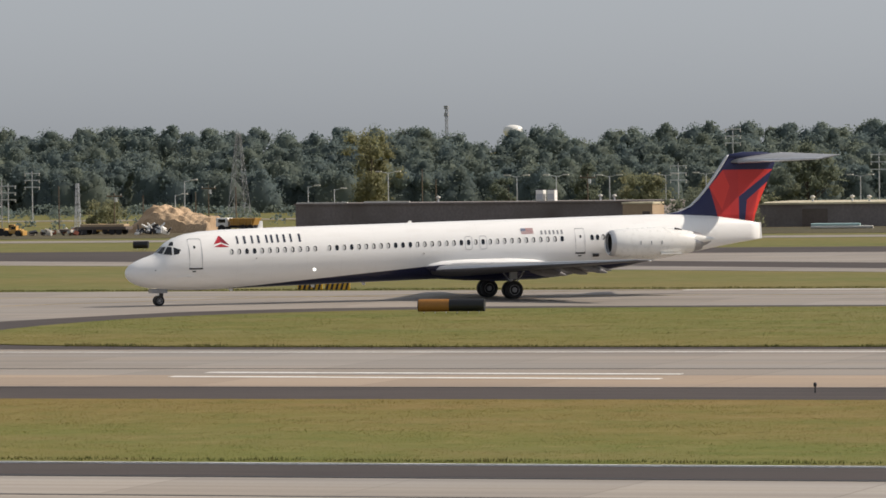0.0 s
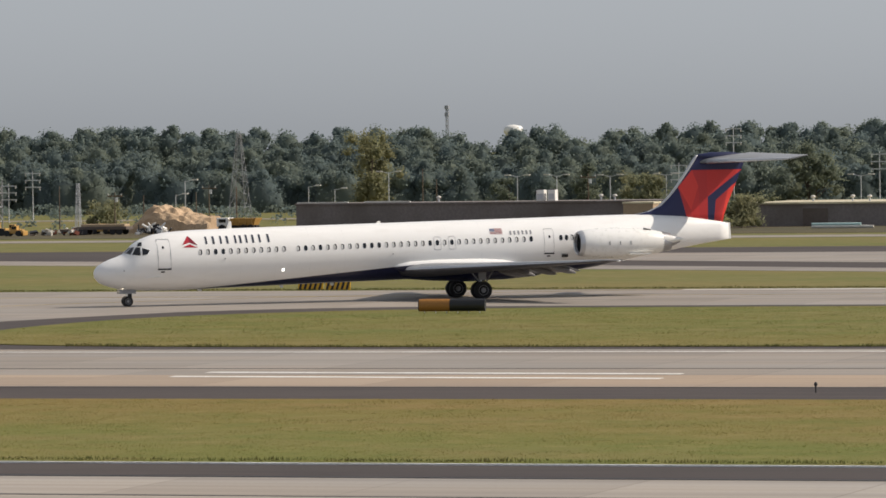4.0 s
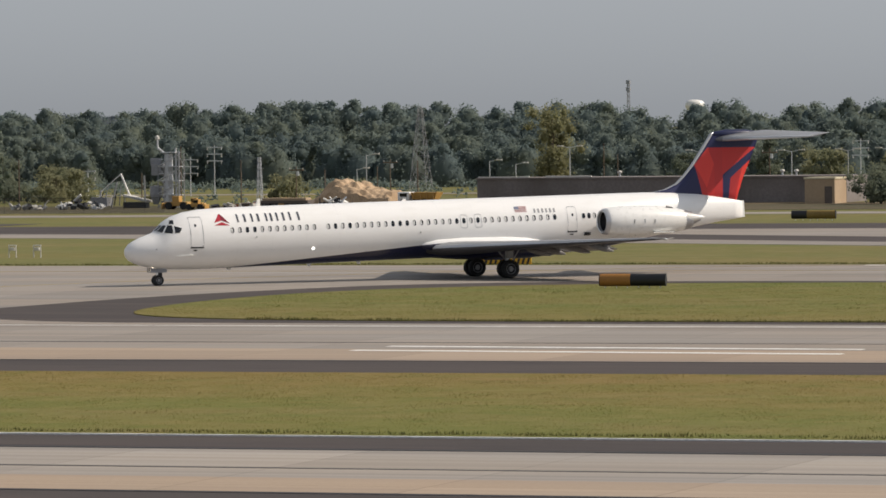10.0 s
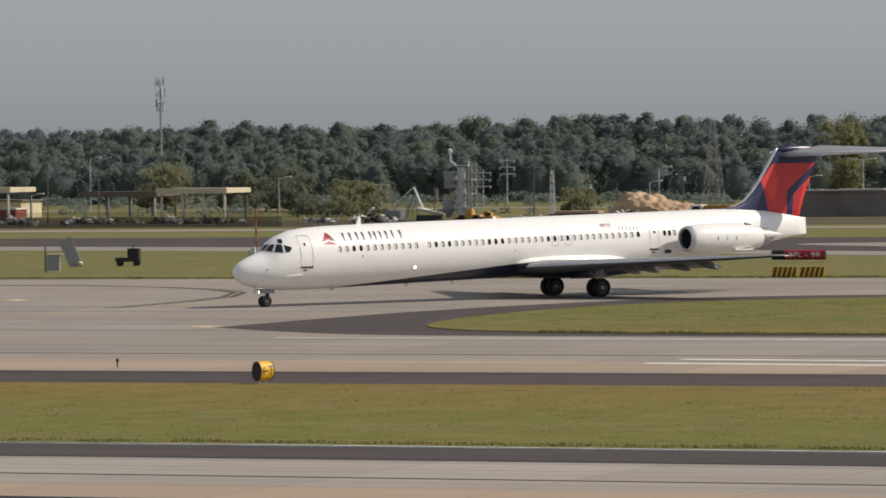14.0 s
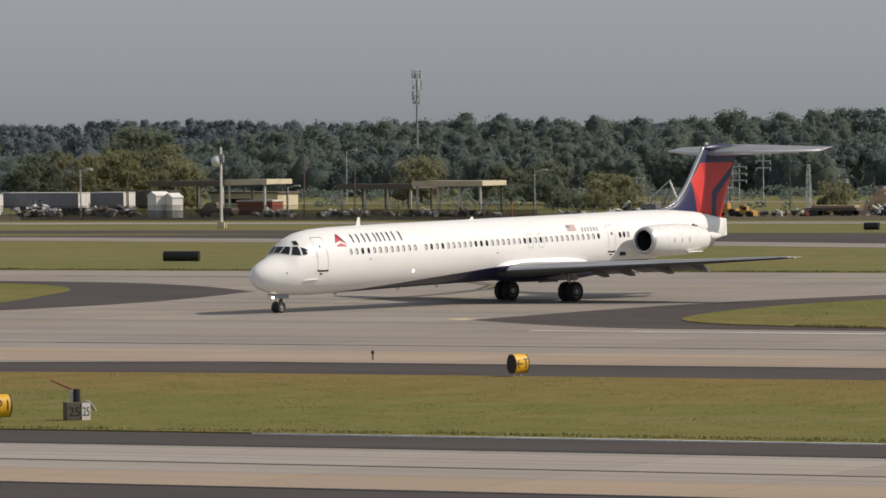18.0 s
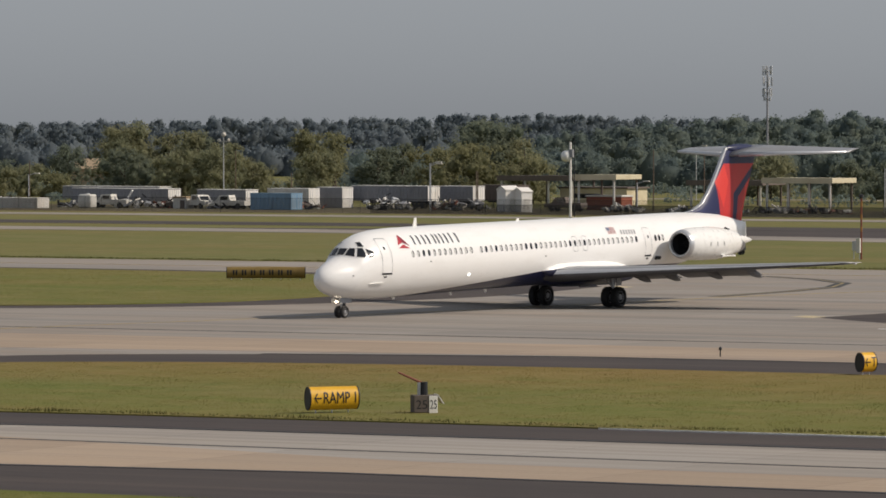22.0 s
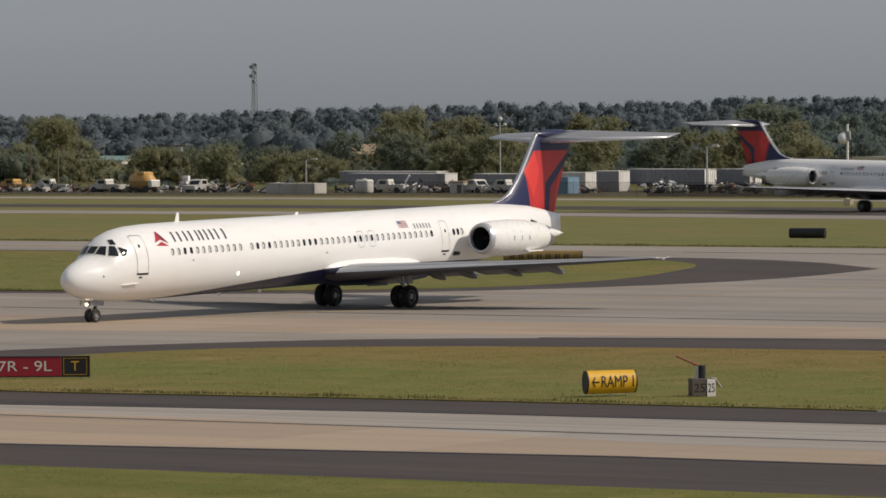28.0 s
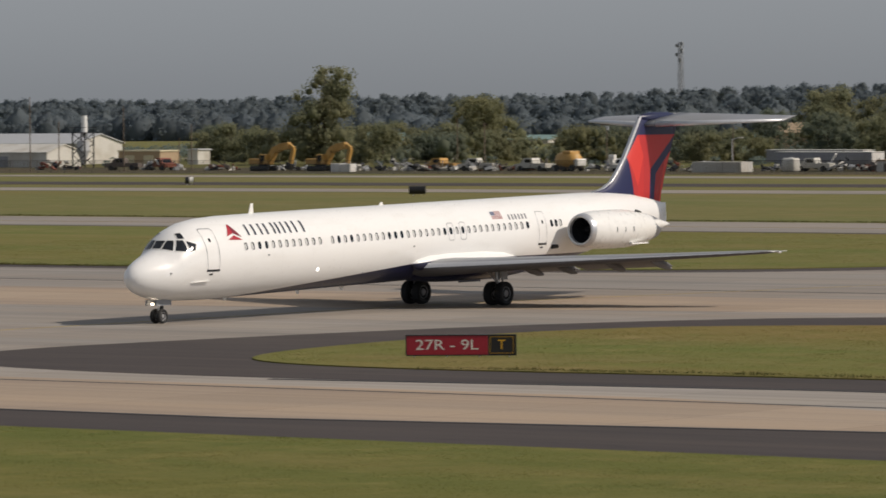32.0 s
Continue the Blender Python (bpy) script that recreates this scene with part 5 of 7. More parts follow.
pole(-417.3, 590, 6.7, "tee")
pole(-506.7, 575, 10.6, "plain")
pole(-514.4, 590, 7.1, "plain")
pole(-493.6, 580, 9.3, "plain")
pole(-489.5, 590, 6.6, "plain")
pole(-500.1, 600, 4.5, "plain")
pole(-445.1, 600, 6.5, "plain")
pole(-479.8, 640, 6.9, "plain")
pole(-403.7, 600, 6.0, "plain")


# ---- yard things ----
def container(x0, x1, y, h, body, end, label, name="semi_trailer", deep=2.5, wheels=True, turn=0.0):
    """A box trailer or container: ribbed sides, framed end doors, and its running gear."""
    L = abs(x1 - x0)
    s = thing(name, label, "trailer" if wheels else "container", pose((x0 + x1) / 2, y + deep / 2, 0.03, 0, 0, turn), name + "s")
    z0 = 0.0 if not wheels else min(0.9, h * 0.32)
    part("body", boxed(-L / 2, L / 2, -deep / 2, deep / 2, z0, h, 0.03), body, s)
    bm = bmesh.new()
    for i in range(max(3, int(L / 0.6))):
        px = -L / 2 + 0.3 + i * (L - 0.6) / max(2, int(L / 0.6) - 1)
        box(bm, px - 0.05, px + 0.05, -deep / 2 - 0.04, -deep / 2, z0 + 0.1, h - 0.1)
    part("side_ribs", bm, body, s)
    for k in (0, 1):
        y0 = -deep / 2 + 0.05 + k * (deep / 2 - 0.02)
        part("end_door", boxed(L / 2 + 0.003, L / 2 + 0.06, y0, y0 + deep / 2 - 0.08, z0 + 0.08, h - 0.08, 0.01), end, s)
        for q in (0.3, 0.75):
            part("lock_bar", rod(bmesh.new(), (L / 2 + 0.09, y0 + q, z0 + 0.1), (L / 2 + 0.09, y0 + q, h - 0.1), 0.025, n=5), M_galv, s)
    part("roof_edge", boxed(-L / 2 - 0.02, L / 2 + 0.07, -deep / 2 - 0.05, deep / 2 + 0.05, h, h + 0.07), end, s)
    if wheels:
        for px in (L / 2 - 1.0, L / 2 - 2.2):
            for py in (-deep / 2 + 0.25, deep / 2 - 0.25):
                part("wheel", lathe(bmesh.new(), [(-0.16, 0.2), (-0.16, 0.48), (0.16, 0.48), (0.16, 0.2)], "y", 16, (px, py, 0.48)), M_tyre, s)
        for py in (-0.8, 0.8):
            part("landing_leg", rod(bmesh.new(), (-L / 2 + 2.2, py, 0), (-L / 2 + 2.2, py, z0), 0.07, n=6), M_dark_metal, s)
        part("skirt", boxed(-L / 2 + 1, L / 2 - 0.4, -0.5, 0.5, z0 - 0.25, z0), M_dark_metal, s)
    return s


def pickup(x, y, mt, label, turn=0, van=False):
    s = thing("parked_van" if van else "pickup_truck", label, "vehicle", pose(x, y, 0.03, 0, 0, turn), "parked vehicles")
    bm = bmesh.new()
    prof = [(-2.6, 0.45), (-2.6, 0.95), (-1.6, 1.05), (-1.0, 1.75 if not van else 2.2), (0.3 if not van else 2.5, 1.78 if not van else 2.25), (0.5 if not van else 2.55, 1.08), (2.55, 1.05), (2.6, 0.45)]
    a, b = [bm.verts.new((u, -0.9, w)) for u, w in prof], [bm.verts.new((u, 0.9, w)) for u, w in prof]
    bm.faces.new(a)
    bm.faces.new(b[::-1])
    for i in range(len(prof)):
        j = (i + 1) % len(prof)
        bm.faces.new((a[i], b[i], b[j], a[j]))
    part("body", bm, mt, s)
    for q in (-0.91, 0.905):
        part("side_window", boxed(-0.85, 0.15, q, q + 0.005, 1.15, 1.62), M_glass, s)
    bm = bmesh.new()
    bm.faces.new([bm.verts.new(v) for v in ((-1.57, -0.75, 1.1), (-1.57, 0.75, 1.1), (-1.04, 0.7, 1.7), (-1.04, -0.7, 1.7))])
    part("windscreen", bm, M_glass, s)
    for px in (-1.6, 1.6):
        for py in (-0.8, 0.8):
            part("wheel", lathe(bmesh.new(), [(-0.12, 0.15), (-0.12, 0.38), (0.12, 0.38), (0.12, 0.15)], "y", 14, (px, py, 0.38)), M_tyre, s)
    return s


def scrap(x, y, w, h, mats, label, seed, n=26):
    """A heap of odd parts: plates, bars and drums on the ground."""
    rnd = random.Random(seed)
    s = thing("scrap_heap", label, "scrap", pose(x, y, 0.03), "scrap heaps")
    for k in range(n):
        mt = mats[k % len(mats)]
        px = rnd.uniform(-w / 2, w / 2)
        top = h * (1 - abs(2 * px / w) ** 2 * 0.7)
        a, b, c = rnd.uniform(0.25, 1.2), rnd.uniform(0.2, 0.8), rnd.uniform(0.12, 0.5)
        z = rnd.uniform(0, max(0.1, top - c))
        if rnd.random() < 0.6:
            part("metal_plate", box(bmesh.new(), -a / 2, a / 2, -b / 2, b / 2, 0, c, 0, pose(px, rnd.uniform(-1.2, 1.2), z, rnd.uniform(-25, 25), rnd.uniform(-25, 25), rnd.uniform(0, 180))), mt, s)
        else:
            q = Vector((px, rnd.uniform(-1, 1), z))
            part("pipe", rod(bmesh.new(), q, q + Vector((rnd.uniform(-1, 1), rnd.uniform(-0.5, 0.5), rnd.uniform(0, 0.9))), rnd.uniform(0.05, 0.17), n=6), mt, s)
    return s


def house(name, label, x0, x1, y, deep, h, wall, roof, ridge=0.0, doors=(), windows=(), over=0.3, cat="building", turn=0.0):
    """A long building with a flat or pitched roof; doors and windows as (x, width, z0, z1, material) along its front."""
    L = x1 - x0
    s = thing(name, label, cat, pose((x0 + x1) / 2, y, 0.0, 0, 0, turn))
    part("wall", boxed(-L / 2, L / 2, 0, deep, 0, h), wall, s)
    bm = bmesh.new()
    if ridge:
        pts = [(-over, h - 0.02), (deep / 2, h + ridge), (deep + over, h - 0.02), (deep + over, h + 0.12), (deep / 2, h + ridge + 0.14), (-over, h + 0.12)]
        a, b = [bm.verts.new((-L / 2 - over, u, w)) for u, w in pts], [bm.verts.new((L / 2 + over, u, w)) for u, w in pts]
        bm.faces.new(a)
        bm.faces.new(b[::-1])
        for i in range(6):
            bm.faces.new((a[i], b[i], b[(i + 1) % 6], a[(i + 1) % 6]))
        for px in (-L / 2, L / 2 - 0.05):
            g = bmesh.new()
            v = [g.verts.new(p) for p in ((px, 0, h), (px, deep, h), (px, deep / 2, h + ridge), (px + 0.05, 0, h), (px + 0.05, deep, h), (px + 0.05, deep / 2, h + ridge))]
            for f in ((0, 1, 2), (5, 4, 3), (0, 3, 4, 1), (1, 4, 5, 2), (2, 5, 3, 0)):
                g.faces.new([v[i] for i in f])
            part("gable", g, wall, s)
    else:
        box(bm, -L / 2 - over, L / 2 + over, -over, deep + over, h, h + 0.22, 0.02)
    part("roof", bm, roof, s)
    for px, w, z0, z1, mt in doors:
        part("door", boxed(px, px + w, -0.05, 0.02, z0, z1, 0.01), mt, s)
    for px, w, z0, z1, mt in windows:
        part("window", boxed(px, px + w, -0.04, 0.02, z0, z1, 0.005), mt, s)
    return s


# dark low buildings with roof units
house("storage_building", "long low stained grey building with a flat roof", -218.6, -172.5, 612, 9, 2.95, M_block, M_block, doors=[(-18, 2.2, 0, 2.3, M_block), (-4, 2.2, 0, 2.3, M_block), (9, 2.2, 0, 2.3, M_block)], over=0.15)
house("storage_building", "low dark building with a white roof edge", -160.5, -120.0, 606, 20, 2.6, M_block, M_cream, doors=[(-14, 3.0, 0, 2.1, M_roof_dark), (2, 3.0, 0, 2.1, M_trailer_grey)], over=0.25)
house("annex", "small tan block beside the dark building", -175.0, -171.4, 603, 5, 2.85, M_tan, M_cream, doors=[(0.6, 0.9, 0, 2.0, M_roof_dark)], over=0.1)
for x in (-188.9, -187.5):
    s = thing("roof_unit", "white boxy air-conditioning unit on a flat roof", "air conditioner", pose(x, 616, 3.17), "roof units")
    part("case", boxed(-0.47, 0.47, -0.6, 0.6, 0.0, 1.3, 0.03), M_end_white, s)
    part("grille", boxed(-0.36, 0.36, -0.63, -0.6, 0.2, 0.85), M_galv, s)
    part("fan", lathe(bmesh.new(), [(1.3, 0.34), (1.36, 0.36), (1.4, 0.3), (1.4, 0.02)], "z", 14), M_dark_metal, s)
for x, y in ((-201.5, 615), (-179.2, 614), (-181.5, 616), (-154.5, 612), (-150.0, 613), (-147.5, 611)):
    s = thing("roof_vent", "small white round vent on a flat roof", "vent", pose(x, y, 3.17 if x < -165 else 2.82), "roof vents")
    part("pipe", rod(bmesh.new(), (0, 0, 0), (0, 0, 0.45), 0.12), M_galv, s)
    part("cowl", lathe(bmesh.new(), [(0.4, 0.1), (0.48, 0.3), (0.65, 0.28), (0.75, 0.05)], "z", 12), M_dirty_white, s, "", True)
s = thing("roof_parapet", "pale raised roof strip", "roof trim", pose(-207.3, 613, 3.17))
part("strip", boxed(-2.9, 2.9, -0.15, 0.15, 0, 0.2, 0.02), M_dirty_white, s)
part("strip", boxed(-11.5, -5.0, -0.15, 0.15, 0, 0.14, 0.02), M_dirty_white, s)

# clay heap
rnd = random.Random(5)
bm = bmesh.new()
grid = []
for j in range(21):
    row = []
    for i in range(51):
        u, v = i / 50, j / 20
        prof = np.interp(u, [0, 0.05, 0.15, 0.2, 0.27, 0.33, 0.45, 0.58, 0.67, 0.76, 0.88, 0.98, 1], [0, 0.9, 1.4, 2.3, 3.15, 3.4, 3.3, 3.05, 2.5, 2.2, 2.05, 1.8, 0])
        z = prof * math.sin(math.pi * min(1, max(0, v))) ** 0.35 * (0.95 + 0.2 * noise.noise(Vector((u * 9, v * 5, 1)))) + 0.4 * noise.noise(Vector((u * 15, v * 17, 4))) * (0 < v < 1)
        row.append(bm.verts.new((-235.9 + 11.2 * u, 598 + 7 * v, max(0.0, z))))
    grid.append(row)
for j in range(20):
    for i in range(50):
        bm.faces.new((grid[j][i], grid[j][i + 1], grid[j + 1][i + 1], grid[j + 1][i]))
heap = part("earth_mound", bm, M_earth, None, "")
tagged(heap, "rough orange-tan heap of broken clay earth", "earth heap")

# lattice mast, spire and towers
def lattice(name, label, x, y, h, w0, w1, bays, r=0.06, mt=M_galv, base=0.0):
    s = thing(name, label, "tower", pose(x, y, base))
    legs = [(1, 1), (1, -1), (-1, -1), (-1, 1)]
    half = lambda z: (w0 + (w1 - w0) * (z / h)) / 2
    for a, b in legs:
        part("leg", rod(bmesh.new(), (a * w0 / 2, b * w0 / 2, 0), (a * w1 / 2, b * w1 / 2, h), r * 1.3, r, 6), mt, s)
    bm = bmesh.new()
    zs = [h * (1 - (1 - i / bays) ** 1.25) for i in range(bays + 1)]
    for z0, z1 in zip(zs, zs[1:]):
        for k in range(4):
            (a, b), (c, d) = legs[k], legs[(k + 1) % 4]
            p, q = half(z0), half(z1)
            rod(bm, (a * p, b * p, z0), (c * q, d * q, z1), r * 0.7, n=5)
            rod(bm, (c * p, d * p, z0), (a * q, b * q, z1), r * 0.7, n=5)
            rod(bm, (a * q, b * q, z1), (c * q, d * q, z1), r * 0.6, n=5)
    part("bracing", bm, mt, s)
    return s


lattice("lattice_mast", "tall grey lattice power mast before the woods", -254.6, 690, 12.0, 2.6, 0.45, 8, 0.03, M_trailer_grey)
s = lattice("lattice_spire", "slim white lattice spire on a box", -242.0, 600, 6.0, 0.62, 0.3, 6, 0.03, M_galv)
part("box", boxed(-0.75, 0.6, -0.4, 0.4, 0, 0.8, 0.02), M_dirty_white, s)


def cell_tower(x, y, h, w, label):
    s = thing("cell_tower", label, "tower", pose(x, y, 0), "cell towers")
    part("mast", rod(bmesh.new(), (0, 0, 0), (0, 0, h), w, w * 0.55, 10), M_trailer_grey, s)
    for k, z in enumerate((h - 0.5, h - 2.3, h - 4.1, h - 5.2)):
        R = w * 3.0 if k < 3 else w * 2.2
        part("ring", rod(bmesh.new(), (0, 0, z - 0.05), (0, 0, z + 0.05), R * 0.75, n=12), M_galv, s)
        for i in range(5):
            a = 2 * math.pi * (i + 0.3 * k) / 5
            part("antenna_panel", box(bmesh.new(), -0.13, 0.13, -0.09, 0.09, -0.75 if k < 3 else -0.3, 0.75 if k < 3 else 0.3, 0.03, Matrix.Translation((R * math.cos(a), R * math.sin(a), z)) @ Matrix.Rotation(a, 4, "Z")), M_galv, s)
    return s


cell_tower(-392.1, 800, 20.3, 0.24, "tall grey mobile phone mast with three rings of antennas")
s = lattice("cell_tower", "tall dark lattice mast with dish antennas above the woods", -1201.9, 1750, 29.9, 1.9, 1.3, 16, 0.1, M_pale_steel)
for z, px in ((29.3, 1.1), (28.6, -1.0), (26.4, 1.0), (25.0, -1.1), (23.0, 0.3)):
    part("dish", lathe(bmesh.new(), [(-0.1, 0.05), (-0.12, 0.75), (0.12, 0.78), (0.2, 0.1)], "y", 14, (px, -1.0, z)), M_trailer_grey, s)
s = lattice("cell_tower", "distant grey lattice mast with antennas above the woods", -325.7, 1000, 17.3, 0.55, 0.4, 14, 0.035, M_pale_steel)
for z in (17.0, 15.6):
    part("antenna_ring", rod(bmesh.new(), (0, 0, z - 0.4), (0, 0, z + 0.3), 0.5, 0.5, 8), M_pale_steel, s)
s = thing("water_tower", "white domed water tower behind the woods", "water tower", pose(-343.4, 1100, 0))
part("stem", rod(bmesh.new(), (0, 0, 0), (0, 0, 11.4), 0.9, 0.7, 14), M_dirty_white, s)
part("tank", lathe(bmesh.new(), [(10.9, 0.8), (11.4, 1.7), (12.2, 2.1), (13.0, 2.05), (13.4, 1.6), (13.62, 0.7), (13.65, 0.05)], "z", 26), M_white, s, "white tank", True)

# radome mast by the road
s = thing("radome_mast", "white mast with a round white radome drum", "mast", pose(-279.6, 521.5, 0))
part("mast", rod(bmesh.new(), (0, 0, 0), (0, 0, 8.9), 0.15, 0.13, 10), M_end_white, s)
part("radome", lathe(bmesh.new(), [(-0.5, 0.1), (-0.46, 0.5), (-0.2, 0.62), (0.3, 0.6), (0.42, 0.3), (0.45, 0.05)], "x", 20, (-0.45, 0, 7.35)), M_white, s, "white round radome", True)
part("bracket", boxed(-0.1, 0.35, -0.2, 0.2, 7.2, 8.1, 0.03), M_trailer_grey, s)
part("lightning_rod", rod(bmesh.new(), (0.5, 0, 0), (0.5, 0, 9.9), 0.07, 0.03), M_dark_metal, s)
part("base", boxed(-0.4, 0.5, -0.3, 0.3, 0, 0.7, 0.03), M_cream, s)

# batching rig with broken conveyor
s = thing("batching_rig", "grey steel batching rig with ducts and a work light", "plant machinery", pose(-253.8, 600, 0.03))
part("column", rod(bmesh.new(), (0, 0, 0), (0, 0, 6.5), 0.58, 0.5, 14), M_galv, s)
part("hopper", lathe(bmesh.new(), [(0.4, 0.3), (1.6, 0.75), (2.6, 0.75), (2.7, 0.1)], "z", 14, (-1.7, 0, 0)), M_trailer_grey, s)
for px, h in ((0.95, 7.2), (1.35, 6.8)):
    part("duct", rod(bmesh.new(), (px, 0, 0), (px, 0, h), 0.13, n=8), M_galv, s)
part("gantry", rod(rod(bmesh.new(), (-0.3, 0, 6.4), (-1.4, 0, 7.2), 0.14), (-1.4, 0, 7.2), (-1.45, 0, 8.4), 0.12), M_galv, s)
part("lamp", lathe(bmesh.new(), [(8.2, 0.05), (8.3, 0.28), (8.6, 0.26), (8.75, 0.05)], "z", 10, (-1.45, 0, 0)), M_dirty_white, s)
for z in (1.5, 3.2, 4.9):
    part("platform", boxed(-0.9, 1.6, -0.8, 0.8, z, z + 0.1), M_galv, s)
    part("railing", boxed(-0.9, 1.6, -0.8, -0.76, z + 0.9, z + 0.96), M_galv, s)
part("sign_box", boxed(-2.3, -0.9, -0.2, 0.2, 5.1, 6.0, 0.03), M_trailer_grey, s)
part("ladder", boxed(-0.15, 0.25, -0.72, -0.66, 0, 6.2), M_galv, s)
for px in (-1.05, 1.65):
    for py in (-0.85, 0.85):
        part("post", rod(bmesh.new(), (px, py, 0), (px, py, 6.6 if px > 0 else 5.4), 0.06, n=6), M_trailer_grey, s)
for z in (0.2, 1.7, 3.3, 5.0):
    part("brace", rod(rod(bmesh.new(), (-1.05, -0.87, z), (1.65, -0.87, z + 1.4), 0.06, n=5), (1.65, 0.87, z), (1.65, -0.87, z + 1.4), 0.06, n=5), M_galv, s)
part("cabin", boxed(-2.0, -0.75, -0.7, 0.7, 3.9, 5.3, 0.04), M_trailer_grey, s, "grey control cabin")
part("roof_plate", boxed(-0.8, 1.2, -0.8, 0.8, 6.6, 6.72, 0.02), M_galv, s)
for k in range(9):
    part("bracket", boxed(-0.75 + 0.2 * (k % 3), -0.45 + 0.2 * (k % 3), -0.75, -0.5, 0.6 + 0.6 * k, 0.85 + 0.6 * k), M_steel, s)
s = thing("conveyor", "tilted white and grey conveyor with a raised frame", "plant machinery", pose(-259.2, 600, 0.03))
part("chute", box(bmesh.new(), -1.6, 1.6, -0.9, 0.9, -0.12, 0.12, 0.02, pose(1.3, 0, 1.15, 0, 14, 0)), M_dirty_white, s)
part("arm", rod(rod(bmesh.new(), (0.4, 0, 1.2), (-0.9, 0, 4.1), 0.13), (-0.9, 0, 4.1), (-3.6, 0, 1.9), 0.06), M_end_white, s)
part("frame", rod(rod(bmesh.new(), (-3.6, 0, 0), (-3.6, 0, 2.2), 0.12), (-2.2, 0, 0), (-1.4, 0, 3.2), 0.1), M_trailer_grey, s)
part("skip", boxed(-4.6, -2.4, -0.8, 0.8, 0.2, 1.3, 0.05), M_trailer_grey, s)
for k in range(7):
    part("strut", rod(bmesh.new(), (-4.4 + 0.7 * k, -0.5, 0.3), (-3.5 + 0.55 * k, -0.4, 1.5 + 0.55 * (k % 3)), 0.06, n=5), (M_dirty_white, M_dark_metal, M_trailer_grey)[k % 3], s)
part("post", rod(bmesh.new(), (2.3, 0, 0), (2.2, 0, 3.9), 0.12), M_dirty_white, s)
part("foot", boxed(-0.4, 2.6, -0.6, 0.6, 0, 0.7, 0.04), M_dark_metal, s)

# open canopies
def canopy(x0, x1, y, h, deep, label, roof, n=4, turn=0.0):
    L = x1 - x0
    s = thing("canopy", label, "canopy", pose((x0 + x1) / 2, y, 0.03, 0, 0, turn), "canopies")
    part("roof", boxed(-L / 2, L / 2, 0, deep, h - 0.62, h, 0.03), roof, s)
    part("fascia", boxed(-L / 2 - 0.05, L / 2 + 0.05, -0.08, -0.003, h - 0.66, h + 0.04, 0.01), roof, s)
    for i in range(n):
        for py in (0.4, deep - 0.4):
            px = -L / 2 + 0.5 + i * (L - 1) / (n - 1)
            part("column", rod(bmesh.new(), (px, py, 0), (px, py, h - 0.6), 0.16, n=8), M_dirty_white if py < 1 else M_roof_dark, s)
    return s


canopy(-294.8, -285.2, 600, 4.2, 7, "open canopy with a cream edge on white columns", M_cream)
canopy(-325.6, -314.4, 640, 3.4, 7, "open canopy with a dark roof in shade", M_roof_dark)
canopy(-321.2, -315.2, 600, 4.5, 7, "open canopy with a cream edge on columns", M_cream, 2)
canopy(-354.4, -342.6, 640, 3.9, 7, "open canopy with a dark roof in shade", M_roof_dark)
house("pump_house", "low cream building under the canopy", -347.4, -337.2, 645, 6, 2.2, M_cream, M_roof_dark, windows=[(-3, 4, 0.9, 1.5, M_glass)])
house("kiosk", "low rust-red kiosk wall", -321.0, -316.0, 603, 3, 1.7, M_rust_red, M_dirty_white, over=0.1, cat="kiosk")
for x, w, h in ((-321.2, 2.0, 3.1), (-319.2, 1.5, 2.9)):
    house("shed", "small white metal shed with a pitched roof", x - w / 2, x + w / 2, 584, 2.2, h - 0.4, M_end_white, M_end_white, 0.45, doors=[(-0.4, 0.8, 0, 1.7, M_dirty_white)], over=0.08, cat="shed", turn=58)

# trailers in the yard, from the near gate to the far end
TRAILERS = [(-396.8, -388.8, 580, 1.30, M_dirty_white, M_dirty_white, False),
            (-392.4, -375.6, 592, 2.45, M_trailer_side, M_dirty_white, True),
            (-373.8, -365.5, 594, 2.35, M_trailer_side, M_dirty_white, True),
            (-359.3, -353.0, 584, 2.05, M_blue, M_blue, False),
            (-364.7, -358.2, 597, 2.50, M_dirty_white, M_dirty_white, False),
            (-359.6, -355.6, 601, 2.65, M_trailer_side, M_dirty_white, False),
            (-356.6, -343.9, 604, 2.85, M_trailer_side, M_dirty_white, True),
            (-346.1, -340.4, 609, 2.80, M_trailer_side, M_dirty_white, True),
            (-343.0, -336.5, 614, 2.90, M_roof_dark, M_roof_dark, True),
            (-409.9, -392.2, 616, 2.40, M_trailer_side, M_dirty_white, True)]
for x0, x1, y, h, a, b, w in TRAILERS:
    tone = {M_trailer_side: "shaded grey", M_dirty_white: "white", M_blue: "faded blue", M_cream: "cream", M_roof_dark: "dark brown"}
    # white end doors get a brighter white: sunlight put into their colour
    full = {M_dirty_white: M_end_white}.get(b, b)
    container(x0, x1, y, h, a, full, tone[a] + " box trailer with " + tone[b] + " end doors, parked" if w else tone[a] + " steel container standing in the yard", "semi_trailer" if w else "shipping_container", wheels=w, turn=-9 if w else -4)
house("site_hut", "small white hut with a dark doorway", -373.4, -371.4, 588, 2, 1.35, M_dirty_white, M_tan, doors=[(0.1, 0.7, 0, 1.1, M_roof_dark)], over=0.05, cat="hut")
s = thing("liquid_tank", "white upright tank with rounded top", "tank", pose(-384.6, 585, 0.03))
part("tank", boxed(-1.0, 1.0, -0.8, 0.8, 0, 1.8, 0.25), M_dirty_white, s, "", True)
part("lid", rod(bmesh.new(), (0, 0, 1.8), (0, 0, 1.92), 0.3, n=12), M_galv, s)
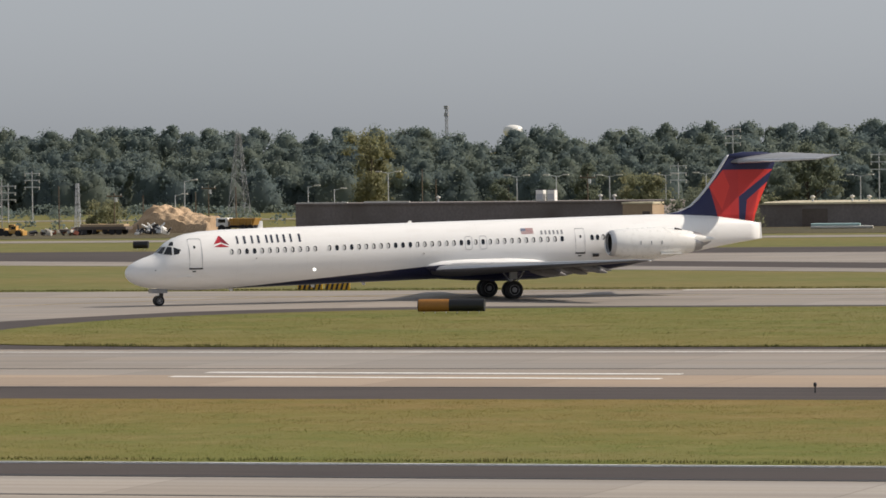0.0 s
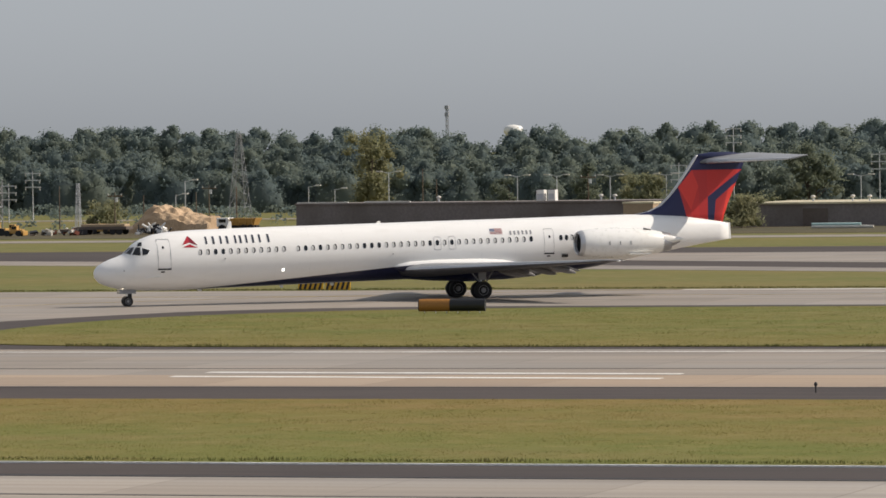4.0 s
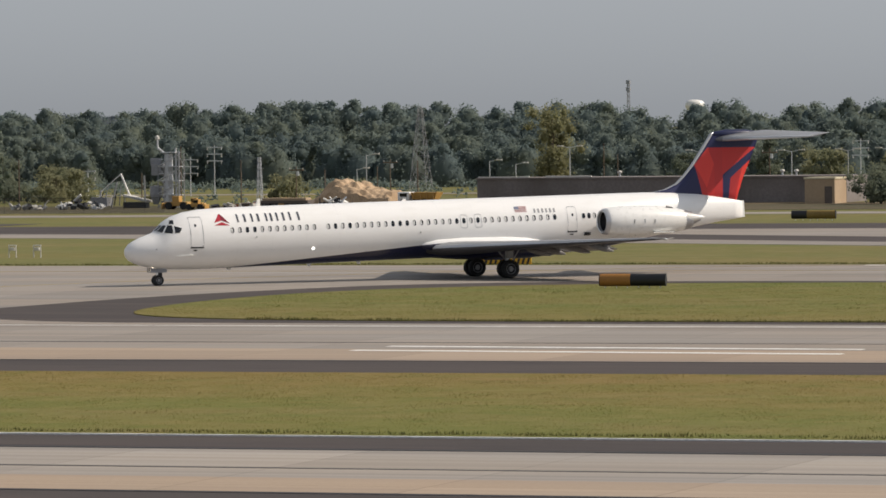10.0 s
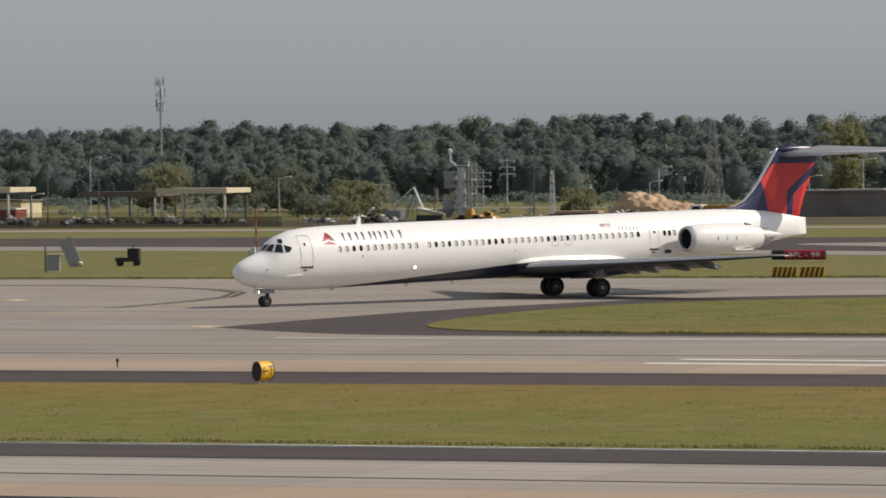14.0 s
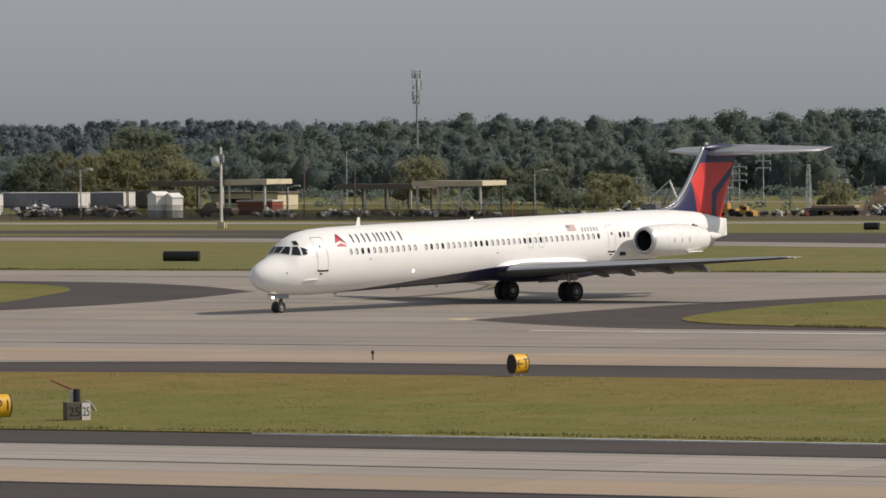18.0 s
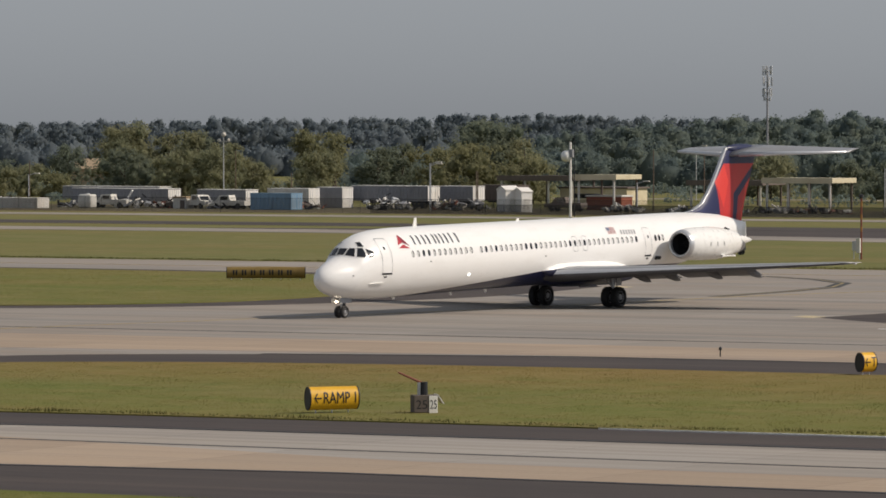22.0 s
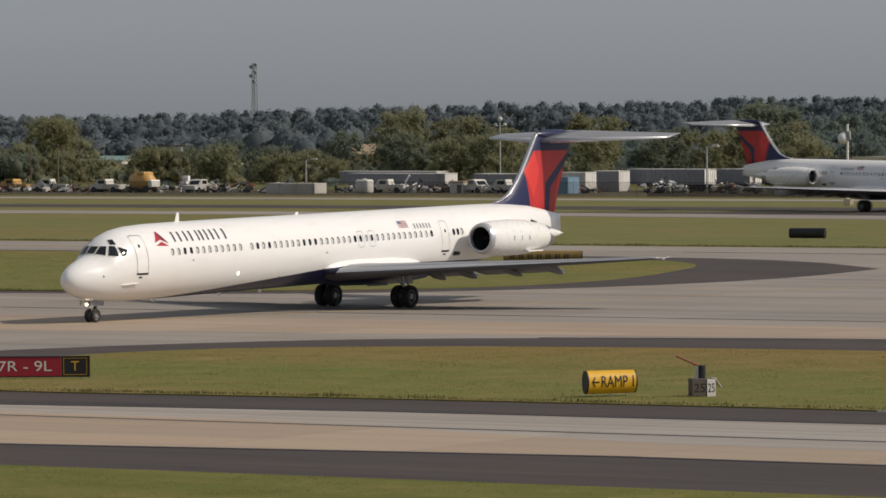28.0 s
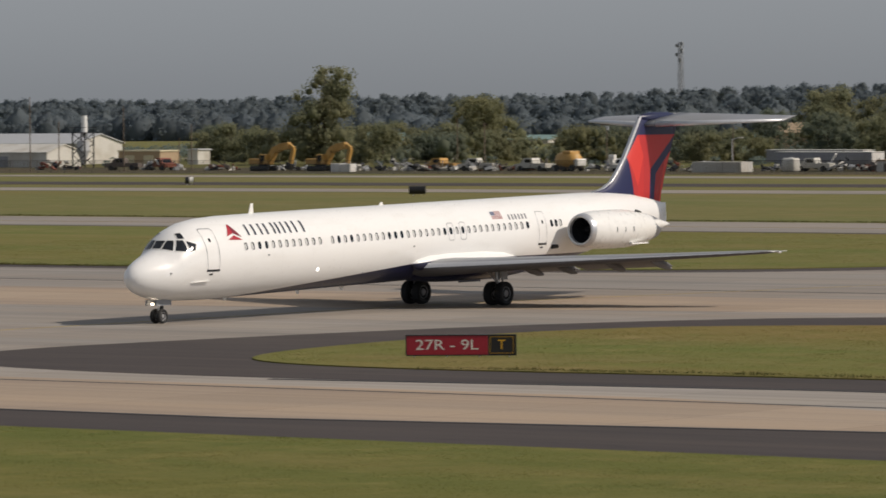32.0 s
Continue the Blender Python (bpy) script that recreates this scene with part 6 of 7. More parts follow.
for k, (x, y, w, h) in enumerate(((-389, 590, 6, 1.1), (-379.5, 589, 6, 1.9), (-375.5, 590, 4, 1.2), (-366, 588, 3, 1.3), (-346.5, 596, 6, 1.8), (-337, 596, 4, 1.6), (-329.5, 588, 4, 1.5), (-262, 592, 5, 1.2),
                                  (-240, 588, 7, 0.9), (-410, 588, 9, 1.4), (-438, 587, 10, 1.2), (-428, 590, 4, 1.5), (-447, 587, 6, 1.2), (-495, 590, 8, 1.3), (-515, 590, 8, 1.4), (-309, 590, 5, 1.0), (-300, 590, 5, 0.9), (-282, 590, 8, 0.8), (-268, 590, 5, 0.7), (-472, 590, 6, 1.0), (-484, 590, 5, 1.1), (-452.5, 589, 7, 1.6), (-458.5, 588, 5, 1.2), (-433.0, 588, 7, 1.1), (-424.5, 589, 5, 1.0), (-415.0, 588, 8, 1.5), (-407.0, 588, 8, 1.6), (-400.0, 588, 6, 1.4), (-394.5, 586, 4, 0.9), (-354.0, 589, 5, 1.2), (-341.5, 590, 5, 1.3), (-322.5, 586, 3, 1.1), (-294.5, 590, 6, 0.9), (-288.0, 590, 5, 0.8), (-228.3, 589, 4, 1.25), (-443.0, 587, 6, 1.0))):
    scrap(x, y, w, h, [[M_dirty_white, M_dark_metal, M_trailer_grey], [M_dark_metal, M_end_white, M_galv], [M_roof_dark, M_dirty_white, M_rust_red, M_dark_metal]][k % 3], ["heap of pale and dark machine parts", "heap of dark and white metal scrap", "mixed heap of rusty, brown and pale parts"][k % 3], k, 34)
for x, y, mt, lab, tn, van in ((-383.2, 588.5, M_dirty_white, "white pickup truck parked in the yard", 8, False), (-370.2, 589, M_dirty_white, "white pickup truck parked by trailers", 160, False), (-364.8, 588, M_dirty_white, "pale parked car by the blue container", 5, False),
                             (-428.0, 588, M_dirty_white, "white pickup truck in the yard", 0, False),(-437.5, 588, M_dirty_white, "white pickup truck among machines", 15, False),
                             (-443.5, 588, M_machine, "yellow service truck among machines", 0, False), (-385.0, 600, M_dirty_white, "white truck cab beside a grey trailer", 180, False), (-317.5, 591, M_roof_dark, "dark truck below the canopy", 0, False),
                             (-500.5, 588, M_roof_dark, "dark brown truck parked in the yard", 20, False), (-495.0, 590, M_rust_red, "red machine parked by the tan building", 160, False), (-412, 587, M_dirty_white, "white pickup truck parked in the yard", 90, False)):
    pickup(x, y, mt, lab, tn, van)


# orange-brown drum machine with a white end, and a white cabinet on the pole beside it
s = thing("drum_machine", "large weathered orange drum machine with a white end plate", "machine", pose(-421.2, 587, 0.03, 0, 0, -12))
part("drum", lathe(bmesh.new(), [(-2.4, 0.5), (-2.0, 1.0), (-0.6, 1.25), (0.9, 1.2), (1.6, 0.8)], "x", 18, (0, 0, 1.45)), M_machine, s, "", True)
part("cradle", boxed(-2.4, 1.8, -0.8, 0.8, 0.4, 0.75, 0.04), M_roof_dark, s)
part("engine_cover", boxed(-0.6, 0.9, -0.9, 0.9, 2.3, 2.75, 0.12), M_machine, s)
part("end_plate", boxed(1.65, 2.3, -0.85, 0.85, 0.7, 1.7, 0.15), M_end_white, s, "bright white end plate")
for px in (-1.9, -0.6, 1.2):
    for py in (-0.8, 0.8):
        part("wheel", lathe(bmesh.new(), [(-0.14, 0.2), (-0.14, 0.45), (0.14, 0.45), (0.14, 0.2)], "y", 14, (px, py, 0.45)), M_tyre, s)
s = thing("pole_cabinet", "white metal cabinet at the foot of a pole", "cabinet", pose(-415.9, 589.3, 0.03))
part("case", boxed(-0.45, 0.45, -0.3, 0.3, 0.0, 2.2, 0.04), M_end_white, s)
part("door", boxed(-0.38, 0.38, -0.33, -0.303, 0.3, 1.9, 0.01), M_dirty_white, s)


def loader(x, y, turn=0, label="yellow wheeled machine parked at the yard's edge", size=0.7):
    s = thing("yellow_machine", label, "machine", pose(x, y, 0.03, 0, 0, turn) @ Matrix.Scale(size, 4), "yellow machines")
    part("chassis", boxed(-1.6, 1.6, -0.7, 0.7, 0.45, 1.0, 0.06), M_machine, s)
    part("cab", boxed(-0.4, 0.6, -0.6, 0.6, 1.0, 1.75, 0.06), M_machine, s)
    part("cab_window", boxed(-0.3, 0.5, -0.62, -0.605, 1.15, 1.65), M_glass, s)
    part("blade", boxed(1.8, 1.95, -1.0, 1.0, 0.1, 0.9, 0.03), M_machine, s)
    part("arm", rod(bmesh.new(), (0.9, 0, 0.8), (1.85, 0, 0.5), 0.1), M_machine, s)
    for px in (-1.1, 1.0):
        for py in (-0.75, 0.75):
            part("wheel", lathe(bmesh.new(), [(-0.15, 0.2), (-0.15, 0.5), (0.15, 0.5), (0.15, 0.2)], "y", 16, (px, py, 0.5)), M_tyre, s)
    return s


loader(-244.0, 585), loader(-248.5, 595, 10), loader(-236.6, 594, 0, "yellow machine beside the clay heap"), loader(-447, 590, 0)


def tipper(x, y, turn, label):
    s = thing("tipper_truck", label, "truck", pose(x, y, 0.03, 0, 0, turn), "yellow machines")
    part("chassis", boxed(-2.4, 2.3, -0.5, 0.5, 0.55, 0.85, 0.03), M_dark_metal, s)
    tub = bmesh.new()
    lo, hi = [(-0.6, -0.9), (2.1, -0.9), (2.1, 0.9), (-0.6, 0.9)], [(-0.8, -1.15), (2.5, -1.15), (2.5, 1.15), (-0.8, 1.15)]
    a, b = [tub.verts.new((u, w, 0.86)) for u, w in lo], [tub.verts.new((u, w, 1.7)) for u, w in hi]
    tub.faces.new(a[::-1])
    tub.faces.new(b)
    for i in range(4):
        tub.faces.new((a[i], a[(i + 1) % 4], b[(i + 1) % 4], b[i]))
    part("tub", tub, M_machine, s, "yellow steel tub")
    for px in (-0.4, 0.4, 1.2, 2.0):
        part("rib", box(bmesh.new(), px - 0.05, px + 0.05, -1.2, -1.0, 0.95, 1.62), M_machine, s)
    part("cab", boxed(-2.5, -1.0, -1.0, 1.0, 0.7, 1.75, 0.1), M_end_white, s, "white cab")
    part("side_window", boxed(-2.2, -1.3, -1.02, -1.003, 1.2, 1.6), M_glass, s)
    for px in (-1.8, 0.9, 1.8):
        for py in (-0.85, 0.85):
            part("wheel", lathe(bmesh.new(), [(-0.16, 0.2), (-0.16, 0.48), (0.16, 0.48), (0.16, 0.2)], "y", 16, (px, py, 0.48)), M_tyre, s)
    return s


tipper(-220.4, 597, 0, "yellow tipper truck with a white cab beside the clay heap"), loader(-247.6, 588, 180, "yellow wheeled machine in the yard", 0.9)
s = thing("flat_trailer", "low brown flat trailer", "trailer", pose(-234.7, 590, 0.03))
part("deck", boxed(-3.2, 3.2, -1.1, 1.1, 0.6, 0.95, 0.03), M_roof_dark, s)
part("load", boxed(-2.6, 2.9, -0.9, 0.9, 0.953, 1.25, 0.05), M_tan, s)
for px in (-2.2, 1.4, 2.3):
    for py in (-0.95, 0.95):
        part("wheel", lathe(bmesh.new(), [(-0.12, 0.15), (-0.12, 0.4), (0.12, 0.4), (0.12, 0.15)], "y", 14, (px, py, 0.4)), M_tyre, s)


def excavator(x, y, reach, label):
    s = thing("excavator", label, "excavator", pose(x, y, 0.03), "excavators")
    for py in (-1.0, 1.0):
        part("track", boxed(-1.7, 1.7, py - 0.28, py + 0.28, 0.0, 0.75, 0.3), M_dark_metal, s)
    part("turntable", rod(bmesh.new(), (0, 0, 0.7), (0, 0, 0.95), 0.8, n=16), M_dark_metal, s)
    part("house", boxed(-1.8, 0.9, -1.2, 1.2, 0.95, 1.75, 0.12), M_machine, s, "yellow engine house")
    part("cab", boxed(0.1, 1.2, -1.2, -0.2, 1.0, 2.35, 0.1), M_machine, s)
    part("cab_window", boxed(0.25, 1.1, -1.215, -1.2, 1.45, 2.2), M_glass, s)
    def beam(name, pts, w, t):
        bm = bmesh.new()
        for (ax, az), (bx, bz) in zip(pts, pts[1:]):
            d = Vector((bx - ax, 0, bz - az))
            box(bm, -0.05, d.length + 0.05, -w / 2, w / 2, -t / 2, t / 2, 0.04, Matrix.Translation((ax, 0, az)) @ Matrix.Rotation(-math.atan2(d.z, d.x), 4, "Y"))
        return part(name, bm, M_machine, s)
    beam("boom", [(0.9, 1.2), (2.0, 2.9), (3.2, 3.35), (reach, 3.55)], 0.8, 0.95)
    beam("stick", [(reach, 3.6), (reach + 0.75, 3.1), (reach + 0.2, 1.1)], 0.5, 0.55)
    for a, b in (((0.9, 1.7), (2.3, 2.6)), ((2.6, 3.5), (reach, 3.95))):
        part("ram", rod(bmesh.new(), (a[0], 0.1, a[1]), (b[0], 0.1, b[1]), 0.08, n=8), M_steel, s)
    part("bucket", box(bmesh.new(), -0.5, 0.45, -0.5, 0.5, -0.5, 0.4, 0.12, pose(reach + 0.05, 0, 0.75, 0, 25, 0)), M_dark_metal, s)
    return s


excavator(-472.3, 585, 4.6, "yellow tracked excavator with a raised arched boom"), excavator(-462.2, 585, 4.5, "yellow tracked excavator with its boom folded down")
s = thing("pallet_tank", "white square tank beside the excavator", "tank", pose(-454.3, 580, 0.03))
part("tank", boxed(-1.7, -0.1, -0.7, 0.7, 0, 1.15, 0.06), M_end_white, s)
part("tank", boxed(0.0, 1.7, -0.7, 0.7, 0, 1.1, 0.06), M_end_white, s)

# sheds at the far end of the yards
house("warehouse", "large white metal warehouse with a pale pitched roof", -590, -555.3, 640, 12, 3.2, M_dirty_white, M_galv, 1.5, over=0.3, turn=4)
house("warehouse", "low white warehouse with a grey roof", -560, -536, 612, 8, 2.2, M_dirty_white, M_dirty_white, 1.2, doors=[(2.0, 2.2, 0, 1.7, M_trailer_grey)], over=0.2)
house("workshop", "low tan workshop with a pale roof edge and doors", -530.4, -522.2, 622, 4.4, 2.25, M_tan, M_cream, doors=[(-2.9, 1.9, 0, 1.7, M_cream), (0.9, 1.9, 0, 1.7, M_cream)], over=0.15)
house("warehouse", "small pale shed behind the workshop", -533.4, -531.4, 642, 3, 2.2, M_dirty_white, M_galv, over=0.2)
s = thing("feed_silo", "white silo on a dark steel frame beside the warehouse", "silo", pose(-523.6, 606, 0.03))
for a in (-1.2, 1.2):
    for b in (-1.0, 1.0):
        part("leg", rod(bmesh.new(), (a, b, 0), (a, b, 5.2), 0.11, n=6), M_dark_metal, s)
bm = bmesh.new()
for z0, z1 in ((0.3, 2.0), (2.0, 3.7), (3.7, 5.2)):
    for b in (-1.0, 1.0):
        rod(bm, (-1.2, b, z0), (1.2, b, z1), 0.06, n=5)
        rod(bm, (1.2, b, z0), (-1.2, b, z1), 0.06, n=5)
part("bracing", bm, M_dark_metal, s)
part("hopper", lathe(bmesh.new(), [(0.5, 0.15), (2.6, 1.0), (4.0, 1.0), (4.2, 0.2)], "z", 14), M_galv, s)
part("stack", rod(bmesh.new(), (0.25, 0, 4.6), (0.25, 0, 7.8), 0.48, 0.46, 14), M_white, s, "bright white stack")
part("platform", boxed(-1.5, 1.5, -1.2, 1.2, 5.2, 5.3), M_dark_metal, s)
part("railing", box(box(bmesh.new(), -1.5, 1.5, -1.2, -1.16, 6.0, 6.06), -1.5, 1.5, 1.16, 1.2, 6.0, 6.06), M_dark_metal, s)
for k, (x0, x1, y) in enumerate(((-705, -655, 905), (-648, -628, 900), (-622, -590, 930), (-760, -720, 960))):
    house("far_roofs", "long low far building with teal and white roof bands", x0, x1, y, 10, 0.8, M_dirty_white, M_brick_roof, 0.9, over=0.3)
house("far_house", "far house with a pale tan pitched roof", -530, -519, 800, 9, 3.0, M_tan, M_tan, 1.8, over=0.4)

# low pale pipes before the dark building
s = thing("pipe_stack", "low stack of pale teal pipes before the dark building", "pipes", pose(-146.1, 592, 0.03))
for k in range(5):
    r = 0.16
    part("pipe", rod(bmesh.new(), (-3.6, 0.34 * (k % 3) + 0.17 * (k // 3), r + 0.29 * (k // 3)), (3.6 - 0.5 * k, 0.34 * (k % 3) + 0.17 * (k // 3), r + 0.29 * (k // 3)), r, n=8), M_teal_pale if k % 2 else M_dirty_white, s)


# ---- trees and woods ----
def leaf_cloud(blobs, per, size, rng, squash=0.8, shell=(0.72, 1.06), fill=0.0):
    """Small leaf clumps, tilted every way, in the outer part of many blobs (x, y, z, rx, rz)."""
    B = np.array(blobs, float)
    count = np.full(len(B), int(per))
    if fill:
        count = np.maximum(8, (per * np.clip(B[:, 3] * B[:, 4] / fill, 0.4, 5.0)).astype(int))
    B = np.repeat(B, count, axis=0)
    n = len(B)
    d = rng.normal(size=(n, 3))
    d /= np.linalg.norm(d, axis=1)[:, None]
    d[:, 2] = np.where(d[:, 2] < -0.5, -d[:, 2], d[:, 2])
    c = B[:, :3] + d * rng.uniform(*shell, n)[:, None] * B[:, [3, 3, 4]]
    c[:, 2] = np.maximum(c[:, 2], 0.05)
    nrm = d * 0.55 + rng.normal(size=(n, 3)) * 0.6
    nrm /= np.linalg.norm(nrm, axis=1)[:, None]
    a = np.cross(nrm, rng.normal(size=(n, 3)))
    a /= np.linalg.norm(a, axis=1)[:, None]
    b = np.cross(nrm, a)
    s = size * rng.uniform(0.55, 1.3, n)[:, None]
    V = np.stack([c + a * s, c + b * s * squash, c - a * s * 0.9, c - b * s * squash], 1).reshape(-1, 3)
    return V, np.arange(4 * n).reshape(-1, 4)


def lumps(blobs, k=0.9, nu=10, nv=7):
    """Solid rounded masses inside the leaf clumps, slightly uneven."""
    u = np.linspace(0, 2 * math.pi, nu, endpoint=False)
    v = np.linspace(0.04, math.pi - 0.04, nv)
    ring = np.array([[math.sin(b) * math.cos(a), math.sin(b) * math.sin(a), math.cos(b)] for b in v for a in u])
    f = np.array([(j * nu + i, (j + 1) * nu + i, (j + 1) * nu + (i + 1) % nu, j * nu + (i + 1) % nu) for j in range(nv - 1) for i in range(nu)])
    r = np.random.default_rng(9)
    V = [np.array([x, y, z]) + ring * r.uniform(0.8, 1.12, (len(ring), 1)) * np.array([rx, rx, rz]) * k for x, y, z, rx, rz in blobs]
    return np.concatenate(V), np.concatenate([f + n * len(ring) for n in range(len(blobs))])


def quick_mesh(name, V, F, material, parent=None, smooth=False):
    me = bpy.data.meshes.new(name)
    me.vertices.add(len(V))
    me.vertices.foreach_set("co", V.astype(np.float32).ravel())
    k = F.shape[1]
    me.loops.add(F.size)
    me.loops.foreach_set("vertex_index", F.astype(np.int32).ravel())
    me.polygons.add(len(F))
    me.polygons.foreach_set("loop_start", np.arange(0, F.size, k, dtype=np.int32))
    me.materials.append(material)
    if smooth:
        me.polygons.foreach_set("use_smooth", [True] * len(F))
    me.update(calc_edges=True)
    ob = new(name, me)
    if parent is not None:
        ob.parent = parent
    return ob


def tree(x, y, h, w, leaves, label, seed, lean=0.0, low=0.12):
    """A tapered trunk with limbs, and an uneven crown of leaf clumps with gaps."""
    rng = np.random.default_rng(seed)
    s = thing("tree", label, "tree", pose(x, y, 0))
    bm = bmesh.new()
    r = 0.035 * h
    rod(bm, (0, 0, 0), (lean * h * 0.3, 0, h * 0.45), r, r * 0.6, 8)
    rod(bm, (lean * h * 0.3, 0, h * 0.45), (lean * h * 0.6, 0, h * 0.88), r * 0.6, r * 0.12, 6)
    blobs = []
    lobes = int(5 + w * h * 0.05)
    for i in range(lobes):
        # each limb carries a lobe, and each lobe is a loose bunch of small masses
        f = low + 0.08 + (0.84 - low) * (i + rng.uniform(0, 1)) / lobes
        a, d = rng.uniform(0, 2 * math.pi), (w / 2) * math.sin(math.pi * min(1, 0.34 + 0.5 * f)) * rng.uniform(0.05, 0.66)
        lx, ly, lz = lean * h * f * 0.6 + d * math.cos(a), d * math.sin(a), f * h
        R = w * rng.uniform(0.2, 0.3) * (1.25 - 0.55 * f)
        z0 = max(0.12 * h, lz - 0.3 * h)
        rod(bm, (lean * z0 * 0.6, 0, z0), (lx, ly, lz), r * 0.35, r * 0.08, 5)
        for q in range(9):
            o = rng.normal(size=3) * R * 0.55
            rb = max(0.3, R * rng.uniform(0.3, 0.55))
            z = min(max(lz + o[2] * 0.85, rb * 0.7), h - rb * 0.6)
            blobs.append((lx + o[0], ly + o[1], z, rb, rb * rng.uniform(0.75, 1.05)))
    part("trunk", bm, M_bark, s)
    V, F = leaf_cloud(blobs, 62, 0.11 + 0.005 * h, rng, shell=(0.55, 1.5))
    inner, shape = lumps(blobs, 0.55, 5, 4)
    quick_mesh("crown", np.concatenate([V, inner]), np.concatenate([F, shape + len(V)]), leaves, s, True)
    return s


GREEN, DARK, DRY = "broad green tree with a ragged crown in the yard", "dark green tree with a dense crown", "tree with a yellowing olive crown"
for k, (x, y, h, w, mt) in enumerate((
        (-235.6, 690, 11.5, 9.0, M_leaf_dry), (-164.7, 650, 9.5, 9.4, M_leaf_dark), (-203.6, 650, 5.4, 5.4, M_leaf_dark), (-196.2, 660, 7.2, 5.4, M_leaf_dark), (-188.1, 660, 5.7, 7.4, M_leaf_near), (-181, 662, 5.2, 7, M_leaf_near),
        (-176.2, 640, 3.4, 8.8, M_leaf_dark), (-168.5, 640, 3.2, 7, M_leaf_near), (-286.6, 640, 3.6, 6.4, M_leaf_near), (-294.0, 640, 5.4, 7.2, M_leaf_dark), (-286.6, 645, 4.1, 6.8, M_leaf_near), (-312.6, 680, 5.9, 9.5, M_leaf_dark),
        (-304.7, 680, 4.1, 7.2, M_leaf_near), (-381.7, 690, 11.0, 13.0, M_leaf_dark), (-372.1, 655, 7.5, 9, M_leaf_dry), (-363.1, 650, 7.9, 11, M_leaf_dry), (-355.5, 652, 6.6, 8, M_leaf_dry), (-367.7, 672, 8.5, 9.1, M_leaf_near),
        (-420.1, 700, 10.0, 8.4, M_leaf_dry), (-427.5, 720, 9.5, 8.1, M_leaf_dry), (-381.9, 655, 7.4, 6.4, M_leaf_dark), (-457.1, 690, 7.7, 8.6, M_leaf_dark), (-454.6, 700, 10.3, 11.0, M_leaf_near), (-448.5, 705, 9.4, 8.0, M_leaf_near),
        (-440.7, 690, 5.2, 7.1, M_leaf_near), (-440.1, 700, 9.5, 8.7, M_leaf_near), (-433.8, 700, 7.8, 5.5, M_leaf_near), (-405, 700, 7.0, 7, M_leaf_dark), (-398.1, 690, 7.9, 6.4, M_leaf_dark), (-393.5, 705, 11.2, 12.0, M_leaf_dark),
        (-450, 660, 4.2, 9.0, M_leaf_near), (-440, 660, 3.4, 7.0, M_leaf_dry), (-463, 662, 3.8, 8.0, M_leaf_near), (-470, 655, 4.4, 8.0, M_leaf_dark), (-566.6, 760, 9.6, 14.8, M_leaf_near), (-463.0, 650, 5.2, 10.0, M_leaf_dry), (-452.0, 650, 5.4, 10.0, M_leaf_near),
        (-441.5, 702, 9.0, 9.2, M_leaf_dark), (-504.9, 640, 14.5, 13.5, M_leaf_near), (-516.4, 640, 4.8, 11.0, M_leaf_near), (-493.8, 640, 6.2, 9.8, M_leaf_near), (-511.6, 690, 9.7, 8.9, M_leaf_dry), (-499.7, 660, 4.2, 12.2, M_leaf_dark),
        (-489.0, 662, 4.6, 9.0, M_leaf_near), (-463.3, 652, 5.0, 8.2, M_leaf_dark), (-454.5, 702, 10.7, 12.4, M_leaf_near), (-557.5, 680, 5.5, 10.7, M_leaf_dark), (-545, 690, 5.0, 10, M_leaf_near), (-433.6, 680, 5.2, 8.8, M_leaf_dark), (-424, 690, 5.8, 8, M_leaf_near),
        (-330, 700, 5.5, 9, M_leaf_dark), (-345, 705, 6.5, 10, M_leaf_near), (-320, 690, 4.5, 8, M_leaf_dark), (-275, 650, 2.6, 5, M_leaf_near), (-262, 660, 3.0, 6, M_leaf_near), (-250, 655, 2.4, 5, M_leaf_near), (-164.5, 598, 4.4, 8.0, M_leaf_dark), (-160.0, 600, 3.6, 6.0, M_leaf_near),
        (-551.1, 668, 4.6, 8.0, M_leaf_near), (-545.8, 668, 5.8, 8.0, M_leaf_near), (-540.6, 668, 5.2, 8.0, M_leaf_near), (-533.7, 668, 4.5, 7.0, M_leaf_dark), (-520.2, 668, 5.4, 9.0, M_leaf_near), (-515.1, 668, 4.4, 8.0, M_leaf_near), (-506.8, 668, 5.0, 9.0, M_leaf_near), (-501.3, 668, 5.6, 8.0, M_leaf_near), (-488.4, 668, 3.4, 8.0, M_leaf_near), (-477.7, 668, 4.6, 9.0, M_leaf_dry), (-470.3, 668, 5.2, 10.0, M_leaf_dark), (-463.0, 668, 6.0, 10.0, M_leaf_dark), (-455.3, 668, 5.2, 10.0, M_leaf_dark), (-449.7, 668, 4.6, 9.0, M_leaf_near), (-432.6, 668, 7.0, 10.0, M_leaf_dark), (-422.8, 668, 6.4, 10.0, M_leaf_near), (-416.0, 668, 7.4, 9.0, M_leaf_near), (-398.8, 668, 6.6, 9.0, M_leaf_near))):
    tree(x, y, h, w, mt, {M_leaf_near: GREEN, M_leaf_dark: DARK, M_leaf_dry: DRY}[mt], 100 + k, low=0.0 if h < 7 else 0.05)


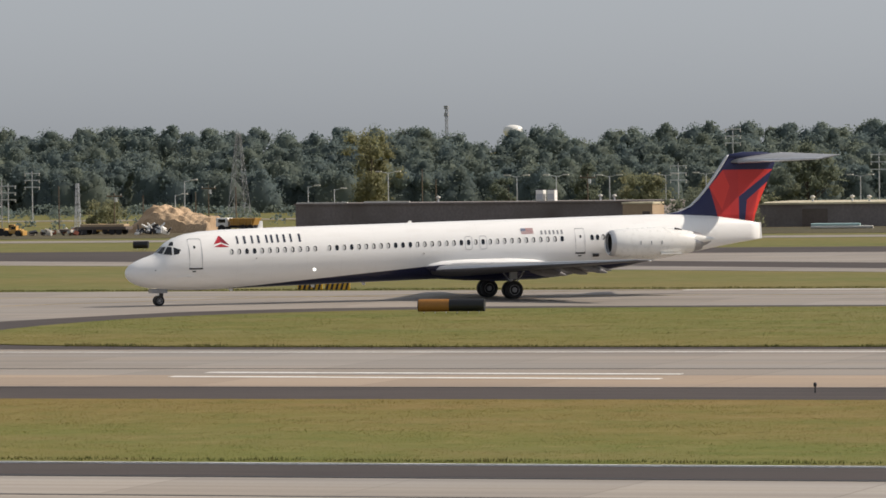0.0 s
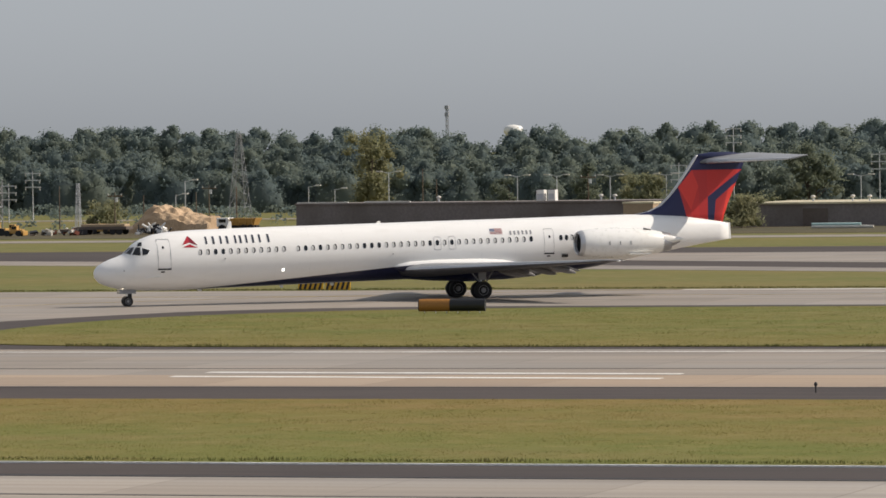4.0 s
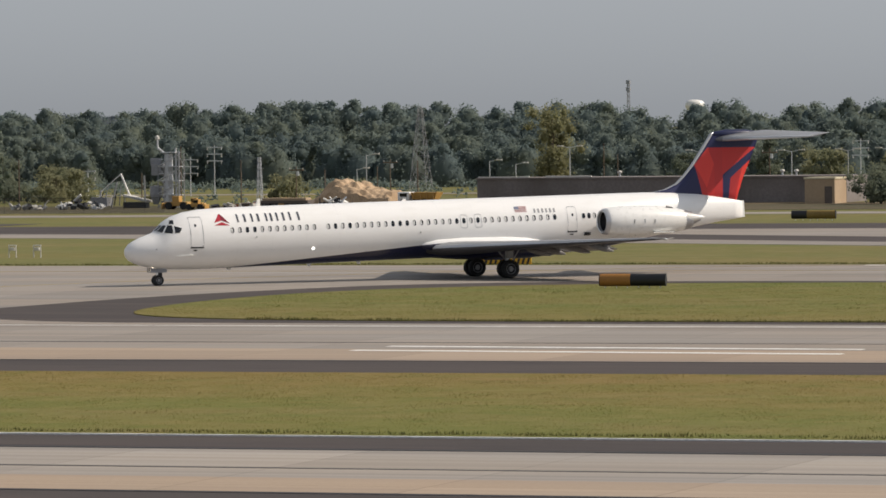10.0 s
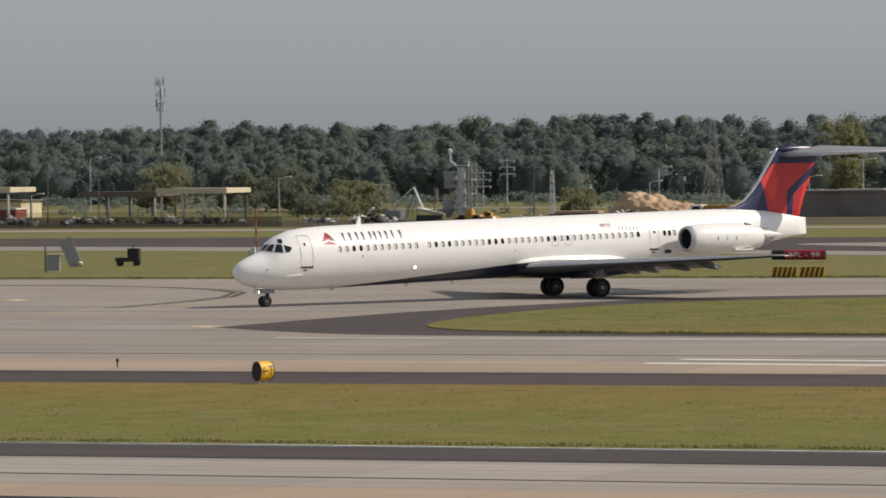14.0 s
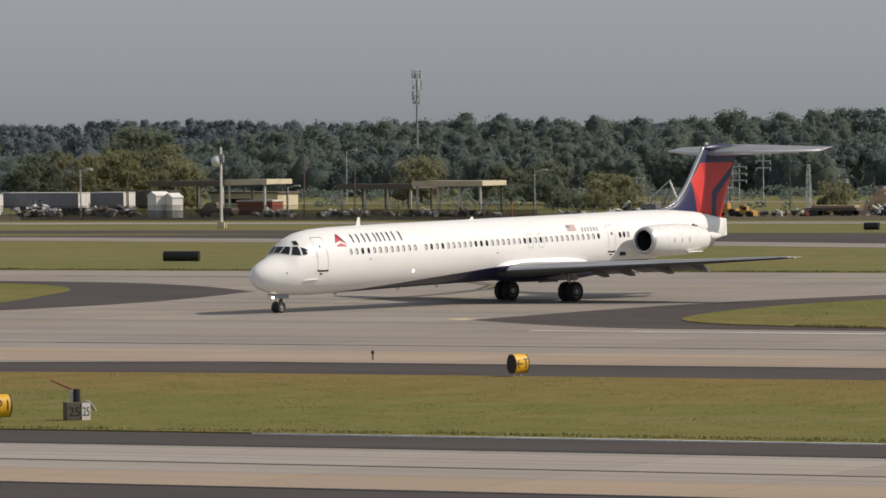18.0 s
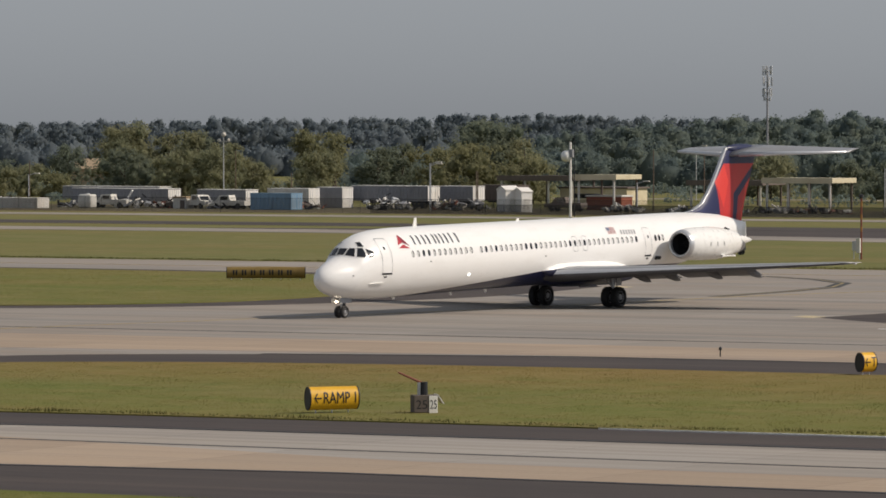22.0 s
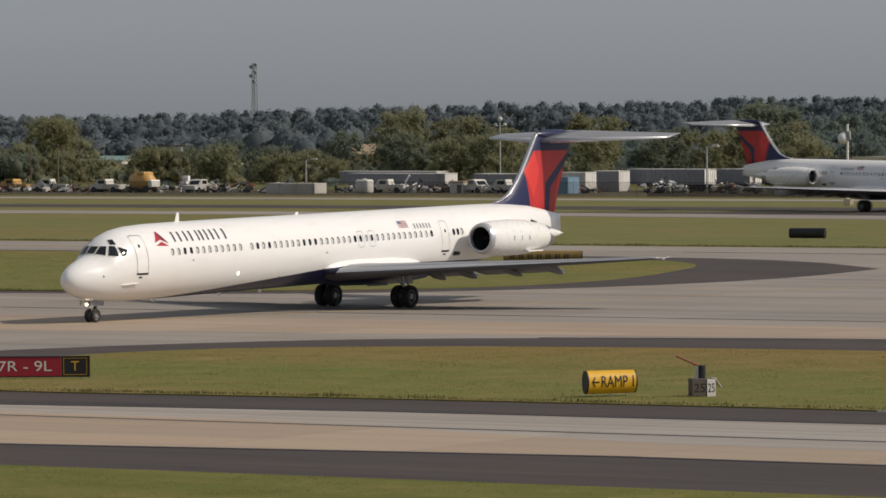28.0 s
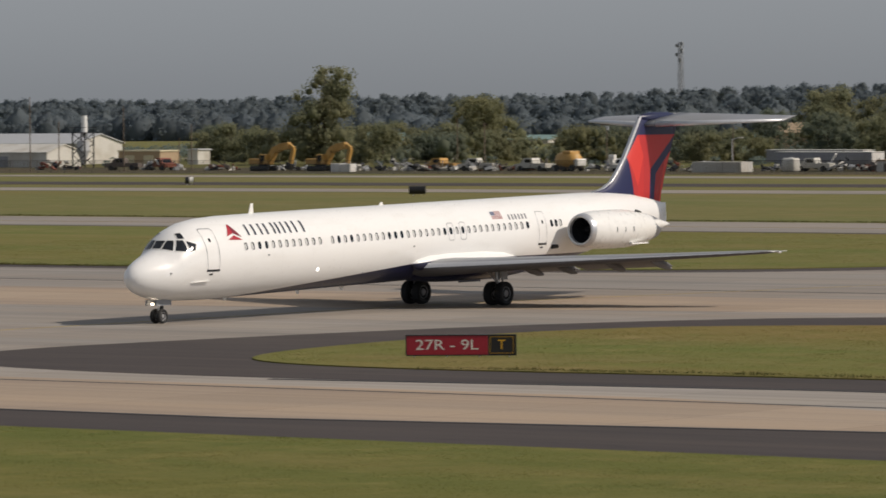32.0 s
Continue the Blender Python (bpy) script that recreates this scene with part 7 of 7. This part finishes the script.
def woods(name, label, y0, y1, a0, a1, tops, step, leaf, per, material, seed, rows=5, lift=0.35, foot=0.42):
    """A belt of woodland: many small crowns side by side, row behind row, the back rows taller; tops gives its height along the bearing."""
    rng = np.random.default_rng(seed)
    blobs = []
    for r in range(rows):
        y = y0 + (y1 - y0) * r / max(1, rows - 1)
        x = -math.tan(a1) * y
        while x < -math.tan(a0) * y:
            a = math.atan2(-x, y)
            d = math.hypot(x, y)
            top = 10.59 + d * (lift + float(np.interp(a, [t[0] for t in tops], [t[1] for t in tops]))) / 1000
            h = top * (foot + (1 - foot) * (r + 1) / rows) * rng.uniform(0.9, 1.03)
            w = step * rng.uniform(0.8, 1.5)
            yy = y + rng.uniform(-4, 4)
            # a rounded crown with lumps on it, and growth below down to the next row's tops
            deep = w * rng.uniform(0.9, 1.5)
            blobs.append((x, yy, h - deep * 0.54, w * 0.5, deep * 0.5))
            for q in range(4):
                a, up = rng.uniform(0, 2 * math.pi), rng.uniform(-0.3, 0.95)
                rb = w * rng.uniform(0.18, 0.3)
                side = w * 0.36 * math.sqrt(1 - up ** 2)
                blobs.append((x + side * math.cos(a), yy + side * math.sin(a), h - deep * 0.54 + deep * 0.42 * up, rb, rb * rng.uniform(0.75, 1.0)))
            low = h - deep
            for q in range(1 if r else 3):
                rb = w * rng.uniform(0.45, 0.7)
                blobs.append((x + rng.uniform(-0.45, 0.45) * w, yy + rng.uniform(-0.3, 0.3) * w, max(rb * 0.5, low * (1.0 - 0.33 * q) - rb * 0.2), rb, rb * rng.uniform(0.9, 1.4)))
            x += step * rng.uniform(0.5, 0.9)
    V, F = leaf_cloud(blobs, per, leaf, rng, shell=(0.82, 1.16), fill=0.085 * step * step)
    inner, shape = lumps(blobs, 0.9, 6, 5)
    F = np.concatenate([F, shape + len(V)])
    V = np.concatenate([V, inner])
    return tagged(quick_mesh(name, V, F, material, None, True), label, "woods", kind="stuff")


NEAR_TOPS = [(0.20, 2.3), (0.234, 2.4), (0.251, 1.9), (0.259, 2.7), (0.269, 1.8), (0.281, 2.5), (0.288, 0.8), (0.297, 2.3), (0.309, 0.2), (0.316, 1.8), (0.33, 2.9), (0.343, 1.8), (0.358, 2.7), (0.367, 3.0), (0.385, 3.0), (0.397, 2.8), (0.413, 1.9), (0.425, 1.4), (0.443, 2.6), (0.46, 1.6), (0.48, 0.6), (0.50, -2.0), (0.52, -6.0), (0.54, -13.0)]
FAR_TOPS = [(0.38, 1.0), (0.48, 1.6), (0.505, 2.1), (0.547, 1.3), (0.56, 1.4), (0.582, 0.7), (0.612, 0.0), (0.628, -0.6), (0.661, -0.1), (0.69, -0.8), (0.76, -0.4)]
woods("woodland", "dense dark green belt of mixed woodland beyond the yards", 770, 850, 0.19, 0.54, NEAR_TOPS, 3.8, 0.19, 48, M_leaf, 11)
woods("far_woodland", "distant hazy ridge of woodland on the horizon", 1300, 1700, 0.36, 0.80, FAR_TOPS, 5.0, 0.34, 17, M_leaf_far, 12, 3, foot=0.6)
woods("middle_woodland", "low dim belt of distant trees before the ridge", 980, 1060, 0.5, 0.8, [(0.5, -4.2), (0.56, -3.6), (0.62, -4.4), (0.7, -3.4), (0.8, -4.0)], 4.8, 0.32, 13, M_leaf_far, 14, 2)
bushes = []
rng = np.random.default_rng(31)
for k in range(1300):
    a, y = rng.uniform(0.2, 0.78), rng.uniform(712, 790) if k > 130 else rng.uniform(625, 690)
    r = rng.uniform(0.5, 1.0) * (1.0 if y < 700 else 1.35)
    bushes.append((-math.tan(a) * y, y, r * 0.4, r * 1.3, r))
V, F = leaf_cloud(bushes, 46, 0.2, rng)
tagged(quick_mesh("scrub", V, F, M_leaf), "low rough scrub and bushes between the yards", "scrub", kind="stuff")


# ---- grass: rough tufts along the edges of the parcels and over the nearest ones ----
def tufts(name, label, lines, n, size, material, seed):
    rng = np.random.default_rng(seed)
    P = []
    for (x0, y0), (x1, y1), spread in lines:
        L = math.hypot(x1 - x0, y1 - y0)
        m = max(2, int(n * L))
        t = rng.uniform(0, 1, m)
        P.append(np.stack([x0 + (x1 - x0) * t + rng.normal(size=m) * 0.1, y0 + (y1 - y0) * t + rng.uniform(0, 1, m) ** 1.5 * spread, np.full(m, 0.04)], 1))
    P = np.concatenate(P)
    m = len(P)
    clump = 0.55 + 0.75 * np.array([noise.noise(Vector((p[0] * 0.5, p[1] * 0.5, seed))) + 0.5 for p in P])
    hgt = size * rng.uniform(0.5, 1.25, m) * np.clip(clump, 0.35, 1.6)
    wid = size * rng.uniform(0.12, 0.3, m)
    a = rng.uniform(0, math.pi, m)
    u = np.stack([np.cos(a), np.sin(a), np.zeros(m)], 1) * wid[:, None]
    lean = rng.normal(size=(m, 3)) * 0.25 * hgt[:, None]
    lean[:, 2] = hgt
    V = np.stack([P - u, P + u, P + lean], 1).reshape(-1, 3)
    ob = quick_mesh(name, V, np.arange(3 * m).reshape(-1, 3), material)
    return tagged(ob, label, "grass", kind="stuff")


def meadow(name, label, outline, x0, x1, y0, y1, per, size, material, seed, z=0.06):
    """Standing grass over the part of a parcel between four limits, in taller and shorter clumps."""
    rng = np.random.default_rng(seed)
    m = int((x1 - x0) * (y1 - y0) * per)
    X, Y = rng.uniform(x0, x1, m), rng.uniform(y0, y1, m)
    keep = np.zeros(m, bool)
    for (ax, ay), (bx, by) in zip(outline, outline[1:] + outline[:1]):
        if ay != by:
            keep ^= ((ay > Y) != (by > Y)) & (X < (bx - ax) * (Y - ay) / (by - ay) + ax)
    X, Y = X[keep], Y[keep]
    m = len(X)
    clump = np.array([noise.noise(Vector((a * 0.45, b * 0.3, seed))) + 0.6 * noise.noise(Vector((a * 1.7, b * 1.2, seed + 5))) for a, b in zip(X, Y)])
    tall = size * rng.uniform(0.5, 1.2, m) * np.clip(0.85 + 0.6 * clump, 0.3, 1.6)
    wide = size * rng.uniform(0.14, 0.34, m)
    a = rng.uniform(0, math.pi, m)
    P = np.stack([X, Y, np.full(m, z)], 1)
    u = np.stack([np.cos(a), np.sin(a), np.zeros(m)], 1) * wide[:, None]
    lean = rng.normal(size=(m, 3)) * 0.45 * tall[:, None]
    lean[:, 2] = tall
    V = np.stack([P - u, P + u, P + lean], 1).reshape(-1, 3)
    return tagged(quick_mesh(name, V, np.arange(3 * m).reshape(-1, 3), material), label, "grass", kind="stuff")


# Rank edge grass, darkened to hold the lip's shaded side.
M_lip = leaf_mat("shaded_rank_blades", (0.07, 0.085, 0.03), (0.15, 0.14, 0.055), (0.17, 0.14, 0.06), grove=0.6)
M_near_blades = grass_mat("near_parcel_blades", *NEAR_G, 0.3, (185.0, 206.0), True)
M_blades = grass_mat("parcel_blades", *PARCEL_G, 0.4, None, True)
M_verge_blades = grass_mat("verge_blades", *VERGE_G, 0.25, None, True)
tufts("grass_edge", "uneven taller grass along the pavement edges", [((-125, 164.2), (-112, 165.8), 1.2), ((-112, 165.8), (-80, 167.2), 1.2), ((-80, 167.2), (-20, 167.2), 1.2), ((-107, 262.8), (-90, 261), 1.2), ((-90, 261), (-20, 260.6), 1.2), ((-190, 258.8), (-220, 255.2), 1.2), ((-220, 255.2), (-600, 254.8), 1.2), ((-400, 361.5), (-60, 361.5), 2.0)], 70, 0.13, M_lip, 3)
meadow("grass_blades", "uneven green and straw grass of the near parcel", smooth_outline(J_GRASS), -145, -38, 163, 209, 44, 0.055, M_near_blades, 4)
meadow("grass_blades", "uneven green and straw grass of the middle parcel", smooth_outline(R_GRASS), -122, -50, 259, 323, 24, 0.065, M_blades, 5)
meadow("grass_blades", "uneven green and straw grass of the far parcel", smooth_outline(L_GRASS), -260, -168, 254, 334, 13, 0.065, M_blades, 6)
meadow("grass_blades", "fresh green grass of the near verge", [(-200, 100), (0, 100), (0, 131), (-200, 131)], -120, -50, 108, 129.7, 60, 0.045, M_verge_blades, 7, 0.045)


# ---- what moves ----
TAXI = [(0, -128.78, 327.35, 36.74), (1, -129.10, 327.38, 36.62), (2, -129.50, 327.30, 36.58), (3, -130.02, 326.98, 36.71), (4, -130.62, 326.34, 37.09), (5, -131.25, 325.30, 37.76),
        (6, -131.98, 323.90, 38.72), (7, -132.90, 322.20, 39.95), (8, -134.00, 320.28, 41.38), (9, -135.27, 318.15, 42.97), (10, -136.65, 315.66, 44.85), (11, -138.09, 312.65, 47.20),
        (12, -139.55, 309.10, 50.04), (13, -140.99, 305.00, 53.40), (14, -142.29, 300.20, 57.33), (15, -143.35, 294.60, 61.82), (16, -144.23, 288.44, 66.50), (17, -145.00, 282.03, 70.98),
        (18, -145.76, 275.52, 74.99), (19, -146.65, 269.12, 78.34), (20, -147.91, 263.31, 81.04), (21, -149.73, 258.44, 83.11), (22, -151.83, 253.86, 84.67), (23, -153.90, 248.88, 85.82),
        (24, -155.74, 243.42, 86.83), (25, -157.30, 237.57, 87.80), (26, -158.82, 231.46, 88.22), (27, -160.49, 225.15, 87.72), (28, -161.83, 218.58, 87.27), (29, -162.36, 211.70, 87.80),
        (30, -162.29, 204.57, 88.89), (31, -161.94, 197.28, 89.92), (32, -161.46, 189.91, 90.85)]
# seconds, the main gear's place and the heading off the runway's line, of the aircraft on the far runway
ROLLOUT = [(0, -1112.0, 500, 0), (8, -868.0, 500, 0), (16, -624.0, 500, 0), (22, -441.0, 500, 1), (24, -380.1, 499.5, 4.5), (24.5, -364.8, 499, 5.5), (25, -348.3, 498, 6.5), (25.5, -331.7, 497, 7.5), (27.5, -273.0, 493, 11.5), (28, -259.7, 491.5, 12.5), (30, -215.7, 482, 14), (32, -175.7, 472, 15)]


def roll(pair, radius, gone, start=0.0, end=32.0, step=2):
    """Turns a wheel pair by the way that its aircraft has gone."""
    at = pair.location.copy()
    rows = []
    for k in range(round(start * FPS), round(end * FPS) + 1, step):
        t = k / FPS
        rows.append((t, Matrix.Translation(at) @ Matrix.Rotation(-gone(t) / radius, 4, "Y")))
    if start > 0:
        rows.insert(0, (0.0, rows[0][1]))
    walk(pair, rows)


def motions():
    walk(airliner, [(t, pose(x, y, 0.028, 0, 0, a)) for t, x, y, a in TAXI])
    walk(second_airliner, [(t, pose(x + 25.82 * math.cos(radians(a)), y - 25.82 * math.sin(radians(a)), 0.02, 0, 0, 180 - a)) for t, x, y, a in ROLLOUT])
    ways = [0.0]
    for a, b in zip(TAXI, TAXI[1:]):
        ways.append(ways[-1] + math.hypot(b[1] - a[1], b[2] - a[2]))

    def gone(t):
        return float(np.interp(t, [r[0] for r in TAXI], ways))

    for pair, radius in rollers:
        roll(pair, radius, gone)


motions()
